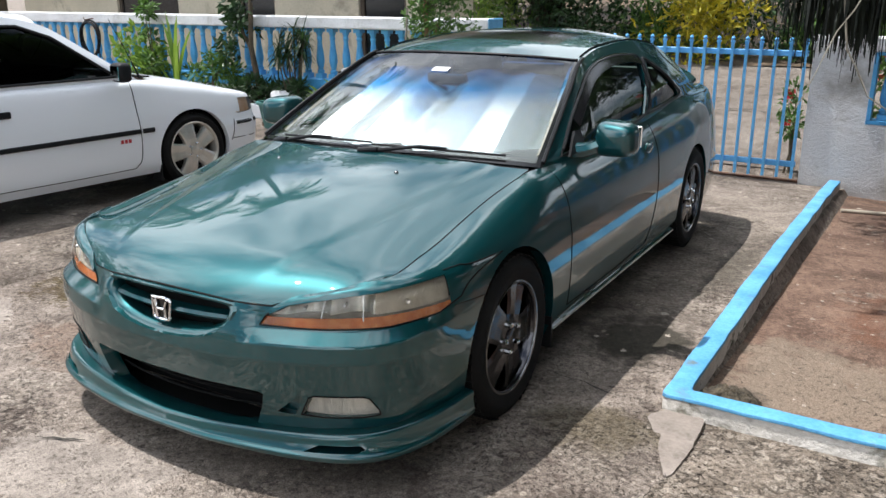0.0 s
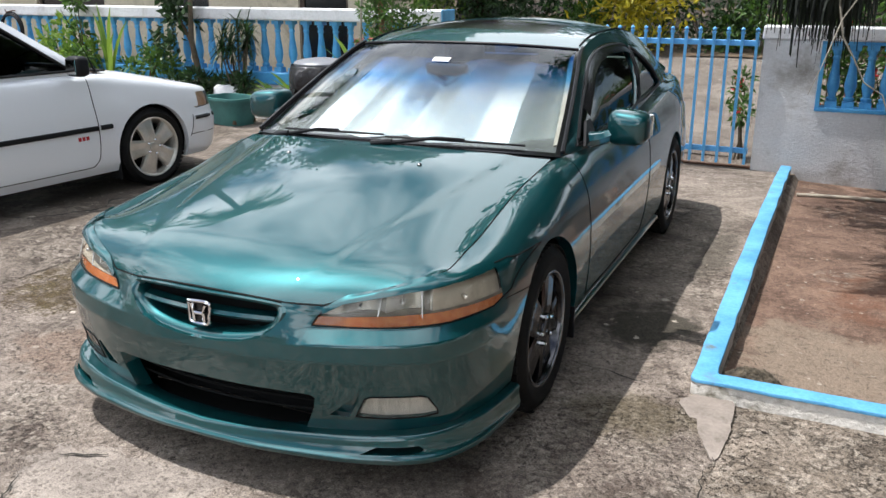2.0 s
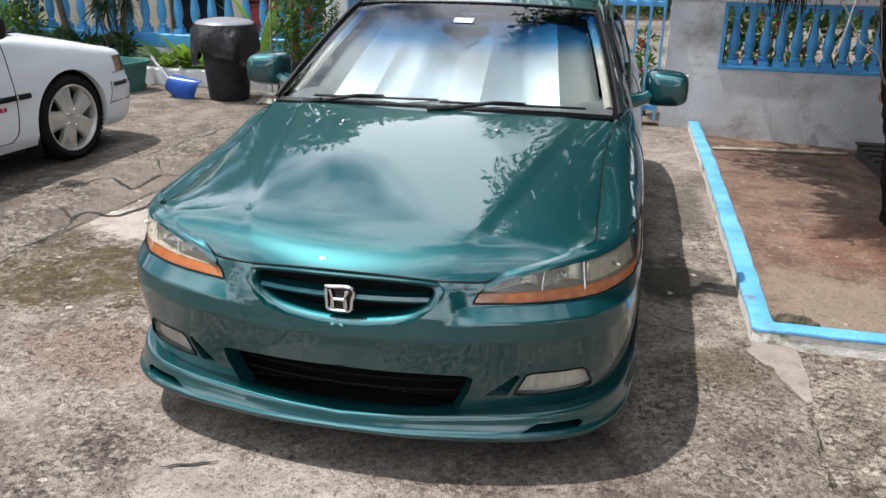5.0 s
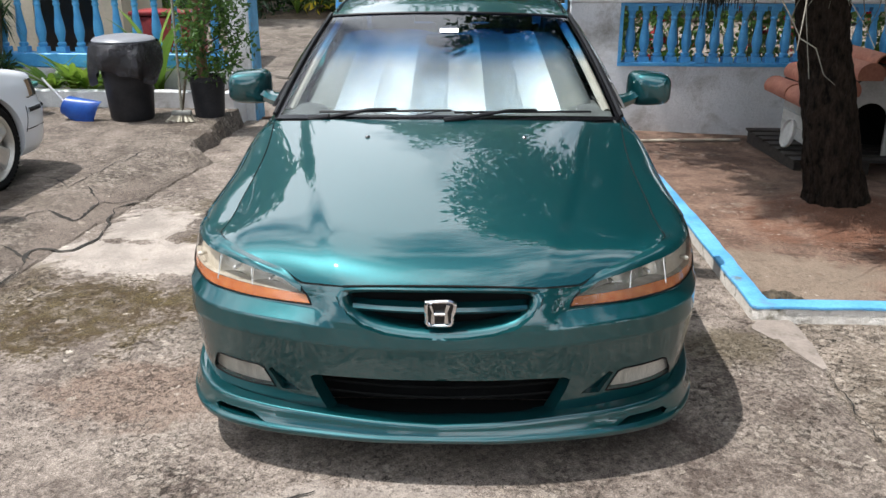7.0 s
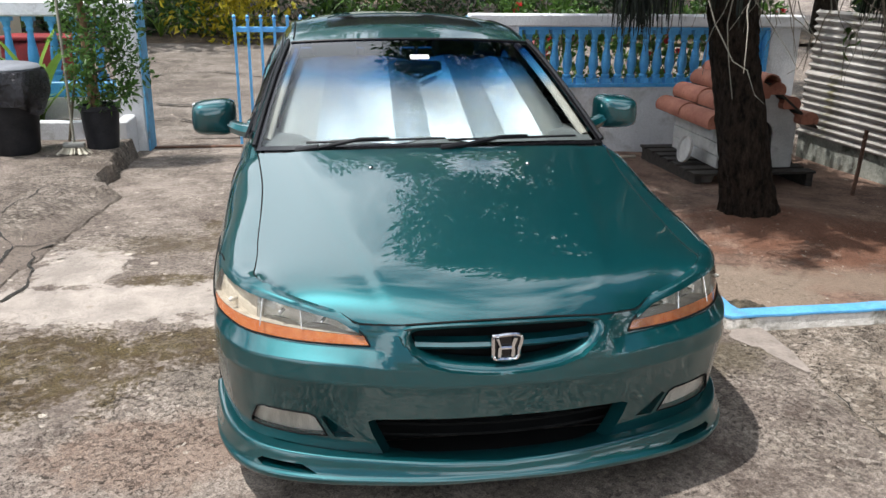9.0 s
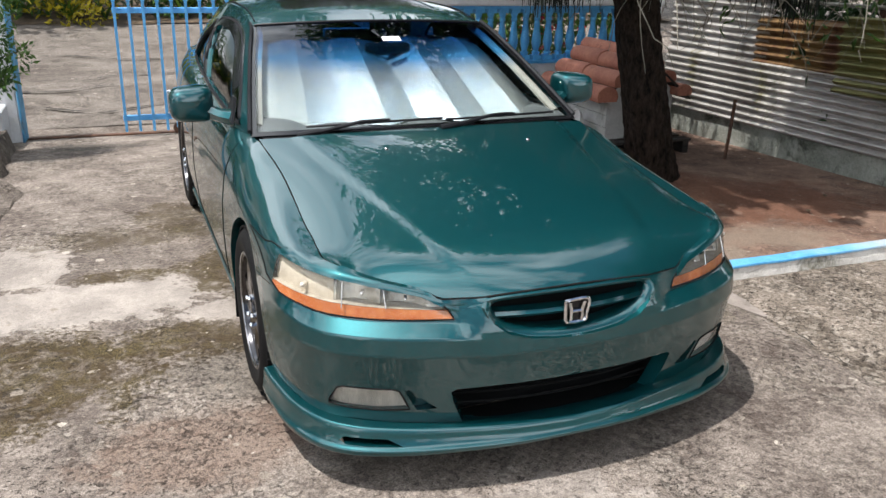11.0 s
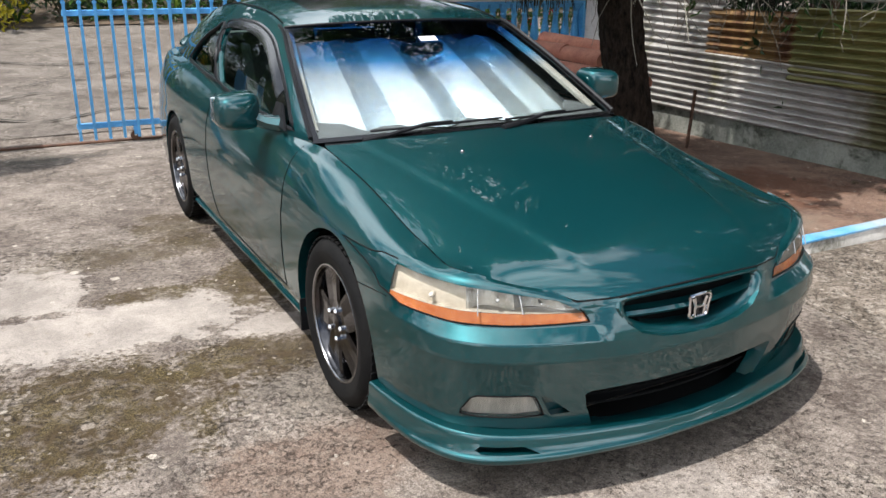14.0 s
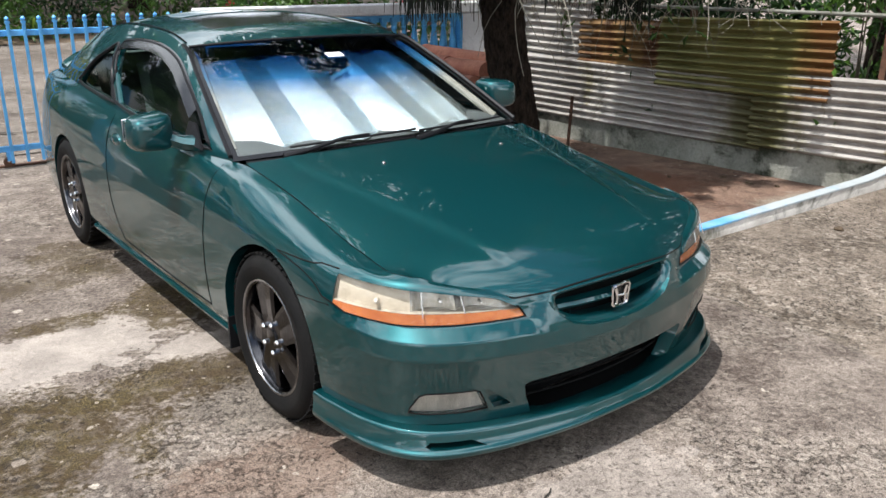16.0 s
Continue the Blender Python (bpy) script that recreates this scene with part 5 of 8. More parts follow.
    rf_mid = [(lerp(1.13, 2.80, t), curve([(1.13, 1.288), (1.35, 1.340), (1.7, 1.385), (2.1, 1.390), (2.5, 1.345), (2.80, 1.250)], lerp(1.13, 2.80, t))) for t in np.linspace(0, 1, 40)]
    roof = grid_bm(band(rf_y, rf_mid, 24, 2.0, 2.4))
    sun_poly = [(-0.05, 1.395), (0.39, 1.41), (0.415, 1.44), (0.40, 1.84), (0.375, 1.865), (-0.05, 1.88)]
    sunroof = cut_out(roof, sun_poly, "xy")
    rim_of(roof, lambda c: (0, 0, -0.02), lambda c: c.x < 0.42 and 1.38 < c.y < 1.89 and c.x > 0.001)
    part("roof", both_sides(roof), GREEN, root)
    part("sunroof", both_sides(copy_bm(sunroof, 1, (0, 0, -0.004))), BLACK_GLOSS, root, "dark glass sunroof")
    rg_y = np.linspace(2.78, 3.25, 14)
    rg_mid = [(lerp(2.80, 3.36, t), lerp(1.245, 1.0, t) + 0.012 * math.sin(math.pi * t)) for t in np.linspace(0, 1, 14)]
    part("rear_glass", both_sides(grid_bm(band(rg_y, rg_mid, 20, 2.0, 2.2))), TINT_GLASS, root).visible_shadow = False
    tail = [p for p in sh.top if p[1] > 3.24 and p[0] >= 0]
    tail = spline(tail, 16)
    boot = cross_patch([(0, lerp(3.36, 3.66, t), lerp(1.0, 0.967, t)) for t in np.linspace(0, 1, 17)], [(max(e[0], 0.3) , e[1], e[2]) for e in tail[:]], 16, 2.0, 2.0)
    part("boot_lid", both_sides(grid_bm(boot)), GREEN, root)
    wing = []
    for x in np.linspace(-0.64, 0.64, 33):
        k = abs(x) / 0.64
        yy, zz = 3.50 - 0.12 * k**2, 1.072 - 0.075 * max(0, (k - 0.7) / 0.3) ** 2
        wing.append([(x, yy - 0.09, zz - 0.012), (x, yy - 0.04, zz + 0.008), (x, yy + 0.03, zz + 0.014), (x, yy + 0.09, zz + 0.018), (x, yy + 0.09, zz - 0.004), (x, yy, zz - 0.014), (x, yy - 0.09, zz - 0.016)])
    part("rear_spoiler", grid_bm(wing), GREEN, root)

    # front lip
    lipsh = Shell([(0, -0.945), (0.2, -0.938), (0.4, -0.907), (0.55, -0.872), (0.69, -0.815), (0.785, -0.732), (0.85, -0.60), (0.882, -0.44), (0.892, -0.34)],
                  [((0, -0.945), [(0.126, -0.12), (0.129, -0.02), (0.135, 0.012), (0.146, 0.016), (0.155, 0.007), (0.170, 0.001), (0.183, -0.004), (0.189, -0.012), (0.189, -0.06)]),
                   ((0.69, -0.815), [(0.118, -0.12), (0.122, -0.02), (0.129, 0.012), (0.145, 0.016), (0.158, 0.004), (0.186, -0.007), (0.206, -0.013), (0.214, -0.021), (0.214, -0.06)]),
                   ((0.892, -0.34), [(0.130, -0.12), (0.134, -0.02), (0.142, 0.0), (0.158, 0.002), (0.170, 0.0), (0.20, -0.004), (0.222, -0.004), (0.230, -0.012), (0.230, -0.05)])], 90, 4)
    lip = lipsh.mesh()
    cut_out(lip, [(0.555, 0.157), (0.72, 0.159), (0.735, 0.170), (0.72, 0.182), (0.60, 0.180)], "xz").free()
    rim_of(lip, lambda c: (0, 0.04, 0), lambda c: 0.54 < c.x < 0.745 and 0.15 < c.z < 0.19)
    part("front_lip", both_sides(lip), GREEN, root)

    # nose insides; black boxes put in for the shade behind the openings
    part("radiator", boxed(-0.42, 0.42, -0.70, -0.62, 0.15, 0.36), DEEP_BLACK, root, smooth=False)
    part("intake_roof", boxed(-0.42, 0.42, -0.86, -0.703, 0.345, 0.36), DEEP_BLACK, root, smooth=False)
    part("intake_floor", boxed(-0.42, 0.42, -0.90, -0.703, 0.140, 0.148), DEEP_BLACK, root, smooth=False)
    for q in (1, -1):
        part("intake_side", boxed(min(q * 0.415, q * 0.43), max(q * 0.415, q * 0.43), -0.83, -0.703, 0.15, 0.343), DEEP_BLACK, root, smooth=False)
    part("grille_back", boxed(-0.285, 0.285, -0.835, -0.79, 0.48, 0.605), DEEP_BLACK, root, smooth=False)
    for k in range(3):
        z = 0.235 + 0.035 * k
        part("intake_bar", tube([(x, -0.845 + 0.05 * (x / 0.38) ** 2, z) for x in np.linspace(-0.37, 0.37, 15)], 0.004, 5), DEEP_BLACK, root)
    slat = []
    for x in np.linspace(-0.262, 0.262, 27):
        b = 0.032 * (x / 0.27) ** 2
        slat.append([(x, -0.872 + b, 0.574), (x, -0.900 + b, 0.566), (x, -0.908 + b, 0.556), (x, -0.900 + b, 0.546), (x, -0.872 + b, 0.541)])
    part("grille_slat", grid_bm(slat), GREEN, root)
    # body-coloured collar round the grille: a rounded lip between the outer and the inner outline
    ring_o = spline(COLLAR, 36)
    ring_i = spline(HOLLOW, 36)
    lipped = []
    for (xo, zo), (xi, zi) in zip(ring_o, ring_i):
        r = []
        for t, dy in ((0.0, 0.014), (0.06, -0.004), (0.25, -0.012), (0.5, -0.008), (0.75, 0.004), (0.93, 0.016), (1.0, 0.030), (1.0, 0.060)):
            x, z = lerp(xo, xi, t), lerp(zo, zi, t)
            top = max(0.0, min(1.0, (z - 0.585) / 0.02))
            r.append((x, -0.916 + 0.034 * (x / 0.3) ** 2 + dy * (1 - 0.5 * top) + 0.014 * top, z))
        lipped.append(r)
    part("grille_collar", both_sides(grid_bm(lipped)), GREEN, root)
    badge = bmesh.new()
    ring = [(0.040 * sx * k, -0.912, 0.552 + 0.037 * sz) for sx, sz, k in ((-1, 1, 1), (1, 1, 1), (1, -0.2, 0.96), (0.82, -0.95, 0.95), (-0.82, -0.95, 0.95), (-1, -0.2, 0.96))]
    ring = [tuple(p) for p in spline(ring + ring[:1], 36)[:-1]]
    tube(ring, 0.0055, 6, badge, closed=True)
    em = part("badge", badge, CHROME, root, "chrome badge on the grille")
    back = bmesh.new()
    back.faces.new([back.verts.new((p[0], -0.908, p[2])) for p in ring])
    part("badge_plate", back, BLACK_GLOSS, em)
    bars = bmesh.new()
    for s in (1, -1):
        tube([(s * 0.026, -0.914, 0.582), (s * 0.019, -0.916, 0.554), (s * 0.021, -0.914, 0.524)], [0.007, 0.005, 0.007], 6, bars)
    tube([(-0.018, -0.915, 0.552), (0.018, -0.915, 0.552)], 0.005, 6, bars)
    part("badge_shape", bars, CHROME, em)

    # lamps
    lid = bmesh.new()
    for q0, q1 in zip(LID, LID[1:]):
        src = grid_bm([r[42:] for r in sh.rows[:80]])
        piece = cut_out(src, [(q0[0], q0[1]), (q1[0], q1[1]), (q1[0], q1[2]), (q0[0], q0[2])], "xz", lambda c: c.y < -0.445)
        src.free()
        piece_me = bpy.data.meshes.new("eyelid")
        piece.to_mesh(piece_me)
        piece.free()
        lid.from_mesh(piece_me)
        bpy.data.meshes.remove(piece_me)
    bmesh.ops.remove_doubles(lid, verts=lid.verts, dist=0.0008)
    bmesh.ops.recalc_face_normals(lid, faces=lid.faces)
    lid.normal_update()
    flip = -1 if sum(f.normal.y for f in lid.faces) > 0 else 1
    for v in lid.verts:
        v.co += flip * v.normal * 0.007
    def on_nose(x, z):
        """The nose surface at the sideways place x and height z."""
        P = np.array([[np.interp(z, r[:, 2], r[:, q]) for q in (0, 1)] for r in sh.rows[:90]])
        return (x, float(np.interp(x, P[:, 0], P[:, 1])), z)
    lens_rim = []
    for p, q in zip(HL, HL[1:] + HL[:1]):
        for t in np.linspace(0, 1, 6, endpoint=False):
            lens_rim.append(on_nose(lerp(p[0], q[0], t), lerp(p[1], q[1], t)))
    fog_rim = []
    for p, q in zip(FOG, FOG[1:] + FOG[:1]):
        for t in np.linspace(0, 1, 4, endpoint=False):
            fog_rim.append(on_nose(lerp(p[0], q[0], t), lerp(p[1], q[1], t)))
    for s in (1, -1):
        lamp = part("headlamp", copy_bm(lens, s, (0, 0.004, 0)), LENS, root, "slightly yellowed clear lens")
        lamp.visible_shadow = False
        amb = copy_bm(lens, 1, (0, 0.009, 0))
        strip = cut_out(amb, [(0.37, 0.53), (0.89, 0.53), (0.89, 0.602), (0.37, 0.581)], "xz")
        part("amber_strip", copy_bm(strip, s, (0, -0.0035, 0)), AMBER, lamp, "amber indicator strip")
        strip.free()
        rest = copy_bm(amb)
        outer = cut_out(rest, [(0.742, 0.5), (0.90, 0.5), (0.90, 0.75), (0.718, 0.75)], "xz")
        bmesh.ops.subdivide_edges(rest, edges=rest.edges, cuts=1, use_grid_fill=True)
        for v in rest.verts:
            dish = max(max(0.0, 1 - ((v.co.x - cx) / wide) ** 2) for cx, wide in ((0.535, 0.068), (0.656, 0.060)))
            v.co.y += 0.045 * dish
        part("lamp_reflector", copy_bm(rest, s, (-0.008, 0.018, 0)), REFLECTOR, lamp)
        part("turn_reflector", copy_bm(outer, s, (-0.016, 0.008, 0)), IVORY, lamp)
        rim = bmesh.new()
        for e in [e for e in amb.edges if e.is_boundary]:
            a, b = (v.co for v in e.verts)
            rim.faces.new([rim.verts.new(q) for q in ((s * a.x, a.y, a.z), (s * b.x, b.y, b.z), (s * (b.x - 0.016), b.y + 0.05, b.z), (s * (a.x - 0.016), a.y + 0.05, a.z))])
        part("lamp_housing", rim, LAMP_INSIDE, lamp)
        for q in (rest, outer, amb):
            q.free()
        for cx, cy, cz, r, turn in ((0.525, -0.797, 0.616, 0.024, 20), (0.645, -0.745, 0.630, 0.030, 26)):
            at = pose(s * cx, cy, cz, 90, 0, s * turn)
            part("lamp_bulb", lathe([(r * 0.20, -0.022), (r * 0.22, 0.0), (r * 0.16, 0.005), (0.001, 0.007)], 14, m=at), REFLECTOR, lamp)
        part("lamp_rib", tube([(s * 0.583, -0.790, 0.590), (s * 0.586, -0.768, 0.650)], 0.0022, 8), REFLECTOR, lamp)
        part("lamp_rib", tube([(s * 0.706, -0.735, 0.588), (s * 0.694, -0.712, 0.668)], 0.002, 8), REFLECTOR, lamp)
        at = pose(s * 0.790, -0.606, 0.628, 90, 0, s * 46)
        part("turn_bulb", lathe([(0.007, -0.012), (0.008, 0.006), (0.005, 0.014), (0.001, 0.016)], 12, m=at), IVORY, lamp)
        part("lens_seal", tube([(s * v[0], v[1] - 0.001, v[2]) for v in lens_rim], 0.0028, 6, closed=True), DEEP_BLACK, lamp)
        f = part("fog_lamp", copy_bm(fog, s, (0, 0.006, 0)), LENS, root)
        f.visible_shadow = False
        part("fog_reflector", copy_bm(fog, s, (0, 0.026, 0)), FOG_CLEAR, f)
        part("fog_seal", tube([(s * p[0], p[1] - 0.001, p[2]) for p in fog_rim], 0.0026, 6, closed=True), DEEP_BLACK, f)
        # eyelid strip over the upper edge of the lamp
        part("eyelid", thicken(copy_bm(lid, s), 0.006 * flip), GREEN, root)
        # door shut lines
        def on_side(y, z):
            i = int(np.argmin([abs(r[22][1] - y) + (0 if r[22][0] > 0.5 else 9) for r in sh.rows]))
            r = sh.rows[i]
            return (s * (np.interp(z, r[:, 2], r[:, 0]) + 0.0006), y, z)
        seam([on_side(y, z) for y, z in spline([(0.50, 0.862), (0.515, 0.78), (0.53, 0.60), (0.535, 0.40), (0.53, 0.27)], 24)], root, 0.0022)
        seam([on_side(y, z) for y, z in spline([(1.80, 0.90), (1.815, 0.75), (1.80, 0.55), (1.74, 0.38), (1.66, 0.27)], 24)], root, 0.0022)
        seam([on_side(y, z) for y, z in spline([(0.53, 0.27), (1.0, 0.262), (1.66, 0.27)], 24)], root, 0.003)
        seam([on_side(y, z) for y, z in spline([(-0.44, 0.577), (-0.35, 0.570), (-0.25, 0.560)], 8)], root, 0.0016)
        part("sill", tube([(s * 0.862, y, 0.198) for y in np.linspace(0.40, 2.27, 12)], 0.013, 8), GREEN, root)
        h = bmesh.new()
        lathe([(0.001, 0.012), (0.03, 0.011), (0.05, 0.004), (0.056, -0.01)], 20, bm=h, m=pose(*on_side(1.68, 0.79)) @ Matrix.Diagonal((1, 1, 1, 1)) @ pose(0, 0, 0, 0, 90 * s, 0) @ Matrix.Diagonal((0.55, 1.35, 1, 1)))
        part("door_handle", h, GREEN, root)
        # door mirror
        mir = bmesh.new()
        secs = []
        for k, yy in ((0.95, 0.034), (1.0, 0.024), (1.0, 0.0), (0.985, -0.03), (0.95, -0.055), (0.88, -0.074), (0.76, -0.088), (0.55, -0.097), (0.25, -0.102)):
            sec = []
            for a in np.linspace(0, 2 * math.pi, 32, endpoint=False):
                ca, sa = math.cos(a), math.sin(a)
                px = abs(ca) ** 0.5 * math.copysign(1, ca)
                pz = abs(sa) ** 0.5 * math.copysign(1, sa)
                sec.append((s * (0.957 + 0.096 * k * px), 0.862 + yy - 0.018 * px * k, 0.962 + (0.078 - 0.006 * px) * k**0.8 * pz - 0.006 * (1 - k)))
            secs.append(sec)
        g = [[mir.verts.new(p) for p in sec] for sec in secs]
        for a, b in zip(g, g[1:]):
            for k in range(32):
                mir.faces.new((a[k], a[(k + 1) % 32], b[(k + 1) % 32], b[k]))
        mir.faces.new(g[0])
        mir.faces.new(g[-1][::-1])
        mo = part("door_mirror", mir, GREEN, root)
        part("mirror_glass", boxed(min(s * 0.885, s * 1.055), max(s * 0.885, s * 1.055), 0.884, 0.893, 0.925, 1.02, 0.004), CHROME, mo)
        arm = [[(s * x, y + dy, z + dz) for dy, dz in ((-0.045 * k, 0.0), (-0.03 * k, 0.022 * k), (0.0, 0.030 * k), (0.04 * k, 0.022 * k), (0.045 * k, -0.01 * k), (0.0, -0.030 * k), (-0.03 * k, -0.022 * k), (-0.045 * k, 0.0))]
               for x, y, z, k in ((0.785, 0.775, 0.905, 1.25), (0.82, 0.79, 0.908, 1.15), (0.855, 0.81, 0.915, 1.1), (0.885, 0.83, 0.928, 1.2), (0.92, 0.845, 0.945, 1.3))]
        part("mirror_arm", grid_bm(arm), GREEN, mo)
        patch = [[(s * 0.805, 0.66, 0.895), (s * 0.800, 0.86, 0.905)], [(s * 0.765, 0.80, 0.985), (s * 0.768, 0.86, 0.985)]]
        part("mirror_base", thicken(grid_bm(patch), 0.012), BLACK_TRIM, mo)
        # mud flap, wheel wells, wheels
        part("mud_flap", boxed(min(s * 0.76, s * 0.885), max(s * 0.76, s * 0.885), 0.355, 0.367, 0.13, 0.27), BLACK_TRIM, root)
        for yc, zc in ((0.0, 0.300), (2.655, 0.318)):
            well = bmesh.new()
            rr = 0.368
            arc = [(yc + rr * math.cos(a), zc + rr * math.sin(a)) for a in np.linspace(-0.35, math.pi + 0.35, 26)]
            grid_bm([[(s * 0.845, y, z), (s * 0.55, y, z)] for y, z in arc], well)
            f = well.faces.new([well.verts.new((s * 0.55, y, z)) for y, z in arc])
            part("wheel_well", well, DEEP_BLACK, root)
            make_wheel(root, pose(s * 0.786, yc, zc + 0.005), 0.322, 0.224, 0.195, RIM_DARK, s, broad=0.43)
    # wipers and cowl
    cowl = []
    for x in np.linspace(-0.72, 0.72, 37):
        k = (x / 0.745) ** 2
        cowl.append([(x, lerp(0.245, 0.37, k), lerp(0.893, 0.862, k)), (x, lerp(0.30, 0.45, k), lerp(0.905, 0.872, k)), (x, lerp(0.318, 0.475, k), lerp(0.922, 0.888, k))])
    part("cowl", grid_bm(cowl), BLACK_TRIM, root)
    def screen(x, lift=0.0, up=0.1):
        k = (x / 0.745) ** 2
        return (x, lerp(0.275 + up, 0.46 + up * 0.9, k), lerp(0.912 + up * 0.47, 0.878 + up * 0.47, k) + lift)
    for px, tip in ((0.02, 0.62), (-0.56, 0.02)):
        w = part("wiper", tube([screen(px, 0.014, -0.03), screen(lerp(px, tip, 0.4), 0.032, 0.012), screen(lerp(px, tip, 0.6), 0.030, 0.02)], [0.010, 0.007, 0.005], 8), BLACK_TRIM, root)
        part("wiper_blade", tube([screen(lerp(px, tip, t), 0.022, 0.012 + 0.012 * t) for t in np.linspace(0.02, 1.0, 16)], 0.0055, 6), BLACK_TRIM, w)
        part("wiper_pivot", tube([screen(px - 0.03, 0.018, -0.035), screen(px + 0.06, 0.022, -0.02)], [0.015, 0.013], 10), BLACK_TRIM, w)

    # cabin
    tub = bmesh.new()
    box(tub, -0.74, 0.74, 0.45, 3.2, 0.28, 0.34)
    box(tub, -0.78, -0.74, 0.45, 3.2, 0.28, 0.86)
    box(tub, 0.74, 0.78, 0.45, 3.2, 0.28, 0.86)
    box(tub, -0.74, 0.74, 0.33, 0.45, 0.28, 0.84)
    box(tub, -0.62, 0.62, 2.85, 3.3, 0.8, 0.86)
    part("cabin_floor", tub, INTERIOR, root, smooth=False)
    dash = []
    for x in np.linspace(-0.73, 0.73, 31):
        k = (x / 0.745) ** 2
        dash.append([(x, lerp(0.36, 0.50, k), 0.885), (x, 0.62, 0.912), (x, 0.85, 0.905), (x, 0.93, 0.86), (x, 0.95, 0.55)])
    part("dashboard", grid_bm(dash), INTERIOR, root)
    part("headliner", both_sides(grid_bm([[(x, y, curve(EDGE_Z, y) + 0.012 * (1 - x / 0.6)) for x in np.linspace(0, 0.56, 6)] for y in np.linspace(1.3, 2.7, 12)])), BEIGE, root)
    for s in (1, -1):
        part("pillar_trim", tube([(s * (p[0] - 0.035), p[1] + 0.02, p[2] - 0.03) for p in (edge_at(y) for y in np.linspace(0.55, 1.3, 12))], 0.019, 8), BEIGE, root)
        for y0, nm in ((1.35, "front_seat"), (2.15, "rear_seat")):
            seat = bmesh.new()
            box(seat, s * 0.36 - 0.25, s * 0.36 + 0.25, y0, y0 + 0.52, 0.42, 0.58, 0.05, 3)
            secs = [[(s * 0.36 + dx, y0 + 0.48 + 0.20 * t + dy, 0.52 + 0.60 * t) for dx, dy in ((-0.24, 0), (-0.20, -0.05), (0, -0.03), (0.20, -0.05), (0.24, 0), (0.2, 0.1), (-0.2, 0.1))] for t in (0, 0.3, 0.7, 1.0)]
            vs = [[seat.verts.new(p) for p in r] for r in secs]
            for a, b in zip(vs, vs[1:]):
                for k in range(7):
                    seat.faces.new((a[k], a[(k + 1) % 7], b[(k + 1) % 7], b[k]))
            seat.faces.new(vs[-1])
            st = part(nm, seat, SEAT_CLOTH, root)
            if y0 < 2:
                part("headrest", box(bmesh.new(), s * 0.36 - 0.13, s * 0.36 + 0.13, y0 + 0.66, y0 + 0.76, 1.12, 1.25, 0.04, 3), SEAT_CLOTH, st)
    part("steering_wheel", tube([(0.36 + 0.185 * math.cos(a), 1.0 + 0.07 * math.sin(a), 0.83 + 0.17 * math.sin(a)) for a in np.linspace(0, 2 * math.pi, 32, endpoint=False)], 0.015, 8, closed=True), INTERIOR, root)
    im = part("interior_mirror", box(bmesh.new(), -0.115, 0.115, 0.985, 1.015, 1.135, 1.195, 0.02, 3), BLACK_TRIM, root)
    part("mirror_stem", tube([(0, 1.02, 1.18), (0, 1.06, 1.255)], 0.010, 8), BLACK_TRIM, im)
    part("windscreen_sticker", grid_bm([[(-0.045, 0.916, 1.211), (0.045, 0.916, 1.211)], [(-0.045, 0.956, 1.228), (0.045, 0.956, 1.228)]]), STICKER, root)
    return root


IVORY = surface("ivory lamp plastic", rgb("c0b6a7"), rgb("ddd5c9"), 0.3, 25, 90, 0.5, metal=0.1)
LAMP_INSIDE = surface("grey lamp housing", rgb("9a9388"), rgb("c6bfb3"), 0.4, 25, 90, 0.2)
SCREEN_GLASS = glassy("windscreen with blue tint band", (0.93, 0.97, 0.96, 1))


def tint_band(m):
    n, l = m.node_tree.nodes, m.node_tree.links
    tr = [k for k in n if k.type == "BSDF_TRANSPARENT"][0]
    tc = n.new("ShaderNodeTexCoord")
    sep = n.new("ShaderNodeSeparateXYZ")
    l.new(tc.outputs["Object"], sep.inputs[0])
    k = calc(n, l, "MULTIPLY", calc(n, l, "SUBTRACT", sep.outputs[2], 1.08), 6.5)
    l.new(ramp(n, l, k, [(0.05, (0.93, 0.97, 0.96, 1)), (0.42, (0.12, 0.50, 0.93, 1)), (0.95, (0.01, 0.11, 0.42, 1))]), tr.inputs["Color"])


tint_band(SCREEN_GLASS)
SEAT_CLOTH = surface("grey green seat cloth", (0.10, 0.13, 0.13), (0.18, 0.22, 0.21), 0.9, 12, 160, 0.4)
STICKER = surface("white sticker", (0.7, 0.7, 0.7), (0.8, 0.8, 0.8), 0.6, relief=0.0)
green_coupe = green_car()


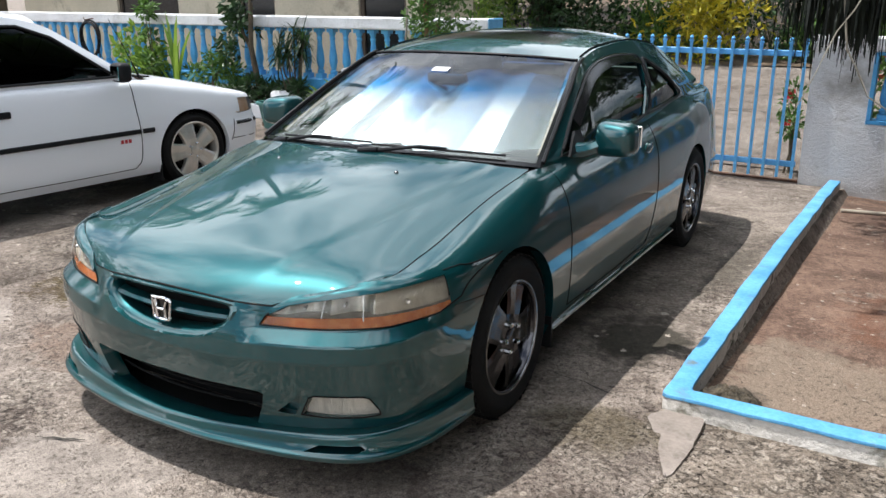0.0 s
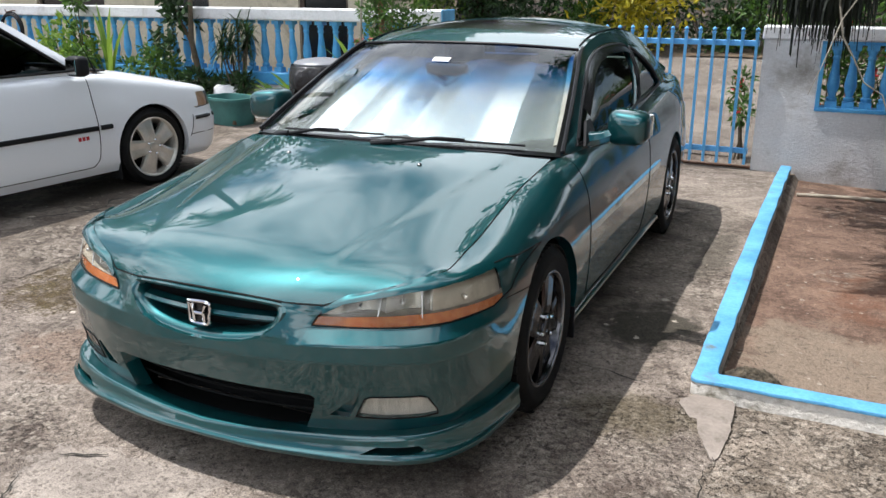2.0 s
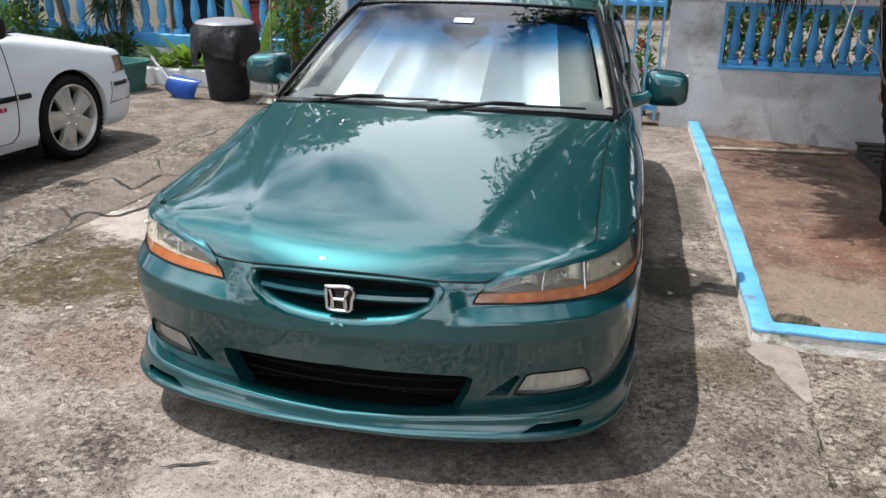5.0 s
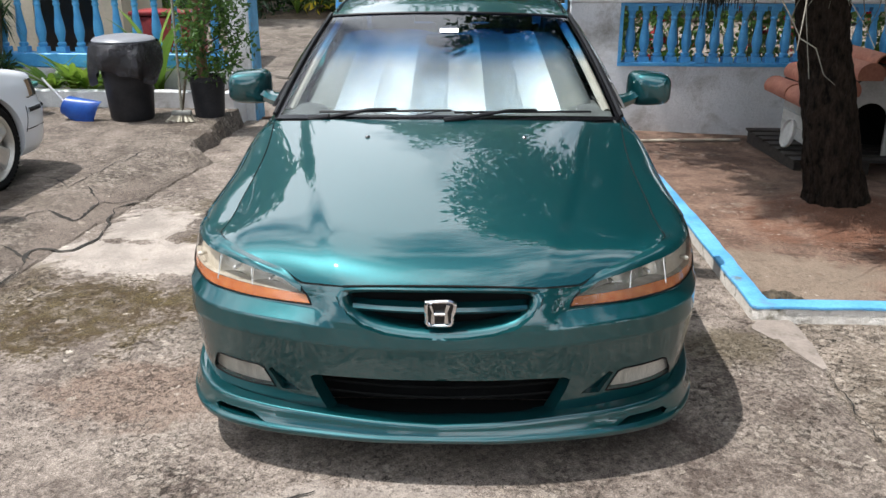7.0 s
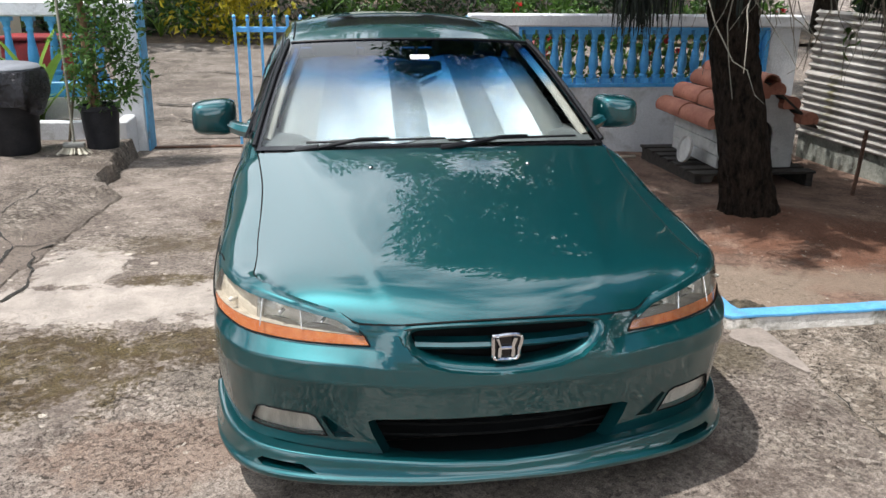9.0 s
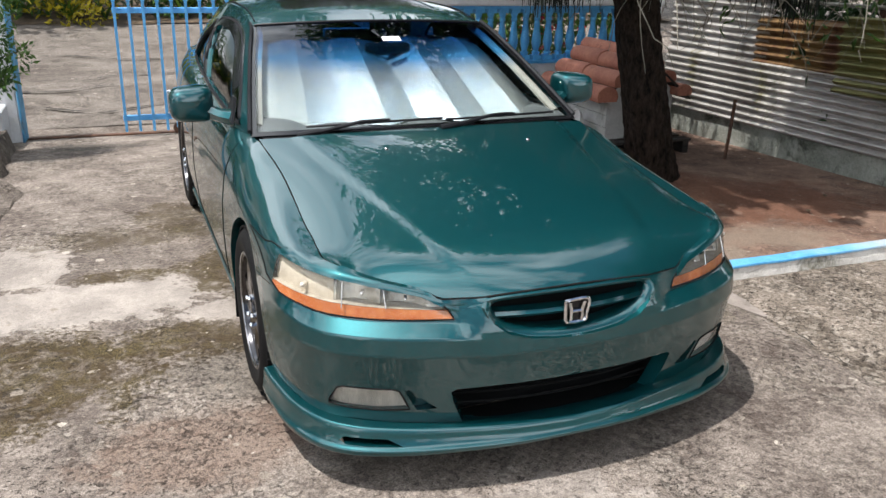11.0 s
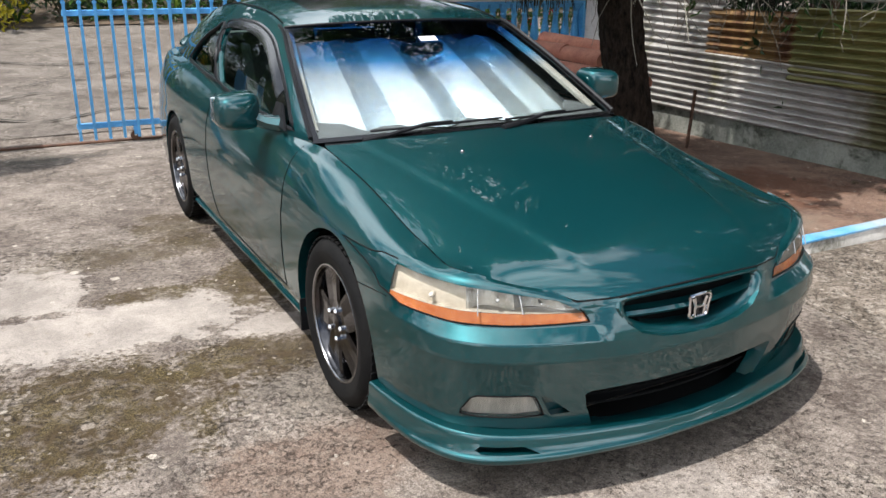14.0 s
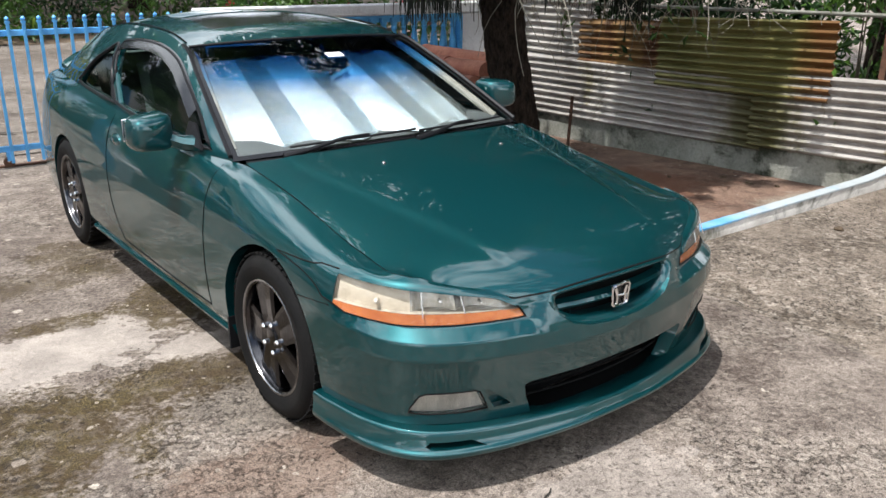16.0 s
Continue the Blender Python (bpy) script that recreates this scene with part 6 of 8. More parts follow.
def sunshade():
    """Folding foil sunshade stood behind the windscreen."""
    m, n, l, p = shader("silver bubble foil")
    p.inputs["Base Color"].default_value = (0.87, 0.94, 0.95, 1)
    p.inputs["Metallic"].default_value = 0.92
    p.inputs["Roughness"].default_value = 0.24
    vec = coords(n, l)
    streak = noise_tex(n, l, coords(n, l, (9.0, 0.9, 0.9)), 6, 6, 0.65, 0.3)
    dents = n.new("ShaderNodeTexVoronoi")
    dents.inputs["Scale"].default_value = 110
    l.new(vec, dents.inputs["Vector"])
    h = calc(n, l, "ADD", calc(n, l, "MULTIPLY", dents.outputs["Distance"], 0.22), calc(n, l, "MULTIPLY", streak, 0.60))
    bump(n, l, p, h, 0.5, 0.010)
    root = thing("sunshade", CAR, "silver accordion foil sunshade standing behind the windscreen", "sunshade")
    rows = []
    panels = 8
    xs = np.linspace(-0.68, 0.68, panels * 6 + 1)
    for t in np.linspace(0, 1, 17):
        r = []
        for i, x in enumerate(xs):
            ph = i / 6.0
            zig = abs((ph % 2) - 1)
            k = (x / 0.745) ** 2
            w = lerp(1.0, 0.83, t)
            dy = 0.12 * zig * (0.9 + 0.25 * math.sin(ph * 1.9)) + 0.004 * math.sin(9 * t + ph * 2)
            notch = 0.10 * max(0, 1 - abs(x) / 0.16) * max(0, (t - 0.75) / 0.25)
            tt = t * (0.985 + 0.015 * math.sin(ph * 1.3)) - notch
            y = lerp(0.385, 1.08, tt) + 0.16 * k * (1 - 0.4 * tt) + dy
            z = lerp(0.918, 1.232, tt) + 0.010 * math.sin(math.pi * tt) - 0.035 * k - 0.004
            r.append((x * w, y + 0.03, z - 0.010))
        rows.append(r)
    part("shade_panel", grid_bm(rows), m, root, smooth=True, sharp=6)
    return root


sunshade()

# ---- the white saloon ----
WPLAN = [(0, -0.80), (0.3, -0.795), (0.55, -0.77), (0.70, -0.72), (0.79, -0.61), (0.828, -0.45), (0.842, -0.2), (0.845, 0.5), (0.845, 2.2), (0.83, 3.0), (0.72, 3.42), (0.5, 3.5), (0, 3.52)]
WCOLS = [
    ((0, -0.80), [(0.17, -0.05), (0.22, -0.01), (0.33, 0.01), (0.45, 0.02), (0.50, 0.0), (0.56, -0.02), (0.62, -0.03), (0.66, -0.04), (0.68, -0.07)]),
    ((0.70, -0.72), [(0.17, -0.05), (0.22, -0.01), (0.33, 0.01), (0.45, 0.02), (0.50, 0.0), (0.56, -0.012), (0.63, -0.025), (0.68, -0.05), (0.70, -0.10)]),
    ((0.828, -0.45), [(0.17, -0.04), (0.22, -0.01), (0.33, 0.006), (0.45, 0.010), (0.52, 0.0), (0.60, -0.006), (0.69, -0.03), (0.735, -0.07), (0.745, -0.12)]),
    ((0.844, 0.0), [(0.17, -0.04), (0.24, -0.012), (0.35, -0.003), (0.46, 0.0), (0.56, -0.002), (0.66, -0.012), (0.76, -0.04), (0.815, -0.08), (0.828, -0.13)]),
    ((0.845, 0.5), [(0.17, -0.04), (0.24, -0.012), (0.35, -0.003), (0.46, 0.0), (0.58, -0.003), (0.69, -0.014), (0.80, -0.035), (0.87, -0.065), (0.892, -0.10)]),
    ((0.845, 2.2), [(0.17, -0.04), (0.24, -0.012), (0.35, -0.003), (0.46, 0.0), (0.58, -0.003), (0.69, -0.012), (0.79, -0.028), (0.87, -0.05), (0.90, -0.075)]),
    ((0.72, 3.42), [(0.17, -0.05), (0.24, -0.01), (0.35, 0.0), (0.46, 0.0), (0.58, -0.01), (0.69, -0.02), (0.79, -0.04), (0.87, -0.07), (0.90, -0.11)]),
    ((0, 3.52), [(0.17, -0.05), (0.24, -0.01), (0.35, 0.0), (0.46, 0.0), (0.58, -0.01), (0.69, -0.02), (0.79, -0.04), (0.87, -0.07), (0.90, -0.11)]),
]
W_EDGE_X = [(0.40, 0.745), (0.72, 0.68), (1.07, 0.615), (1.4, 0.60), (2.2, 0.60), (2.6, 0.63), (2.95, 0.68)]
W_EDGE_Z = [(0.40, 0.885), (0.72, 1.105), (1.07, 1.32), (1.4, 1.38), (2.2, 1.37), (2.6, 1.19), (2.95, 0.93)]


def white_car():
    root = thing("car", pose(-6.046, 4.715, 0.05, 0, 0, 174), "white car with dark windows and silver wheels", "car")
    sh = Shell(WPLAN, WCOLS, 120, 4)
    body = sh.mesh()
    lampf = cut_out(body, [(0.70, 0.555), (0.825, 0.548), (0.838, 0.57), (0.836, 0.625), (0.822, 0.655), (0.795, 0.668), (0.70, 0.652)], "xz", lambda c: c.y < -0.46)
    for yc in (0.0, 2.5):
        circ = [(yc + 0.335 * math.cos(a), 0.295 + 0.335 * math.sin(a)) for a in np.linspace(0, 2 * math.pi, 36, endpoint=False)]
        cut_out(body, circ, "yz", lambda c: c.x > 0.6).free()
        rim_of(body, lambda c: (-0.05, 0, 0), lambda c: c.x > 0.6 and abs(math.hypot(c.y - yc, c.z - 0.295) - 0.335) < 0.02)
    part("body", both_sides(body), WHITE_PAINT, root, sharp=50)
    hi = [p for p in sh.top if p[1] < 0.42]
    edge = spline(hi[6::4], 40)
    mid = [(0, lerp(sh.top[0][1], 0.27, t), curve([(-0.75, 0.685), (-0.6, 0.73), (-0.2, 0.83), (0.33, 0.925)], lerp(sh.top[0][1], 0.27, t))) for t in np.linspace(0, 1, 41)]
    part("bonnet", both_sides(grid_bm(cross_patch(mid, edge, 20))), WHITE_PAINT, root)

    def edge_at(y):
        return np.array((curve(W_EDGE_X, y), y, curve(W_EDGE_Z, y)))

    def belt_at(y):
        s = [p for p in sh.top if p[0] > 0.55]
        return np.array((np.interp(y, [p[1] for p in s], [p[0] for p in s]), y, np.interp(y, [p[1] for p in s], [p[2] for p in s])))
    rows = []
    for y in spread(0.40, 2.95, 0.04):
        a, b = belt_at(y), edge_at(y)
        rows.append([a * (1 - t) + b * t + np.array((0.03 * math.sin(math.pi * t) * min(1, max(0, y - 0.38) * 2), 0, 0)) for t in np.linspace(0, 1, 11)])
    side = grid_bm(rows)
    glass = cut_out(side, [(0.585, 0.925), (1.62, 0.93), (1.62, 1.318), (1.22, 1.308), (1.0, 1.225)], "yz", lambda c: c.x > 0)
    glass2 = cut_out(side, [(1.69, 0.93), (2.45, 0.94), (2.36, 1.14), (2.2, 1.285), (1.69, 1.318)], "yz", lambda c: c.x > 0)
    part("cabin_frame", both_sides(side), WHITE_PAINT, root)
    for s in (1, -1):
        for g, pl in ((glass, [(0.585, 0.925), (1.62, 0.93), (1.62, 1.318), (1.22, 1.308), (1.0, 1.225)]), (glass2, [(1.69, 0.93), (2.45, 0.94), (2.36, 1.14), (2.2, 1.285), (1.69, 1.318)])):
            part("side_glass", copy_bm(g, s, (-0.01, 0, 0)), DARK_GLASS, root)
            ring = []
            P = pl + pl[:1]
            for (a, b) in zip(P, P[1:]):
                for t in np.linspace(0, 1, 12, endpoint=False):
                    y, z = lerp(a[0], b[0], t), lerp(a[1], b[1], t)
                    q, e = belt_at(y), edge_at(y)
                    k = (z - q[2]) / (e[2] - q[2])
                    ring.append((s * (lerp(q[0], e[0], k) + 0.03 * math.sin(math.pi * k) * min(1, max(0, y - 0.38) * 2) + 0.002), y, z))
            part("window_seal", tube(ring, 0.011, 6, closed=True), BLACK_TRIM, root)
        part("wiper_cover", boxed(min(s * 0.1, s * 0.7), max(s * 0.1, s * 0.7), 0.27, 0.33, 0.895, 0.907), BLACK_TRIM, root)
        # side moulding, split at the door line
        def on_side(y, z, out=0.0):
            i = int(np.argmin([abs(r[16][1] - y) + (0 if r[16][0] > 0.5 else 9) for r in sh.rows]))
            r = sh.rows[i]
            return (s * (np.interp(z, r[:, 2], r[:, 0]) + out), y, z)
        for a, b in ((0.37, 0.475), (0.49, 1.66), (1.68, 2.2)):
            strip = grid_bm([[on_side(y, 0.495), on_side(y, 0.499, 0.010), on_side(y, 0.513, 0.013), on_side(y, 0.527, 0.010), on_side(y, 0.531)] for y in np.linspace(a, b, 14)])
            part("side_moulding", strip, BLACK_TRIM, root, "black rubber strip")
        bs = grid_bm([[on_side(y, 0.455), on_side(y, 0.459, 0.010), on_side(y, 0.475, 0.012), on_side(y, 0.485)] for y in np.linspace(-0.70, -0.42, 10)])
        part("bumper_strip", bs, BLACK_TRIM, root)
        seam([on_side(y, z, 0.0005) for y, z in spline([(0.50, 0.88), (0.50, 0.70), (0.485, 0.50), (0.50, 0.30), (0.56, 0.235)], 20)], root, 0.0035)
        seam([on_side(y, z, 0.0005) for y, z in spline([(0.56, 0.235), (1.0, 0.232), (1.67, 0.235)], 16)], root, 0.003)
        seam([on_side(y, z, 0.0005) for y, z in spline([(1.67, 0.90), (1.67, 0.60), (1.67, 0.235)], 16)], root, 0.0035)
        seam([on_side(y, z, 0.0005) for y, z in spline([(-0.40, 0.50), (-0.39, 0.40), (-0.36, 0.33)], 8)], root, 0.003)
        seam([on_side(y, z, 0.0005) for y, z in spline([(-0.66, 0.345), (-0.55, 0.345), (-0.37, 0.345)], 8)], root, 0.003)
        lam = part("corner_lamp", copy_bm(lampf, s, (0, 0.003, 0)), LENS, root)
        lam.visible_shadow = False
        part("lamp_insert", copy_bm(lampf, s, (-0.012, 0.02, 0)), surface("faded amber lens", rgb("c08b66"), rgb("e0c0a2"), 0.3, 20, 80, 0.1), lam)
        hd = on_side(1.50, 0.745, 0.004)
        part("door_handle", box(bmesh.new(), hd[0] - 0.012, hd[0] + 0.012, 1.43, 1.58, 0.722, 0.768, 0.008, 2), BLACK_TRIM, root)
        mr = box(bmesh.new(), min(s * 0.80, s * 0.95), max(s * 0.80, s * 0.965), 0.56, 0.67, 0.895, 1.035, 0.035, 3)
        mo = part("door_mirror", mr, BLACK_TRIM, root)
        part("mirror_glass", boxed(min(s * 0.835, s * 0.935), max(s * 0.835, s * 0.935), 0.671, 0.676, 0.915, 1.015), CHROME, mo)
        part("mud_flap", boxed(min(s * 0.70, s * 0.83), max(s * 0.70, s * 0.83), 0.325, 0.335, 0.10, 0.26), BLACK_TRIM, root)
        for yc in (0.0, 2.5):
            well = bmesh.new()
            arc = [(yc + 0.34 * math.cos(a), 0.295 + 0.34 * math.sin(a)) for a in np.linspace(-0.3, math.pi + 0.3, 24)]
            grid_bm([[(s * 0.80, y, z), (s * 0.5, y, z)] for y, z in arc], well)
            well.faces.new([well.verts.new((s * 0.5, y, z)) for y, z in arc])
            part("wheel_well", well, DEEP_BLACK, root)
            make_wheel(root, pose(s * 0.735, yc, 0.297), 0.298, 0.228, 0.20, RIM_SILVER, s, broad=0.40)
    for k in range(3):
        pts = [(-0.8455, 0.575 + 0.032 * k, 0.44), (-0.8455, 0.60 + 0.032 * k, 0.44), (-0.8455, 0.60 + 0.032 * k, 0.468), (-0.8455, 0.575 + 0.032 * k, 0.468)]
        b = bmesh.new()
        b.faces.new([b.verts.new((p[0] - 0.001, p[1], p[2] - 0.0)) for p in pts])
        part("sticker_bar", b, surface("red sticker", rgb("a01420"), rgb("b81d28"), 0.5, relief=0.0), root, "small red sticker bar")
    ws_y = np.linspace(0.40, 1.07, 14)
    ws = cross_patch([(0, lerp(0.26, 0.97, t), lerp(0.915, 1.35, t)) for t in np.linspace(0, 1, 14)], [edge_at(y) for y in ws_y], 14)
    part("windscreen", both_sides(grid_bm(ws)), DARK_GLASS, root)
    rf = cross_patch([(0, lerp(0.97, 2.25, t), 1.35 + 0.075 * math.sin(math.pi * (0.12 + 0.76 * t))) for t in np.linspace(0, 1, 14)], [edge_at(y) for y in np.linspace(1.07, 2.2, 14)], 14, zpow=2.6)
    part("roof", both_sides(grid_bm(rf)), WHITE_PAINT, root)
    rg = cross_patch([(0, lerp(2.25, 3.05, t), lerp(1.377, 0.93, t)) for t in np.linspace(0, 1, 12)], [edge_at(y) for y in np.linspace(2.2, 2.95, 12)], 14)
    part("rear_glass", both_sides(grid_bm(rg)), DARK_GLASS, root)
    part("boot_lid", grid_bm([[(x, y, 0.905) for x in np.linspace(-0.72, 0.72, 5)] for y in (2.9, 3.2, 3.42)]), WHITE_PAINT, root)
    part("underbody", boxed(-0.6, 0.6, -0.6, 3.3, 0.17, 0.6), DEEP_BLACK, root, smooth=False)
    # solid black block put in for the darkness of the cabin
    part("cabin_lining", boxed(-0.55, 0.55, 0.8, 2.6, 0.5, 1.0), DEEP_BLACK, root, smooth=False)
    part("antenna", tube([(-0.735, 0.38, 0.90), (-0.72, 0.42, 1.02), (-0.68, 0.55, 1.34)], [0.009, 0.003, 0.002], 6), BLACK_TRIM, root)
    return root


white_car()

# ---- corrugated fence on a low concrete wall ----
def sheet_mat(name, a, b, stain, at=(0.48, 0.62)):
    m, n, l, p = shader(name)
    vec = coords(n, l)
    st = coords(n, l, (1, 2.2, 0.5))
    col = ramp(n, l, noise_tex(n, l, vec, 1.3, 8, 0.65, 0.5), [(0.35, a), (0.65, b)])
    col = mix(n, l, ramp(n, l, noise_tex(n, l, st, 1.6, 9, 0.7, 0.6), [(at[0], (0, 0, 0, 1)), (at[1], (1, 1, 1, 1))]), col, stain)
    fine = noise_tex(n, l, vec, 40, 6, 0.7)
    col = mix(n, l, calc(n, l, "MULTIPLY", fine, 0.35), col, (0.06, 0.055, 0.05, 1))
    l.new(col, p.inputs["Base Color"])
    p.inputs["Metallic"].default_value = 0.35
    p.inputs["Roughness"].default_value = 0.5
    bump(n, l, p, fine, 0.15, 0.003)
    return m


ZINC = sheet_mat("weathered galvanised sheet", rgb("979089"), rgb("cdc6bf"), rgb("7d7656"), (0.55, 0.66))
ZINC_MOSS = sheet_mat("mossy yellow-brown sheet", rgb("66632f"), rgb("958d57"), rgb("5f3f1c"), (0.56, 0.66))
RUST = sheet_mat("rusted brown sheet", rgb("7a5a33"), rgb("9c7a48"), rgb("5a3218"))


def rust_end(m, y0, y1, colour):
    """Rust that has eaten in from one end of a sheet."""
    n, l = m.node_tree.nodes, m.node_tree.links
    p = n["Principled BSDF"]
    old = p.inputs["Base Color"].links[0].from_socket
    vec = coords(n, l)
    sep = n.new("ShaderNodeSeparateXYZ")
    l.new(vec, sep.inputs[0])
    edge = calc(n, l, "ADD", sep.outputs[1], calc(n, l, "MULTIPLY", noise_tex(n, l, vec, 3.0, 7, 0.7), 0.7))
    fac = ramp(n, l, calc(n, l, "DIVIDE", calc(n, l, "SUBTRACT", edge, y0 + 0.35), y1 - y0), [(0.0, (0.85, 0.85, 0.85, 1)), (1.0, (0, 0, 0, 1))])
    l.new(mix(n, l, fac, old, colour), p.inputs["Base Color"])


rust_end(ZINC_MOSS, 3.75, 4.05, rgb("6d4425"))


def moss_band(m, y, half, colour):
    """Moss that has spread from the joint between two sheets."""
    n, l = m.node_tree.nodes, m.node_tree.links
    p = n["Principled BSDF"]
    old = p.inputs["Base Color"].links[0].from_socket
    vec = coords(n, l)
    sep = n.new("ShaderNodeSeparateXYZ")
    l.new(vec, sep.inputs[0])
    d = calc(n, l, "DIVIDE", calc(n, l, "ABSOLUTE", calc(n, l, "SUBTRACT", sep.outputs[1], y)), half)
    d = calc(n, l, "ADD", d, calc(n, l, "MULTIPLY", calc(n, l, "SUBTRACT", noise_tex(n, l, vec, 5.0, 8, 0.72), 0.5), 1.6))
    l.new(mix(n, l, ramp(n, l, d, [(0.35, (0.85, 0.85, 0.85, 1)), (1.05, (0, 0, 0, 1))]), old, colour), p.inputs["Base Color"])


moss_band(ZINC, 4.33, 0.55, rgb("565221"))
FENCE_WALL = surface("damp mossy concrete", rgb("707268"), rgb("a3a399"), 0.9, 2.5, 40, 0.7, 0.012, stain=rgb("373b2e"), stain_scale=3.0, stain_at=(0.50, 0.62))


def fence():
    root = thing("fence", pose(0, 0, 0), "corrugated metal fence of patched weathered sheets on a low concrete wall", "fence", kind="structure")

    def wall_top(y):
        return curve([(-3, 0.16), (3.2, 0.15), (4.3, 0.05), (5.6, 0.0), (8.1, -0.02)], y)
    bm = bmesh.new()
    rows = []
    for y in spread(-3, 8.12, 0.2):
        w = 0.01 * noise.noise(Vector((y * 2, 0, 0)))
        rows.append([(2.60 + w, y, -0.8), (2.585 + w, y, wall_top(y) - 0.01), (2.60, y, wall_top(y) + 0.004), (2.75, y, wall_top(y)), (2.76, y, -0.8)])
    part("wall_base", grid_bm(rows, bm), FENCE_WALL, root)

    def corr(name, y0, y1, z0a, z0b, z1a, z1b, x, mat, seed, label):
        """A sheet from y0 to y1, whose lower edge runs from z0a to z0b and upper edge from z1a to z1b, with ridges along it."""
        rows = []
        n = max(4, int(abs(y1 - y0) / 0.15))
        for i in range(n + 1):
            t = i / n
            y = lerp(y0, y1, t)
            lo, hi = lerp(z0a, z0b, t), lerp(z1a, z1b, t)
            k = int((z1a - z0a) / 0.008)
            r = []
            for j in range(k + 1):
                z = lerp(lo, hi, j / k)
                ph = 2 * math.pi * j / k * (z1a - z0a) / 0.078
                dx = 0.022 * math.sin(ph) + 0.012 * noise.noise(Vector((y * 1.2 + seed, z * 1.5, seed)))
                edge = 0.006 * noise.noise(Vector((y * 6, seed, 0)))
                r.append((x - dx, y, z + (edge if j in (0, k) else 0)))
            rows.append(r)
        return part(name, thicken(grid_bm(rows), 0.0015), mat, root, label)
    corr("metal_sheet", 8.10, 4.25, -0.06, 0.02, 0.62, 0.66, 2.565, ZINC, 1, "pale galvanised sheet")
    corr("metal_sheet", 4.38, 0.9, 0.05, 0.20, 0.72, 0.86, 2.550, ZINC, 5, "pale galvanised sheet")
    corr("metal_sheet", 1.0, -3.0, 0.18, 0.2, 0.86, 0.88, 2.565, ZINC, 8, "pale galvanised sheet")
    corr("metal_sheet", 8.10, 6.45, 0.58, 0.58, 1.25, 1.25, 2.590, ZINC, 3, "pale galvanised sheet")
    corr("metal_sheet", 6.62, 5.35, 0.60, 0.62, 1.06, 1.10, 2.575, RUST, 2, "rusty brown sheet")
    corr("metal_sheet", 5.50, 3.66, 0.48, 0.53, 1.14, 1.20, 2.540, ZINC_MOSS, 7, "mossy yellow sheet with a rusted end")
    rail = part("top_rail", tube([(2.62, y, 1.20 + 0.012 * (8 - y)) for y in spread(-3, 8.1, 0.5)], 0.017, 8), surface("grey pipe", rgb("77756c"), rgb("9b998f"), 0.5, metal=0.4), root)
    for y in (-1.5, 1.0, 3.3, 5.2, 7.0):
        part("fence_post", boxed(2.63, 2.68, y - 0.025, y + 0.025, -0.2, 1.24), RUSTY, root)
    return root


fence()


def iron_stake():
    ob = part("iron_stake", tube([(1.935, 6.09, -0.32), (1.955, 6.09, 0.0), (1.97, 6.09, 0.33)], 0.018, 8), RUSTY)
    return tagged(ob, "rusty dark iron stake standing before the fence", "stake")


iron_stake()


def pipe():
    pts = [(-0.68, 7.35, patio_z(-0.68, 7.35) + 0.015), (-0.2, 7.52, patio_z(-0.2, 7.52) + 0.015), (0.55, 7.75, patio_z(0.55, 7.75) + 0.015)]
    ob = part("plastic_pipe", tube(spline(pts, 12), 0.016, 8), surface("dirty white pipe", rgb("9a8f80"), rgb("c0b5a5"), 0.6))
    return tagged(ob, "dirty white plastic pipe lying along the wall", "pipe")


pipe()


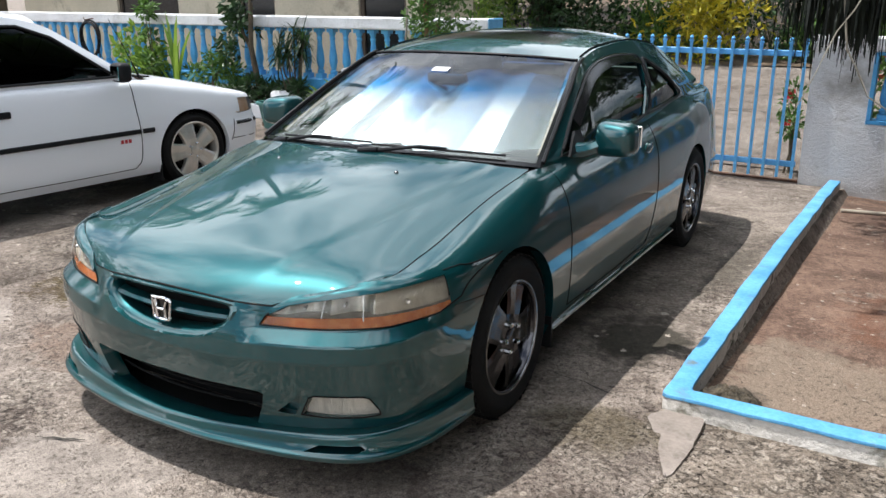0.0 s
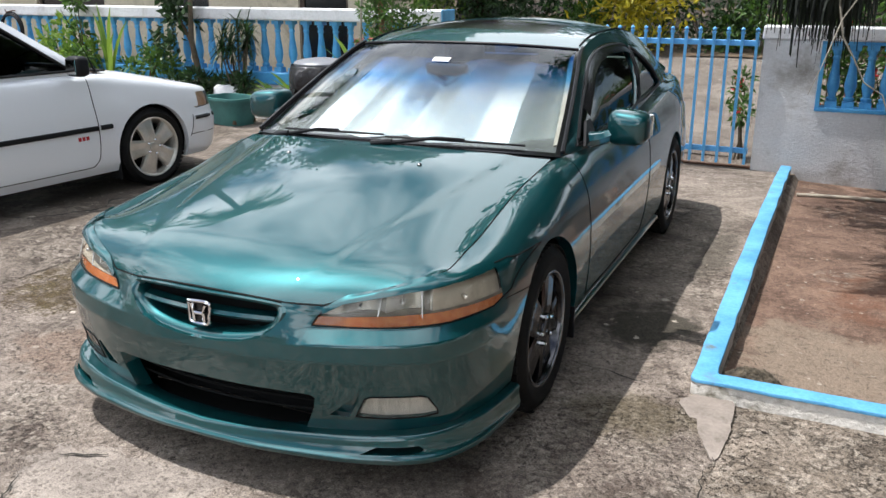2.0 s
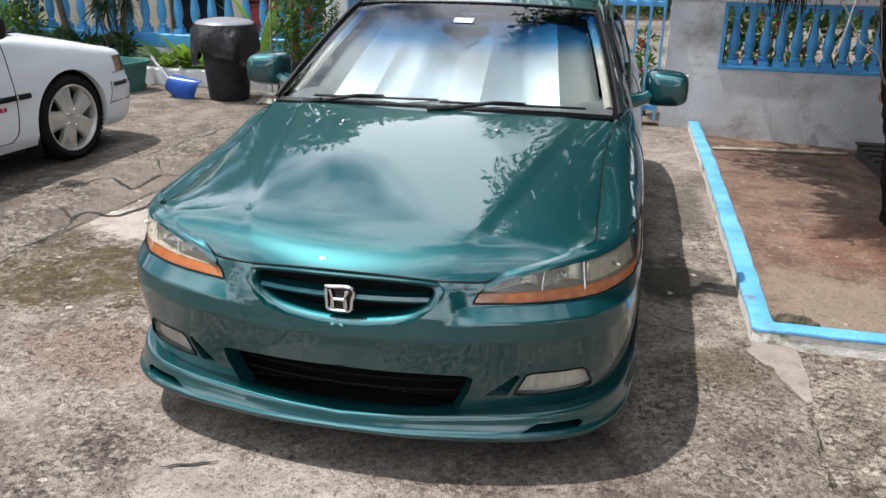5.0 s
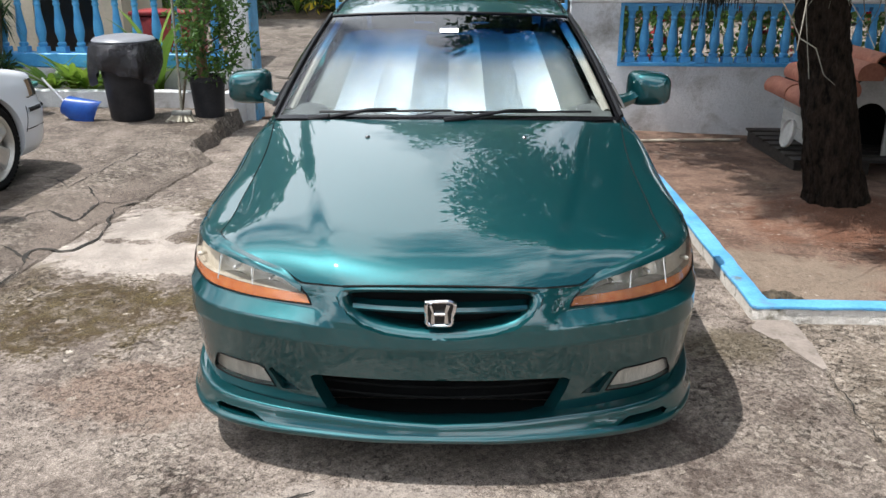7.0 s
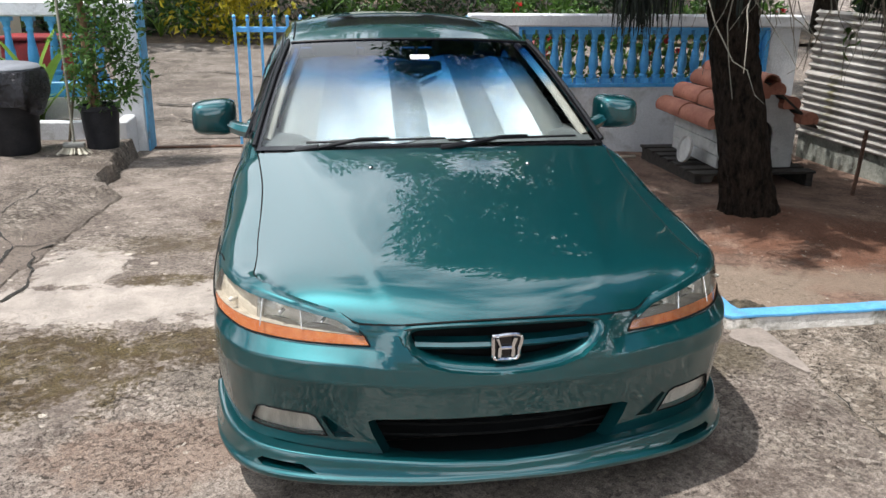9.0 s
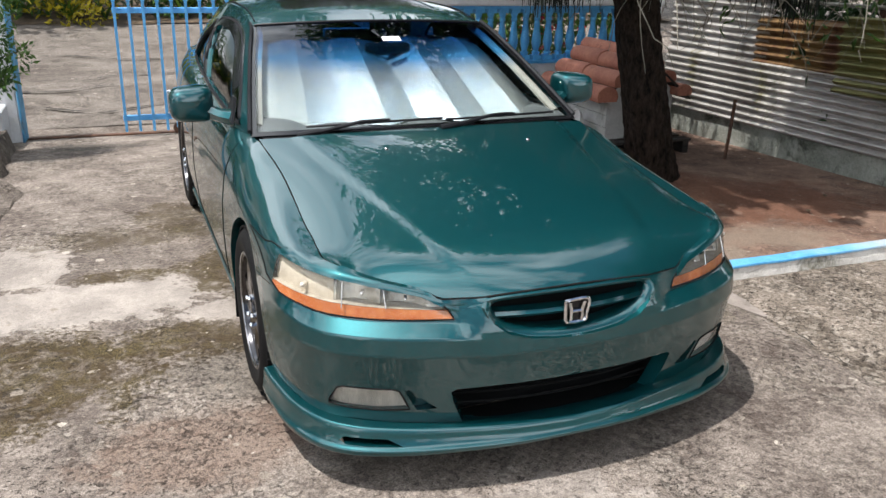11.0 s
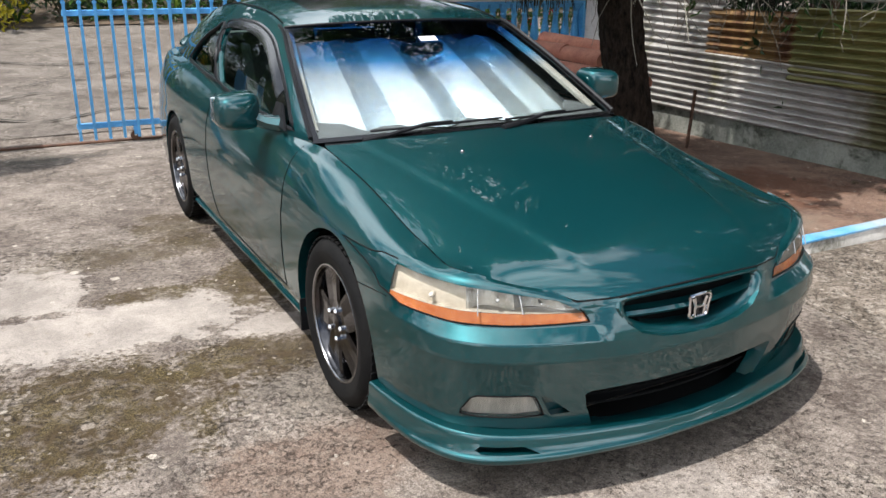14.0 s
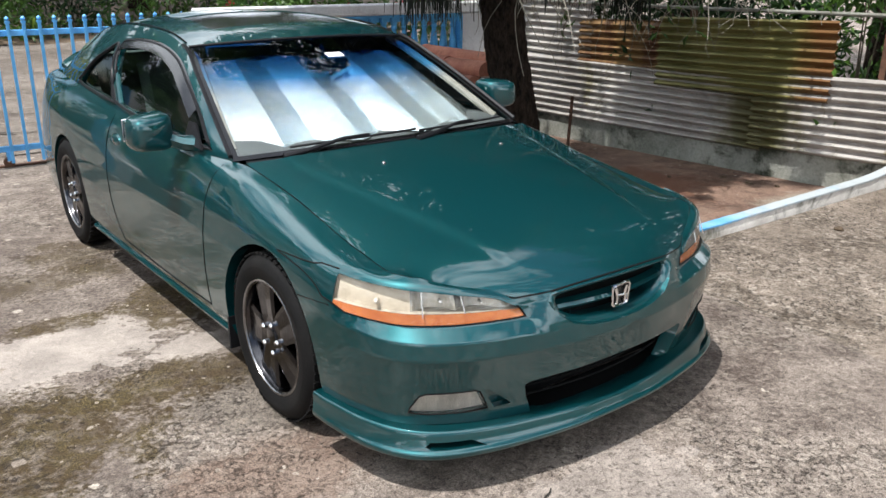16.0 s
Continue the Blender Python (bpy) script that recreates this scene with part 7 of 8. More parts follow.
# ---- dog house ----
def dog_house():
    root = thing("dog_house", pose(1.25, 7.1, -0.10), "white wooden dog house with terracotta tile roof on a pallet", "dog house")
    w, d, e, r = 0.37, 0.50, 0.47, 0.76
    t = 0.02
    for k in range(4):
        z0, z1 = e * k / 4, e * (k + 1) / 4 - 0.006
        for s in (1, -1):
            part("board", boxed(min(s * w, s * (w - t)), max(s * w, s * (w - t)), -d, d, z0, z1, 0.004), WOOD_WHITE, root)
    gable = [(-w + t, 0), (w - t, 0), (w - t, e), (0, r), (-w + t, e)]
    arch = [(-0.15, 0.0)] + [(0.15 * math.cos(a), 0.30 + 0.15 * math.sin(a)) for a in np.linspace(math.pi, 0, 13)] + [(0.15, 0.0)]
    for y, hole in ((-d, True), (d - t, False)):
        bm = bmesh.new()
        if hole:
            left = [(-w + t, 0), (-0.15, 0), *arch[1:8], (0, r), (-w + t, e)]
            left = [(-w + t, 0.0), (-0.15, 0.0), (-0.15, 0.30)] + [(0.15 * math.cos(a), 0.30 + 0.15 * math.sin(a)) for a in np.linspace(math.pi, math.pi / 2, 7)][1:] + [(0, r), (-w + t, e)]
            for s in (1, -1):
                f = bm.faces.new([bm.verts.new((s * x, y, z)) for x, z in left])
        else:
            bm.faces.new([bm.verts.new((x, y, z)) for x, z in gable])
        ex = bmesh.ops.extrude_face_region(bm, geom=list(bm.faces))
        for v in ex["geom"]:
            if isinstance(v, bmesh.types.BMVert):
                v.co.y += t
        part("gable", bm, WOOD_WHITE, root, smooth=False)
    # black block put in for the shade inside the dog house
    part("inner_shade", boxed(-w + 0.04, w - 0.04, -0.1, d - 0.04, 0.01, e), DEEP_BLACK, root, smooth=False)
    slope = math.atan2(r - e, w)
    L = math.hypot(w + 0.14, (w + 0.14) * math.tan(slope))
    deck = bmesh.new()
    for s in (1, -1):
        grid_bm([[(0, y, r + 0.012), (s * (w + 0.14), y, r + 0.012 - (w + 0.14) * math.tan(slope))] for y in (-d - 0.10, d + 0.08)], deck)
    part("roof_deck", thicken(deck, 0.018), WOOD_DARK, root, smooth=False)
    rng = np.random.default_rng(9)
    for s in (1, -1):
        for k in range(3):
            u = (k + 0.40 + (0.16 if s > 0 else 0)) / 3 * L
            cx, cz = s * (w + 0.14 - u * math.cos(slope)), r + 0.012 - (w + 0.14) * math.tan(slope) + u * math.sin(slope)
            rad = 0.112 if s < 0 else 0.085
            for y0, y1 in ((-d - 0.12 + rng.normal() * 0.012, 0.03), (0.015, d + 0.1)):
                tile = bmesh.new()
                ends = []
                for q in range(6):
                    yy = lerp(y0, y1, q / 5)
                    rr = rad * (1.0 - 0.06 * q / 5) * (1 + 0.01 * rng.normal())
                    ends.append([tile.verts.new((cx + rr * math.cos(a), yy, cz + 0.008 * (1 - q / 5) + rr * 0.88 * math.sin(a))) for a in np.linspace(-0.5, math.pi + 0.5, 17)])
                for a, b in zip(ends, ends[1:]):
                    for q in range(16):
                        tile.faces.new((a[q], a[q + 1], b[q + 1], b[q]))
                tile.faces.new(ends[0])
                tile.faces.new(ends[-1][::-1])
                part("roof_tile", tile, TERRACOTTA, root)
    part("ridge_tile", thicken(grid_bm([[(0.09 * math.cos(a), y, r + 0.02 + 0.09 * math.sin(a)) for a in np.linspace(-0.2, math.pi + 0.2, 11)] for y in np.linspace(-d - 0.13, d + 0.1, 6)]), 0.012), TERRACOTTA, root)
    return root


dog_house()


def pallet():
    root = thing("pallet", pose(1.22, 7.05, -0.10), "dark wet wooden pallet under the dog house", "pallet")
    for k in range(7):
        y = -0.62 + k * 0.20
        part("slat", boxed(-0.62, 0.56, y, y + 0.13, -0.028, -0.005, 0.003), WOOD_DARK, root)
    for x in (-0.60, -0.04, 0.48):
        part("bearer", boxed(x, x + 0.07, -0.60, 0.70, -0.16, -0.030, 0.004), WOOD_DARK, root)
    return root


pallet()


def bowl(x, y, z, r, h, label, mat, tilt=0):
    bm = lathe([(0.002, 0.004), (r * 0.8, 0.0), (r, h), (r * 0.97, h), (r * 0.76, 0.012), (0.002, 0.014)], 24)
    ob = part("bowl", bm, mat)
    ob.matrix_world = pose(x, y, z, 0, tilt, 0)
    return tagged(ob, label, "bowl")


bowl(0.76, 6.62, patio_z(0.76, 6.62), 0.12, 0.07, "grey metal dog bowl on the patio", surface("dull steel", rgb("8d8a85"), rgb("aaa7a2"), 0.4, metal=0.6))


def feed_lid():
    bm = lathe([(0.002, 0.0), (0.125, 0.0), (0.13, 0.03), (0.12, 0.035), (0.11, 0.015), (0.002, 0.015)], 28)
    ob = part("bucket_lid", bm, WOOD_WHITE)
    ob.matrix_world = pose(0.70, 6.86, 0.03, 0, -78, 0)
    return tagged(ob, "round white plastic lid leaning on the dog house", "lid")


feed_lid()


# ---- bin, pots and tools by the planter ----
def rubbish_bin():
    root = thing("rubbish_bin", pose(-5.32, 7.12, 0.055), "black plastic rubbish bin lined with a black bag, grey lid", "bin")
    part("bin_body", lathe([(0.002, 0.0), (0.185, 0.0), (0.195, 0.02), (0.245, 0.62), (0.255, 0.64)], 32), PLASTIC_BLACK, root)
    rng = np.random.default_rng(2)
    rows = []
    for k in range(9):
        t = k / 8
        r = []
        for i in range(49):
            a = 2 * math.pi * i / 48
            fold = 0.018 * math.sin(a * 7 + 3 * t) + 0.012 * math.sin(a * 13 + 1) * t
            low = 0.42 + 0.07 * math.sin(a * 3 + 0.5) + 0.04 * math.sin(a * 5)
            rad = lerp(0.275, 0.325, math.sin(math.pi * min(1, 0.15 + t * 0.7))) + fold * (0.4 + 1.2 * t)
            z = lerp(0.715, low, t)
            r.append((rad * math.cos(a), rad * math.sin(a), z))
        rows.append(r)
    part("bin_bag", grid_bm(rows), surface("glossy black bag film", (0.008, 0.007, 0.009), (0.020, 0.018, 0.022), 0.16, 9, 22, 1.0, 0.03), root, "loose black bag folded over the rim")
    part("lid", lathe([(0.275, 0.70), (0.280, 0.725), (0.262, 0.745), (0.20, 0.760), (0.09, 0.775), (0.002, 0.778)], 32), surface("grey lid plastic", (0.13, 0.135, 0.15), (0.20, 0.205, 0.225), 0.4), root, "dark grey domed lid")
    return root


rubbish_bin()


def dustpan():
    root = thing("dustpan", pose(-5.76, 7.05, ground_z(-5.8, 7.05) + 0.225, -72, 112, 8), "blue plastic dustpan tipped over with long white handle", "dustpan")
    pan = bmesh.new()
    rows = []
    for t in np.linspace(0, 1, 12):
        # rounded scoop that opens towards its lip
        k = 0.55 + 0.45 * t
        rows.append([(0.165 * k * math.sin(a), lerp(0.15, -0.15, t), -0.12 * (0.4 + 0.6 * (1 - t) ** 0.5) * max(0.0, math.cos(a)) ** 0.6) for a in np.linspace(-1.57, 1.57, 19)])
    grid_bm(rows, pan)
    part("pan", thicken(pan, 0.006), PLASTIC_BLUE, root)
    back = bmesh.new()
    back.faces.new([back.verts.new(p) for p in rows[0]])
    part("pan_back", thicken(back, 0.006), PLASTIC_BLUE, root)
    part("handle", tube([(0, 0.15, -0.03), (-0.16, 0.42, -0.10)], 0.012, 8), STUCCO, root, "white stick handle")
    return root


dustpan()


def tub():
    root = thing("tub", pose(-6.62, 7.22, 0.055, 0, 0, -12), "teal plastic tub planter", "tub")
    rings = []
    for z, sx, sy in ((0.0, 0.24, 0.16), (0.20, 0.28, 0.19), (0.27, 0.29, 0.20), (0.27, 0.315, 0.225), (0.30, 0.315, 0.225), (0.30, 0.285, 0.195), (0.06, 0.245, 0.165)):
        ring = []
        for i in range(32):
            a = 2 * math.pi * i / 32
            c, s = math.cos(a), math.sin(a)
            ring.append((sx * abs(c) ** 0.45 * math.copysign(1, c), sy * abs(s) ** 0.45 * math.copysign(1, s), z))
        rings.append(ring + ring[:1])
    bm = grid_bm(rings)
    bmesh.ops.remove_doubles(bm, verts=bm.verts, dist=0.0005)
    part("tub_wall", bm, PLASTIC_TEAL, root)
    part("tub_floor", boxed(-0.23, 0.23, -0.15, 0.15, 0.02, 0.065), SOIL, root)
    return root


tub()


def broom():
    root = thing("broom", pose(-4.80, 6.98, 0.06), "long-handled broom leaning on the potted shrub", "broom")
    part("handle", tube([(0.0, 0.0, 0.09), (-0.03, 0.12, 0.75), (-0.06, 0.22, 1.35)], 0.012, 8), surface("dull broom stick", rgb("5e5a50"), rgb("8a8576"), 0.6), root)
    part("head", box(bmesh.new(), -0.09, 0.09, -0.03, 0.03, 0.055, 0.10, 0.012, 2), surface("grey broom head", rgb("6a6a66"), rgb("85857f"), 0.6), root)
    rng = np.random.default_rng(5)
    br = bmesh.new()
    for k in range(90):
        x, y = rng.uniform(-0.085, 0.085), rng.uniform(-0.025, 0.025)
        a = Vector((x, y, 0.06))
        b = Vector((x * 1.75 + rng.normal() * 0.006, y * 2.2 - 0.01, 0.004))
        br.faces.new([br.verts.new(p) for p in (a, a + Vector((0.006, 0, 0)), b + Vector((0.009, 0, 0)), b)])
    tagged(part("bristles", br, surface("pale bristles", rgb("a9a08d"), rgb("cfc7b4"), 0.9), root, "pale splayed bristles"), kind="stuff")
    return root


broom()


def hose_coil():
    root = thing("garden_hose", pose(-11.05, 8.04, 0.93), "coil of black garden hose hung on the balustrade", "hose")
    for k in range(5):
        r = 0.20 + 0.012 * math.sin(k * 2.3)
        part("hose_loop", tube([(r * math.cos(a) + 0.01 * k, -0.02 - 0.018 * k + 0.01 * math.sin(2 * a), 1.25 * r * math.sin(a) - 0.008 * k) for a in np.linspace(0, 2 * math.pi, 40, endpoint=False)], 0.012, 6, closed=True), BLACK_TRIM, root)
    part("hose_tail", tube(spline([(0.18, -0.06, -0.1), (0.20, -0.06, -0.35), (0.12, -0.08, -0.6)], 14), 0.012, 6), BLACK_TRIM, root)
    part("hook", tube([(0, 0.09, 0.27), (0, 0.0, 0.27), (0, -0.10, 0.255), (0, -0.11, 0.29)], 0.008, 6), RUSTY, root)
    return root


hose_coil()


def clod(x, y, z, r, seed, label):
    """A small dry crumpled clump on the ground."""
    bm = bmesh.new()
    bmesh.ops.create_icosphere(bm, subdivisions=2, radius=r)
    for v in bm.verts:
        q = v.co.normalized() * 2 + Vector((seed, 0, 0))
        v.co *= 1 + 0.45 * noise.noise(q) + 0.25 * noise.noise(q * 3)
        v.co.z *= 0.6
    ob = part("dry_clump", bm, SOIL)
    ob.matrix_world = pose(x, y, z + 0.35 * r)
    return tagged(ob, label, "debris", "dry clumps on the ground")


for k, (x, y, r) in enumerate(((2.16, 4.33, 0.030), (2.13, 4.05, 0.022), (2.10, 3.99, 0.020), (2.20, 3.81, 0.022), (1.75, 4.6, 0.018), (1.2, 4.2, 0.016))):
    clod(x, y, patio_z(x, y), r, k, "dark dry leaf clump on the patio floor")
clod(0.97, 2.59, apron_z(0.97, 2.59), 0.03, 9, "dark dry clump on the rough concrete slab")

# ---- plants ----
LEAF_MID = leaf_mat("mid green leaves", (0.025, 0.07, 0.012), (0.10, 0.20, 0.03))
LEAF_DARK = leaf_mat("dark green leaves", (0.008, 0.026, 0.008), (0.035, 0.08, 0.02))
LEAF_LIME = leaf_mat("lime green leaves", (0.07, 0.16, 0.02), (0.24, 0.36, 0.05))
LEAF_YELLOW = leaf_mat("yellow croton leaves", (0.25, 0.24, 0.01), (0.62, 0.50, 0.03))
NEEDLE = leaf_mat("dark drooping needles", (0.002, 0.004, 0.002), (0.009, 0.014, 0.006), 0.7)
PETAL = leaf_mat("red petals", (0.45, 0.015, 0.02), (0.75, 0.06, 0.08))
PINK = leaf_mat("pink petals", (0.6, 0.10, 0.14), (0.8, 0.25, 0.28))


def leaf_part(name, V, F, mat, parent, label=""):
    ob = new(name, mesh_of(name, V, F, mat))
    ob.parent = parent
    if label:
        ob["label"] = label
    ob["kind"] = "stuff"
    return ob


def shrub(x, y, z, rx, ry, h, n, size, mat, seed, label, name="shrub", category="shrub", flowers=None, base=0.15, narrow=0.4):
    """A bush: several stems and a ragged crown of leaf clumps with gaps."""
    rng = np.random.default_rng(seed)
    root = thing(name, pose(x, y, z), label, category)
    stems = bmesh.new()
    centres = []
    m = max(4, n // 60)
    for k in range(m):
        a, r = rng.uniform(0, 2 * math.pi), rng.uniform(0.15, 1.0) ** 0.6
        t = rng.uniform(base, 1.0)
        c = (rx * r * math.cos(a) * math.sin(math.pi * (0.25 + 0.6 * t)), ry * r * math.sin(a) * math.sin(math.pi * (0.25 + 0.6 * t)), h * t)
        centres.append(c)
        if k < 7:
            tube([(rng.normal() * 0.03, rng.normal() * 0.03, -0.05), (c[0] * 0.4, c[1] * 0.4, c[2] * 0.5), c], [0.014, 0.009, 0.004], 5, stems)
    part("stem", stems, STEM, root)
    V, F = leaves(rng, centres, n // m, size, min(rx, ry, h * 0.5) * 0.55, 0.25, narrow)
    leaf_part("crown", V, F, mat, root)
    if flowers:
        fm, cnt, fs = flowers
        pick = [centres[rng.integers(len(centres))] for _ in range(cnt)]
        pick = [(c[0] * 1.15 + rng.normal() * 0.05, c[1] * 1.15 - abs(rng.normal()) * 0.06, c[2] + rng.normal() * 0.06) for c in pick]
        V, F = leaves(rng, pick, 7, fs, fs * 0.35, 0.1, 0.9)
        leaf_part("flowers", V, F, fm, root)
    return root


def rosette(x, y, z, n, length, width, mat, seed, label, up=0.9, name="plant", bend=0.6, category="plant"):
    """A tuft of long arching leaves."""
    rng = np.random.default_rng(seed)
    root = thing(name, pose(x, y, z), label, category)
    V, F = [], []
    for k in range(n):
        a = 2 * math.pi * k / n + rng.normal() * 0.3
        el = up * rng.uniform(0.55, 1.15)
        d = np.array((math.cos(a), math.sin(a), 0))
        s = np.array((-math.sin(a), math.cos(a), 0))
        ln = length * rng.uniform(0.65, 1.1)
        p = np.zeros(3)
        k0 = len(V)
        for i in range(7):
            t = i / 6
            w = width * (0.55 + 1.1 * t) * (1 - t) ** 0.6 if i < 6 else 0.001
            V += [p - s * w, p + np.array((0, 0, -0.25 * w)), p + s * w]
            ang = el * 1.3 - bend * t * 1.6
            p = p + (d * math.cos(ang) + np.array((0, 0, math.sin(ang)))) * ln / 6
        for i in range(6):
            q = k0 + 3 * i
            F += [(q, q + 1, q + 4, q + 3), (q + 1, q + 2, q + 5, q + 4)]
    leaf_part("leaves", V, F, mat, root)
    return root


# planter, from the far end to the gate
shrub(-10.0, 7.9, 0.17, 0.55, 0.25, 0.85, 900, 0.10, LEAF_LIME, 11, "light green leafy bush in the planter", narrow=0.5)
rosette(-9.15, 7.88, 0.17, 16, 1.15, 0.035, LEAF_LIME, 12, "tall sword-leaved green plant in the planter", 1.15, bend=0.45)
shrub(-8.5, 7.9, 0.17, 0.45, 0.25, 0.60, 700, 0.09, LEAF_MID, 13, "mid green bush in the planter")
shrub(-9.6, 7.92, 0.17, 0.35, 0.22, 1.25, 420, 0.10, LEAF_MID, 33, "tall thin green shrub in the planter")
shrub(-6.95, 7.95, 0.17, 0.32, 0.25, 0.35, 300, 0.10, LEAF_DARK, 14, "dark low foliage in the planter")
shrub(-7.7, 7.93, 0.17, 0.5, 0.22, 0.42, 500, 0.11, LEAF_DARK, 15, "dark low foliage in the planter")


def sapling():
    root = thing("tree", pose(-7.68, 7.9, 0.15), "young tree with a thin bare trunk in the planter", "tree")
    tr = bmesh.new()
    tube([(0.10, 0, -0.05), (0.03, 0, 0.35), (-0.05, 0.0, 0.75), (-0.03, 0.02, 1.2), (0.0, 0.02, 1.9)], [0.045, 0.038, 0.034, 0.03, 0.02], 8, tr)
    tube([(-0.05, 0, 0.72), (-0.18, 0, 0.95), (-0.30, 0, 1.25)], [0.024, 0.018, 0.010], 6, tr)
    part("trunk", tr, STEM, root)
    rng = np.random.default_rng(16)
    c = [(-0.35 + rng.normal() * 0.17, rng.normal() * 0.10, 1.05 + rng.normal() * 0.22) for _ in range(16)] + [(rng.normal() * 0.3, rng.normal() * 0.2, 1.9 + rng.normal() * 0.2) for _ in range(10)]
    V, F = leaves(rng, c, 22, 0.11, 0.12, 0.4, 0.5)
    leaf_part("crown", V, F, LEAF_DARK, root)
    return root


sapling()


def dracaena():
    root = thing("plant", pose(-7.05, 7.9, 0.17), "spiky dark green plant with tangled stems in the planter", "plant")
    rng = np.random.default_rng(18)
    st = bmesh.new()
    tips = []
    for k in range(9):
        a = rng.uniform(0, 2 * math.pi)
        tip = (0.22 * math.cos(a) * rng.uniform(0.2, 1), 0.14 * math.sin(a), rng.uniform(0.55, 0.95))
        tube([(rng.normal() * 0.03, rng.normal() * 0.03, 0), (tip[0] * 0.7, tip[1] * 0.7, tip[2] * 0.55), tip], [0.014, 0.010, 0.008], 6, st)
        tips.append(tip)
    part("stem", st, STEM, root)
    V, F = [], []
    for tip in tips:
        for _ in range(34):
            d = rng.normal(size=3) + np.array((0, 0, 0.35))
            d /= np.linalg.norm(d)
            s = np.cross(d, (0.1, 0.2, 1.0))
            s /= np.linalg.norm(s)
            L, w = rng.uniform(0.18, 0.32), 0.011
            p = np.array(tip) + np.array((0, 0, rng.uniform(-0.12, 0.08)))
            k = len(V)
            V += [p - s * w * 0.6, p + s * w * 0.6, p + d * L * 0.5 + s * w, p + d * L * 0.5 - s * w, p + d * L - np.array((0, 0, 0.05))]
            F += [(k, k + 1, k + 2, k + 3), (k + 3, k + 2, k + 4)]
    leaf_part("leaves", V, F, LEAF_DARK, root)
    return root


dracaena()


def stone_block(x, y, z, sx, sy, sz, seed, label):
    bm = bmesh.new()
    bmesh.ops.create_icosphere(bm, subdivisions=3, radius=0.5)
    for v in bm.verts:
        v.co = Vector((math.copysign(abs(v.co.x * 2) ** 0.6, v.co.x) * sx / 2, math.copysign(abs(v.co.y * 2) ** 0.6, v.co.y) * sy / 2, math.copysign(abs(v.co.z * 2) ** 0.6, v.co.z) * sz / 2))
        v.co += v.co.normalized() * 0.02 * noise.noise(v.co * 9 + Vector((seed, 0, 0)))
    ob = part("stone", bm, STUCCO)
    ob.matrix_world = pose(x, y, z, 0, 0, 10)
    return tagged(ob, label, "stone")


stone_block(-7.20, 7.86, 0.28, 0.34, 0.2, 0.24, 1, "pale rough stone block in the planter")
for k, (x, y) in enumerate(((-6.45, 7.88), (-6.05, 7.9), (-5.75, 7.87), (-6.25, 7.95), (-5.55, 7.93))):
    rosette(x, y, 0.17, 18, 0.52, 0.05, LEAF_LIME, 20 + k, "low rosette of bright green strap leaves", 0.85, bend=0.55, category="plant")
rosette(-5.35, 7.93, 0.17, 7, 1.2, 0.07, LEAF_LIME, 27, "tall arching yellow-green leaves behind the bin", 1.1, bend=0.6)


def potted_shrub():
    root = thing("potted_shrub", pose(-4.64, 7.30, 0.05), "tall leafy shrub in a black plastic pot", "potted plant")
    part("pot", lathe([(0.002, 0.0), (0.135, 0.0), (0.165, 0.34), (0.178, 0.345), (0.178, 0.385), (0.160, 0.385), (0.150, 0.33), (0.002, 0.32)], 28), PLASTIC_BLACK, root)
    st = bmesh.new()
    rng = np.random.default_rng(31)
    tube([(-0.05, 0, 0.3), (-0.06, 0.01, 0.7), (-0.05, 0, 1.1), (-0.08, 0, 1.7)], [0.035, 0.034, 0.03, 0.02], 8, st)
    tube([(0.0, 0.02, 0.3), (-0.02, 0.03, 0.7), (0.05, 0.03, 1.2)], [0.02, 0.018, 0.012], 6, st)
    part("trunk", st, surface("pale bark", rgb("6b523c"), rgb("937257"), 0.9, 10, 60, 0.5), root)
    c = []
    tw = bmesh.new()
    for k in range(80):
        a = rng.uniform(0, 2 * math.pi)
        t = rng.uniform(0, 1)
        r = 0.34 * math.sin(math.pi * (0.2 + 0.7 * t)) * rng.uniform(0.4, 1.1)
        p = (0.06 + r * math.cos(a), r * math.sin(a) * 0.8, 0.42 + 1.25 * t)
        c.append(p)
        if k % 2:
            tube([(-0.05, 0, p[2] - 0.15), p], [0.007, 0.003], 4, tw)
    part("twig", tw, STEM, root)
    V, F = leaves(rng, c, 40, 0.06, 0.12, 0.25, 0.45)
    leaf_part("crown", V, F, LEAF_MID, root)
    return root


potted_shrub()


def garden_stake():
    ob = part("stake", tube([(-5.0, 7.55, 0.06), (-4.86, 7.75, 1.0), (-4.82, 7.80, 1.5)], [0.014, 0.012, 0.01], 6), STEM)
    return tagged(ob, "dark bare stake leaning against the garden wall", "stake")


garden_stake()

# shrubs behind the back wall, with red flowers
for k, x in enumerate((-0.55, 0.15, 0.85, 1.55, 2.25)):
    shrub(x, 8.85, -0.2, 0.48, 0.32, 1.45, 1100, 0.085, LEAF_MID, 40 + k, "green hibiscus bush with red flowers behind the wall", flowers=(PETAL, 13, 0.07), narrow=0.55)
shrub(0.0, 9.3, -0.15, 0.5, 0.4, 1.75, 500, 0.09, LEAF_MID, 46, "green bush with pink flowers behind the wall", flowers=(PINK, 12, 0.06))
shrub(-1.32, 8.72, -0.18, 0.20, 0.2, 0.9, 260, 0.07, LEAF_MID, 47, "thin green shrub beside the gate", flowers=(PETAL, 3, 0.05))


# ---- beyond the road ----
def verge_z(x, y):
    return ground_z(x, 16.0) + 0.02 + 0.10 * (y - 15.8) + 0.08 * noise.noise(Vector((x * 0.7, y * 0.7, 9)))


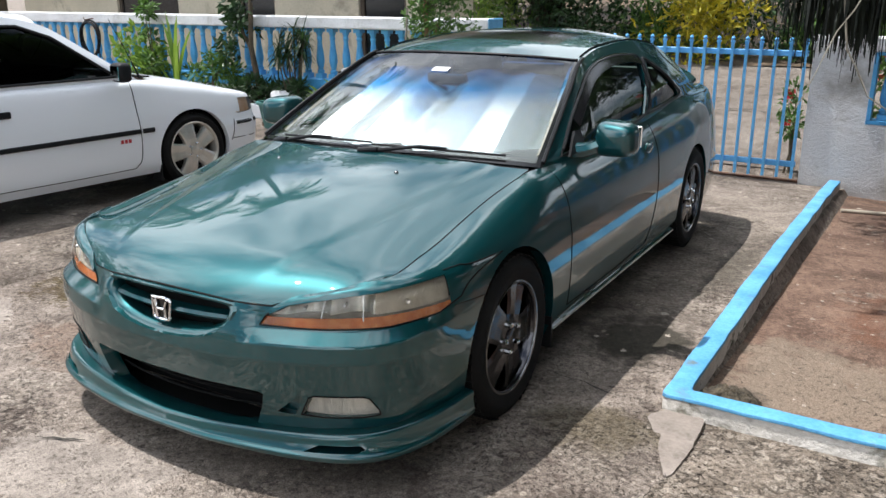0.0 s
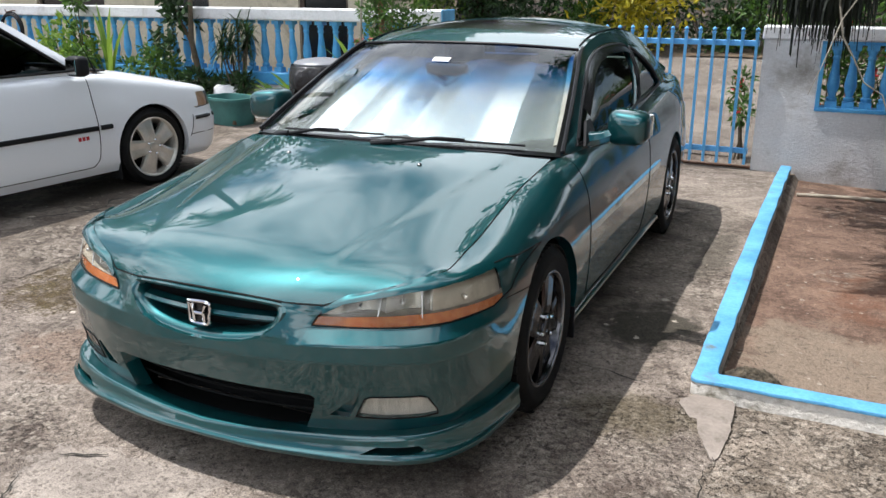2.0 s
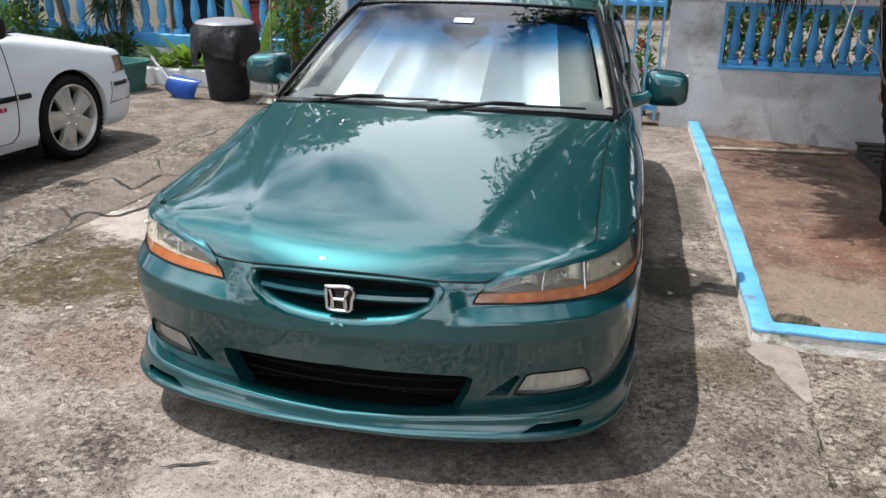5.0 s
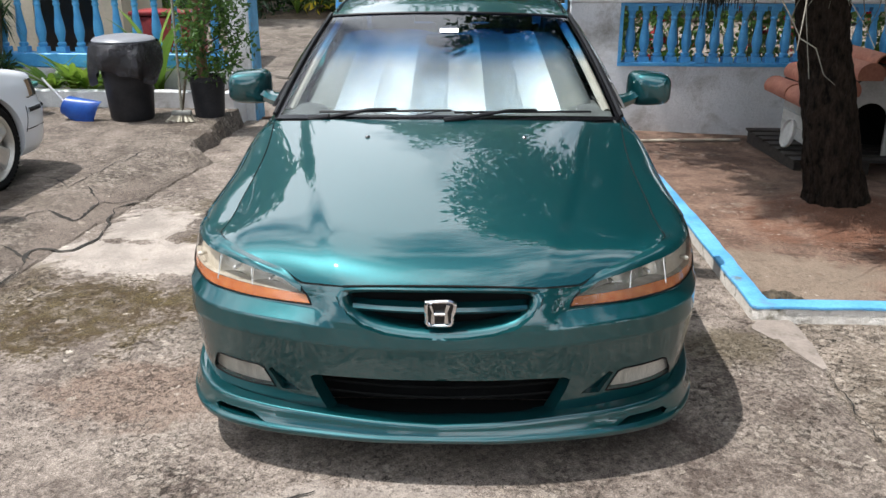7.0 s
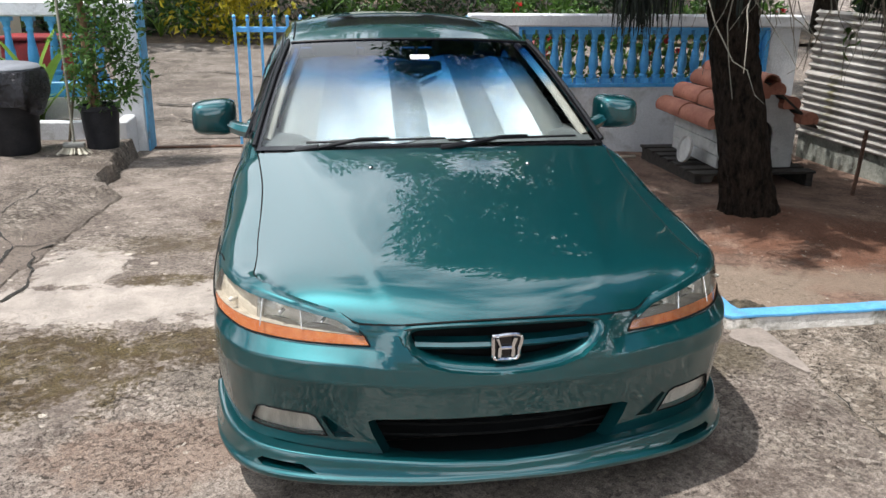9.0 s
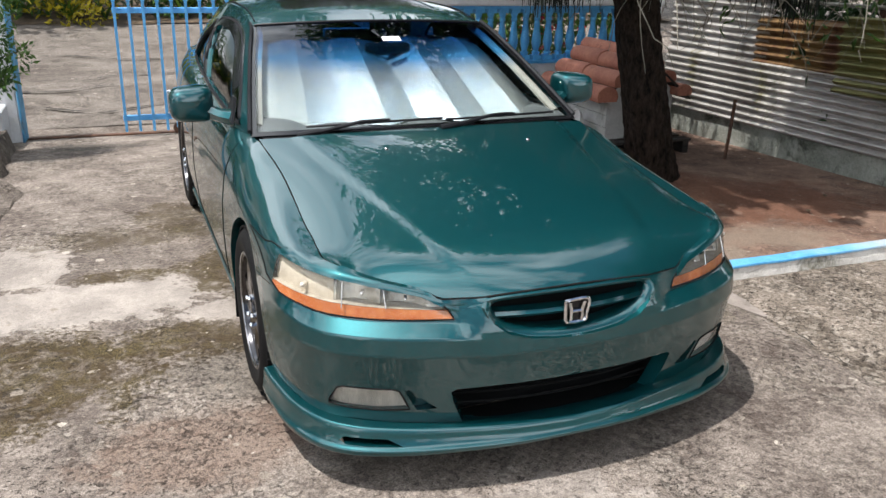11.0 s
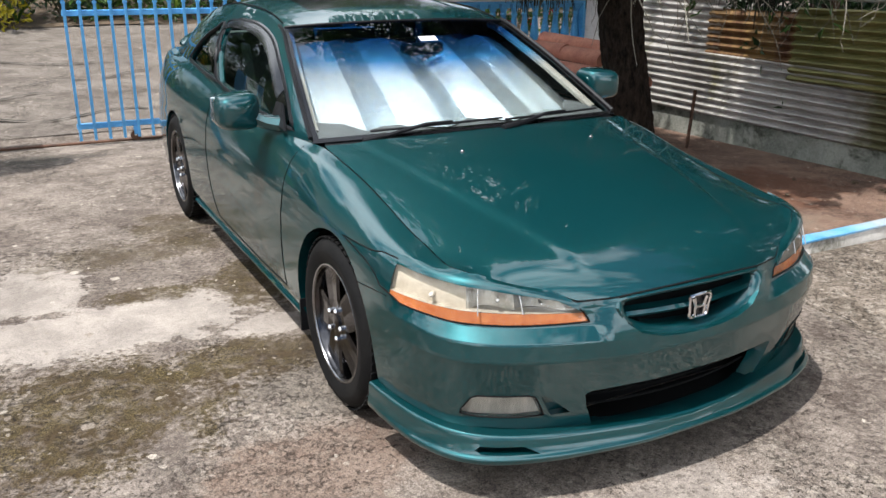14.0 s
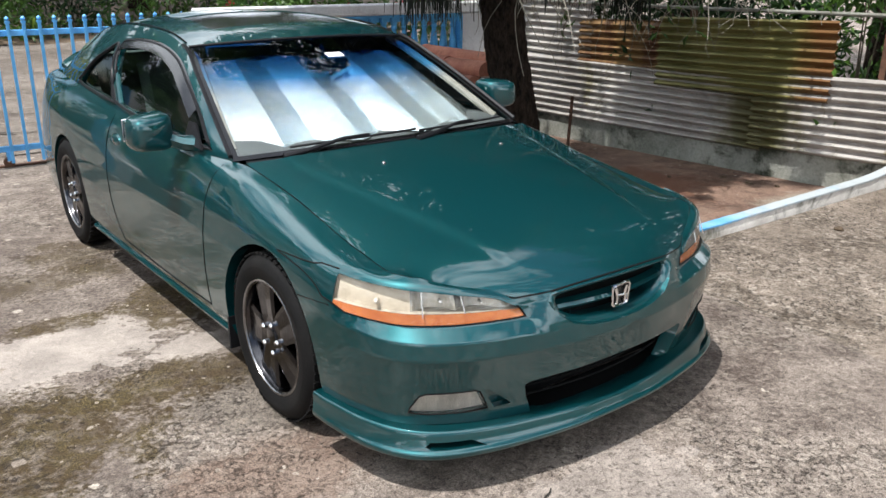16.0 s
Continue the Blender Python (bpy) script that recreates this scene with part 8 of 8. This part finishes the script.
tagged(part("verge", sheet(spread(-26, 8, 0.6), spread(15.6, 26, 0.6), verge_z), SOIL), "leaf-littered bank beyond the road", "bank", kind="structure")
rngv = np.random.default_rng(70)
hedge = [(-15.5, 17.0, 1.2, LEAF_MID), (-13.6, 17.2, 1.5, LEAF_DARK), (-12.0, 16.6, 1.2, LEAF_LIME), (-10.6, 17.0, 1.6, LEAF_MID), (-9.0, 16.9, 1.4, LEAF_LIME), (-7.8, 17.3, 1.8, LEAF_DARK),
         (-6.4, 16.9, 1.6, LEAF_DARK), (-5.0, 17.2, 1.7, LEAF_MID), (-4.2, 16.5, 1.35, LEAF_YELLOW), (-3.0, 17.1, 1.5, LEAF_DARK), (-1.7, 16.8, 1.3, LEAF_MID), (-0.3, 17.1, 1.6, LEAF_DARK), (1.2, 16.8, 1.4, LEAF_MID), (2.8, 17.0, 1.5, LEAF_DARK), (4.6, 17.0, 1.6, LEAF_MID)]
for k, (x, y, h, mat) in enumerate(hedge):
    lab = {LEAF_MID: "mid green roadside bush", LEAF_DARK: "dark green roadside bush", LEAF_LIME: "light green roadside bush", LEAF_YELLOW: "bright yellow croton bush by the road"}[mat]
    shrub(x, y - 0.45, verge_z(x, y) - 0.12, 1.0, 0.75, h + 0.1, 1700, 0.15, mat, 80 + k, lab, base=0.02)
for k in range(16):
    x = -14 + k * 1.15 + rngv.normal() * 0.3
    rosette(x, 16.05 + rngv.uniform(0, 0.4), verge_z(x, 16.1), 12, 0.75, 0.03, LEAF_LIME if k % 3 else LEAF_MID, 120 + k, "grassy tuft of arching leaves by the road", 0.95, bend=0.6)


def tall_tree(x, y, z, h, r, n, seed, mat, label, size=0.24):
    rng = np.random.default_rng(seed)
    root = thing("tree", pose(x, y, z), label, "tree")
    tr = bmesh.new()
    tube([(0, 0, -0.3), (0.1, 0.05, h * 0.3), (-0.05, 0.1, h * 0.55), (0.05, 0, h * 0.8)], [0.28, 0.2, 0.15, 0.06], 10, tr)
    centres = []
    for k in range(15):
        a = rng.uniform(0, 2 * math.pi)
        t = rng.uniform(0.3, 0.8)
        rr = r * rng.uniform(0.5, 1.0)
        tip = Vector((rr * math.cos(a), rr * math.sin(a), h * t + h * 0.2 * rng.uniform(0.2, 1)))
        tube([(0.03, 0.05, h * t * 0.8), tuple(tip * 0.5 + Vector((0, 0, h * t * 0.42))), tuple(tip)], [0.09, 0.05, 0.015], 6, tr)
        for _ in range(4):
            centres.append(tuple(tip + Vector(rng.normal(size=3) * r * 0.16)))
    part("trunk", tr, BARK, root)
    V, F = leaves(rng, centres, n // len(centres), size, r * 0.26, 0.3, 0.5)
    leaf_part("crown", V, F, mat, root)
    return root


TREES = [(-2.4, 18.6, 10.2, 2.6), (1.6, 19.0, 9.8, 3.0), (5.0, 18.6, 10.5, 3.0), (8.6, 17.6, 10.0, 3.0), (-7.8, 17.2, 10.2, 2.5), (-11.8, 17.4, 10.2, 2.8), (-15.5, 18.5, 8.5, 2.8), (-19.0, 17.5, 9, 3.0), (-21.0, 12.5, 8.5, 3.2),
         (-5.2, 21.0, 7.4, 2.6), (-9.8, 20.6, 7.4, 2.6), (-13.6, 21.4, 7.6, 2.8), (0.2, 22.2, 9.4, 2.8), (8.4, 13.6, 9.4, 3.0), (5.4, 10.6, 8.6, 2.6), (5.3, 7.4, 8.4, 2.4), (8.0, 9.4, 9.6, 2.8), (5.0, 4.4, 8.4, 2.5), (7.8, 5.4, 9.4, 2.8),
         (5.0, 1.2, 7.6, 2.4), (8.0, 1.6, 9.0, 2.8), (5.4, -2.0, 7.0, 2.4), (5.8, -5.4, 7.0, 2.6)]
for k, (x, y, h, r) in enumerate(TREES):
    tall_tree(x, y, 0.2 if y > 15 else -0.3, h, r, 4200, 200 + k, LEAF_DARK if k % 2 else LEAF_MID, "tall leafy green tree beyond the yard", 0.32)
for k in range(12):
    shrub(3.35 + 0.12 * math.sin(k * 2.1), 7.9 - 0.82 * k, -0.3, 0.55, 0.6, 1.85 + 0.15 * math.sin(k * 1.7), 1500, 0.12, (LEAF_DARK, LEAF_MID, LEAF_DARK, LEAF_LIME)[k % 4] if k > 4 else LEAF_DARK, 230 + k, "lighter green bush behind the metal fence" if k > 4 and k % 4 == 3 else "leafy green bush behind the metal fence")


def palm(x, y, h, seed):
    root = thing("palm_tree", pose(x, y, 0), "coconut palm behind the house", "palm")
    rng = np.random.default_rng(seed)
    part("trunk", tube([(0, 0, -0.3), (0.1, 0, h * 0.5), (0.25, 0.1, h)], [0.16, 0.12, 0.10], 10), STEM, root)
    V, F = [], []
    for k in range(22):
        a = 2 * math.pi * k / 22 + rng.normal() * 0.15
        el = rng.uniform(-0.1, 1.2)
        p = np.array((0.25, 0.1, h))
        d = np.array((math.cos(a), math.sin(a), 0))
        s = np.array((-math.sin(a), math.cos(a), 0))
        L = rng.uniform(1.9, 2.5)
        for i in range(34):
            t = i / 33
            ang = el - 1.7 * t
            p = p + (d * math.cos(ang) + np.array((0, 0, math.sin(ang)))) * L / 34
            ll = 0.55 * math.sin(math.pi * (0.12 + 0.83 * t))
            for sg in (1, -1):
                q = p + s * sg * ll + d * 0.25 * ll - np.array((0, 0, 0.25 * ll))
                k0 = len(V)
                V += [p, p + d * 0.05, q]
                F += [(k0, k0 + 1, k0 + 2)]
    leaf_part("fronds", V, F, LEAF_MID, root)
    return root


palm(-14.9, 12.9, 10.6, 300)
palm(-17.0, 11.2, 9.4, 302)
palm(-15.6, 9.4, 6.6, 303)


# ---- the dark drooping tree on the patio ----
STRAND = surface("pale dry strand", rgb("6b655a"), rgb("8f887a"), 0.9)


def drooping_tree():
    root = thing("tree", pose(0.385, 5.05, 0), "dark-barked tree with long drooping strands over the patio", "tree")
    prof = [((0.02, 0, -0.12), 0.225), ((0.0, 0, 0.03), 0.200), ((-0.07, 0, 0.3), 0.178), ((-0.16, 0, 0.7), 0.168), ((-0.245, 0, 1.06), 0.163), ((-0.31, 0, 1.45), 0.165), ((-0.36, 0.02, 2.1), 0.15), ((-0.36, 0.05, 3.2), 0.12), ((-0.3, 0.1, 4.6), 0.07)]
    pts = spline([(*p, r) for p, r in prof], 140)
    tr = bmesh.new()
    rings = []
    for i, (x, y, z, r) in enumerate(pts):
        ring = []
        for k in range(48):
            a = 2 * math.pi * k / 48
            q = Vector((math.cos(a) * 3, math.sin(a) * 3, z * 3.5))
            rr = r * (1 + 0.08 * noise.noise(q) + 0.10 * noise.noise(q * 4) + 0.05 * noise.noise(q * 11))
            ring.append(tr.verts.new((x + rr * math.cos(a), y + rr * math.sin(a), z)))
        rings.append(ring)
    for a, b in zip(rings, rings[1:]):
        for k in range(48):
            tr.faces.new((a[k], a[(k + 1) % 48], b[(k + 1) % 48], b[k]))
    part("trunk", tr, BARK, root)
    rng = np.random.default_rng(400)
    limbs = [(2.05, 195, 0.65), (2.0, 170, 0.6), (2.1, 215, 0.7), (2.2, 250, 0.9), (2.3, 300, 1.3), (1.95, 350, 1.5), (2.0, 12, 1.7), (2.1, 30, 1.8), (2.3, 80, 1.5), (2.5, 130, 1.0), (2.4, 160, 0.75), (3.0, 10, 1.9), (2.7, 45, 1.9), (3.0, 65, 1.8), (3.1, 110, 1.5), (3.2, 190, 0.8),
             (2.8, 350, 2.3), (2.9, 325, 2.1), (3.2, 340, 2.2), (3.1, 310, 1.7), (3.7, 90, 1.4), (3.8, 330, 1.6), (3.9, 20, 1.6), (4.0, 210, 1.0)]
    V, F = [], []
    for z0, az, L in limbs:
        a = radians(az)
        d = Vector((math.cos(a), math.sin(a), 0))
        p0 = Vector((-0.36, 0.03, z0))
        path = [p0 + d * L * t + Vector((0, 0, 0.20 * math.sin(math.pi * t) - 0.40 * t * t)) for t in np.linspace(0, 1, 9)]
        part("limb", tube(path, [lerp(0.045, 0.008, i / 8) for i in range(9)], 6), BARK, root)
        for i in range(2, 9):
            for _ in range(2):
                side = d.cross(Vector((0, 0, 1))) * rng.normal() * 0.22
                base = path[i] + side + d * rng.normal() * 0.1
                tip = np.array(base) + np.array((0, 0, -0.05))
                for _ in range(80):
                    b = tip + rng.normal(size=3) * np.array((0.035, 0.035, 0.06))
                    out = rng.normal(size=3)
                    out[2] = 0
                    out *= rng.uniform(0.3, 1.0) / (np.linalg.norm(out) + 1e-6)
                    ln = rng.uniform(0.16, 0.44)
                    w = 0.0095
                    s = np.array((out[1], -out[0], 0.0))
                    s /= np.linalg.norm(s) + 1e-6
                    k0 = len(V)
                    for t in (0, 0.35, 0.7, 1.0):
                        q = b + out * ln * (0.9 * t - 0.45 * t * t) + np.array((0, 0, 0.10 * t - 1.05 * ln * t * t))
                        V += [q - s * w * (1 - 0.7 * t), q + s * w * (1 - 0.7 * t)]
                    for j in range(3):
                        F.append((k0 + 2 * j, k0 + 2 * j + 1, k0 + 2 * j + 3, k0 + 2 * j + 2))
    leaf_part("needles", V, F, NEEDLE, root, "long dark drooping needles")
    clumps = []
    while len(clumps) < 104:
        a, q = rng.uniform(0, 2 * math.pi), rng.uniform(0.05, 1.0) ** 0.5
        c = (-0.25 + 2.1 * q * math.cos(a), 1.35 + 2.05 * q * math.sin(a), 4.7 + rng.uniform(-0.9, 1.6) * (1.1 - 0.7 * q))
        # gap cut into the unseen crown along the sun's path, to light the fence
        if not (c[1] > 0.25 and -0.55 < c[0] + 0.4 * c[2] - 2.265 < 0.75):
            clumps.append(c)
    for k in range(0, 104, 8):
        c = Vector(clumps[k])
        part("limb", tube([(-0.34, 0.06, 2.6 + 0.012 * k), tuple(c * 0.5 + Vector((-0.17, 0.03, 1.6))), tuple(c)], [0.06, 0.035, 0.012], 6), BARK, root)
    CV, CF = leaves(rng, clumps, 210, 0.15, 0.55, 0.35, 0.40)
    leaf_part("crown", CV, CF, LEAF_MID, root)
    sprigs = []
    for k in range(78):
        x, y = rng.uniform(-1.0, 1.9), rng.uniform(-0.9, 0.7)
        z = rng.uniform(1.65, 2.15)
        if k % 3 == 0:
            x, y = rng.uniform(0.9, 2.05), rng.uniform(-1.2, 0.5)
        p = [Vector((x, y, z))]
        sway = Vector((rng.normal() * 0.04, rng.normal() * 0.04, 0))
        for _ in range(8):
            sway = sway * 0.8 + Vector((rng.normal() * 0.03, rng.normal() * 0.03, 0))
            p.append(p[-1] + sway + Vector((0, 0, -rng.uniform(0.04, 0.15))))
        if k % 4 == 0 and x > 0.6:
            sprigs += [tuple(q) for q in p[2:7:2]]
        part("root_strand", tube(p, [lerp(0.006, 0.002, i / 8) for i in range(9)], 4), STRAND, root)
    SV, SF = leaves(rng, sprigs, 5, 0.11, 0.07, 0.4, 0.28)
    leaf_part("sprig_foliage", SV, SF, LEAF_MID, root, "small green leaves on bare hanging stems")
    return root


drooping_tree()


# ---- plain unseen surroundings behind the camera, added for reflections and to close the yard ----
tagged(part("wall_south", boxed(-14, 8, -12.2, -12.0, -0.1, 2.0, 0.02), HOUSE_WALL), "plain plastered wall, added unseen to close the yard", "wall", kind="structure")
for k, (x, y, mat) in enumerate(((-11.5, 0.5, LEAF_YELLOW), (-11.8, -1.2, LEAF_MID), (-11.6, 2.3, LEAF_MID), (-11.9, -3.2, LEAF_LIME))):
    shrub(x, y, 0.0, 1.0, 0.9, 2.0, 900, 0.16, mat, 340 + k, "leafy bush beyond the parked white car")
tall_tree(-13.5, 0.0, -0.1, 6.0, 2.6, 2000, 330, LEAF_MID, "leafy green tree beyond the parked white car")

# things that repeat belong together
SETS = (("roadside bush", "bushes along the road"), ("croton bush", "bushes along the road"), ("arching leaves by the road", "grassy tufts along the road"), ("bush behind the metal fence", "bushes behind the fence"),
        ("tree beyond the yard", "tall trees beyond the yard"), ("coconut palm", "palms behind the house"), ("bush beyond the parked", "bushes beyond the white car"))
for ob in bpy.data.objects:
    for words, group in SETS:
        if ob.parent is None and words in str(ob.get("label", "")):
            ob["group"] = group
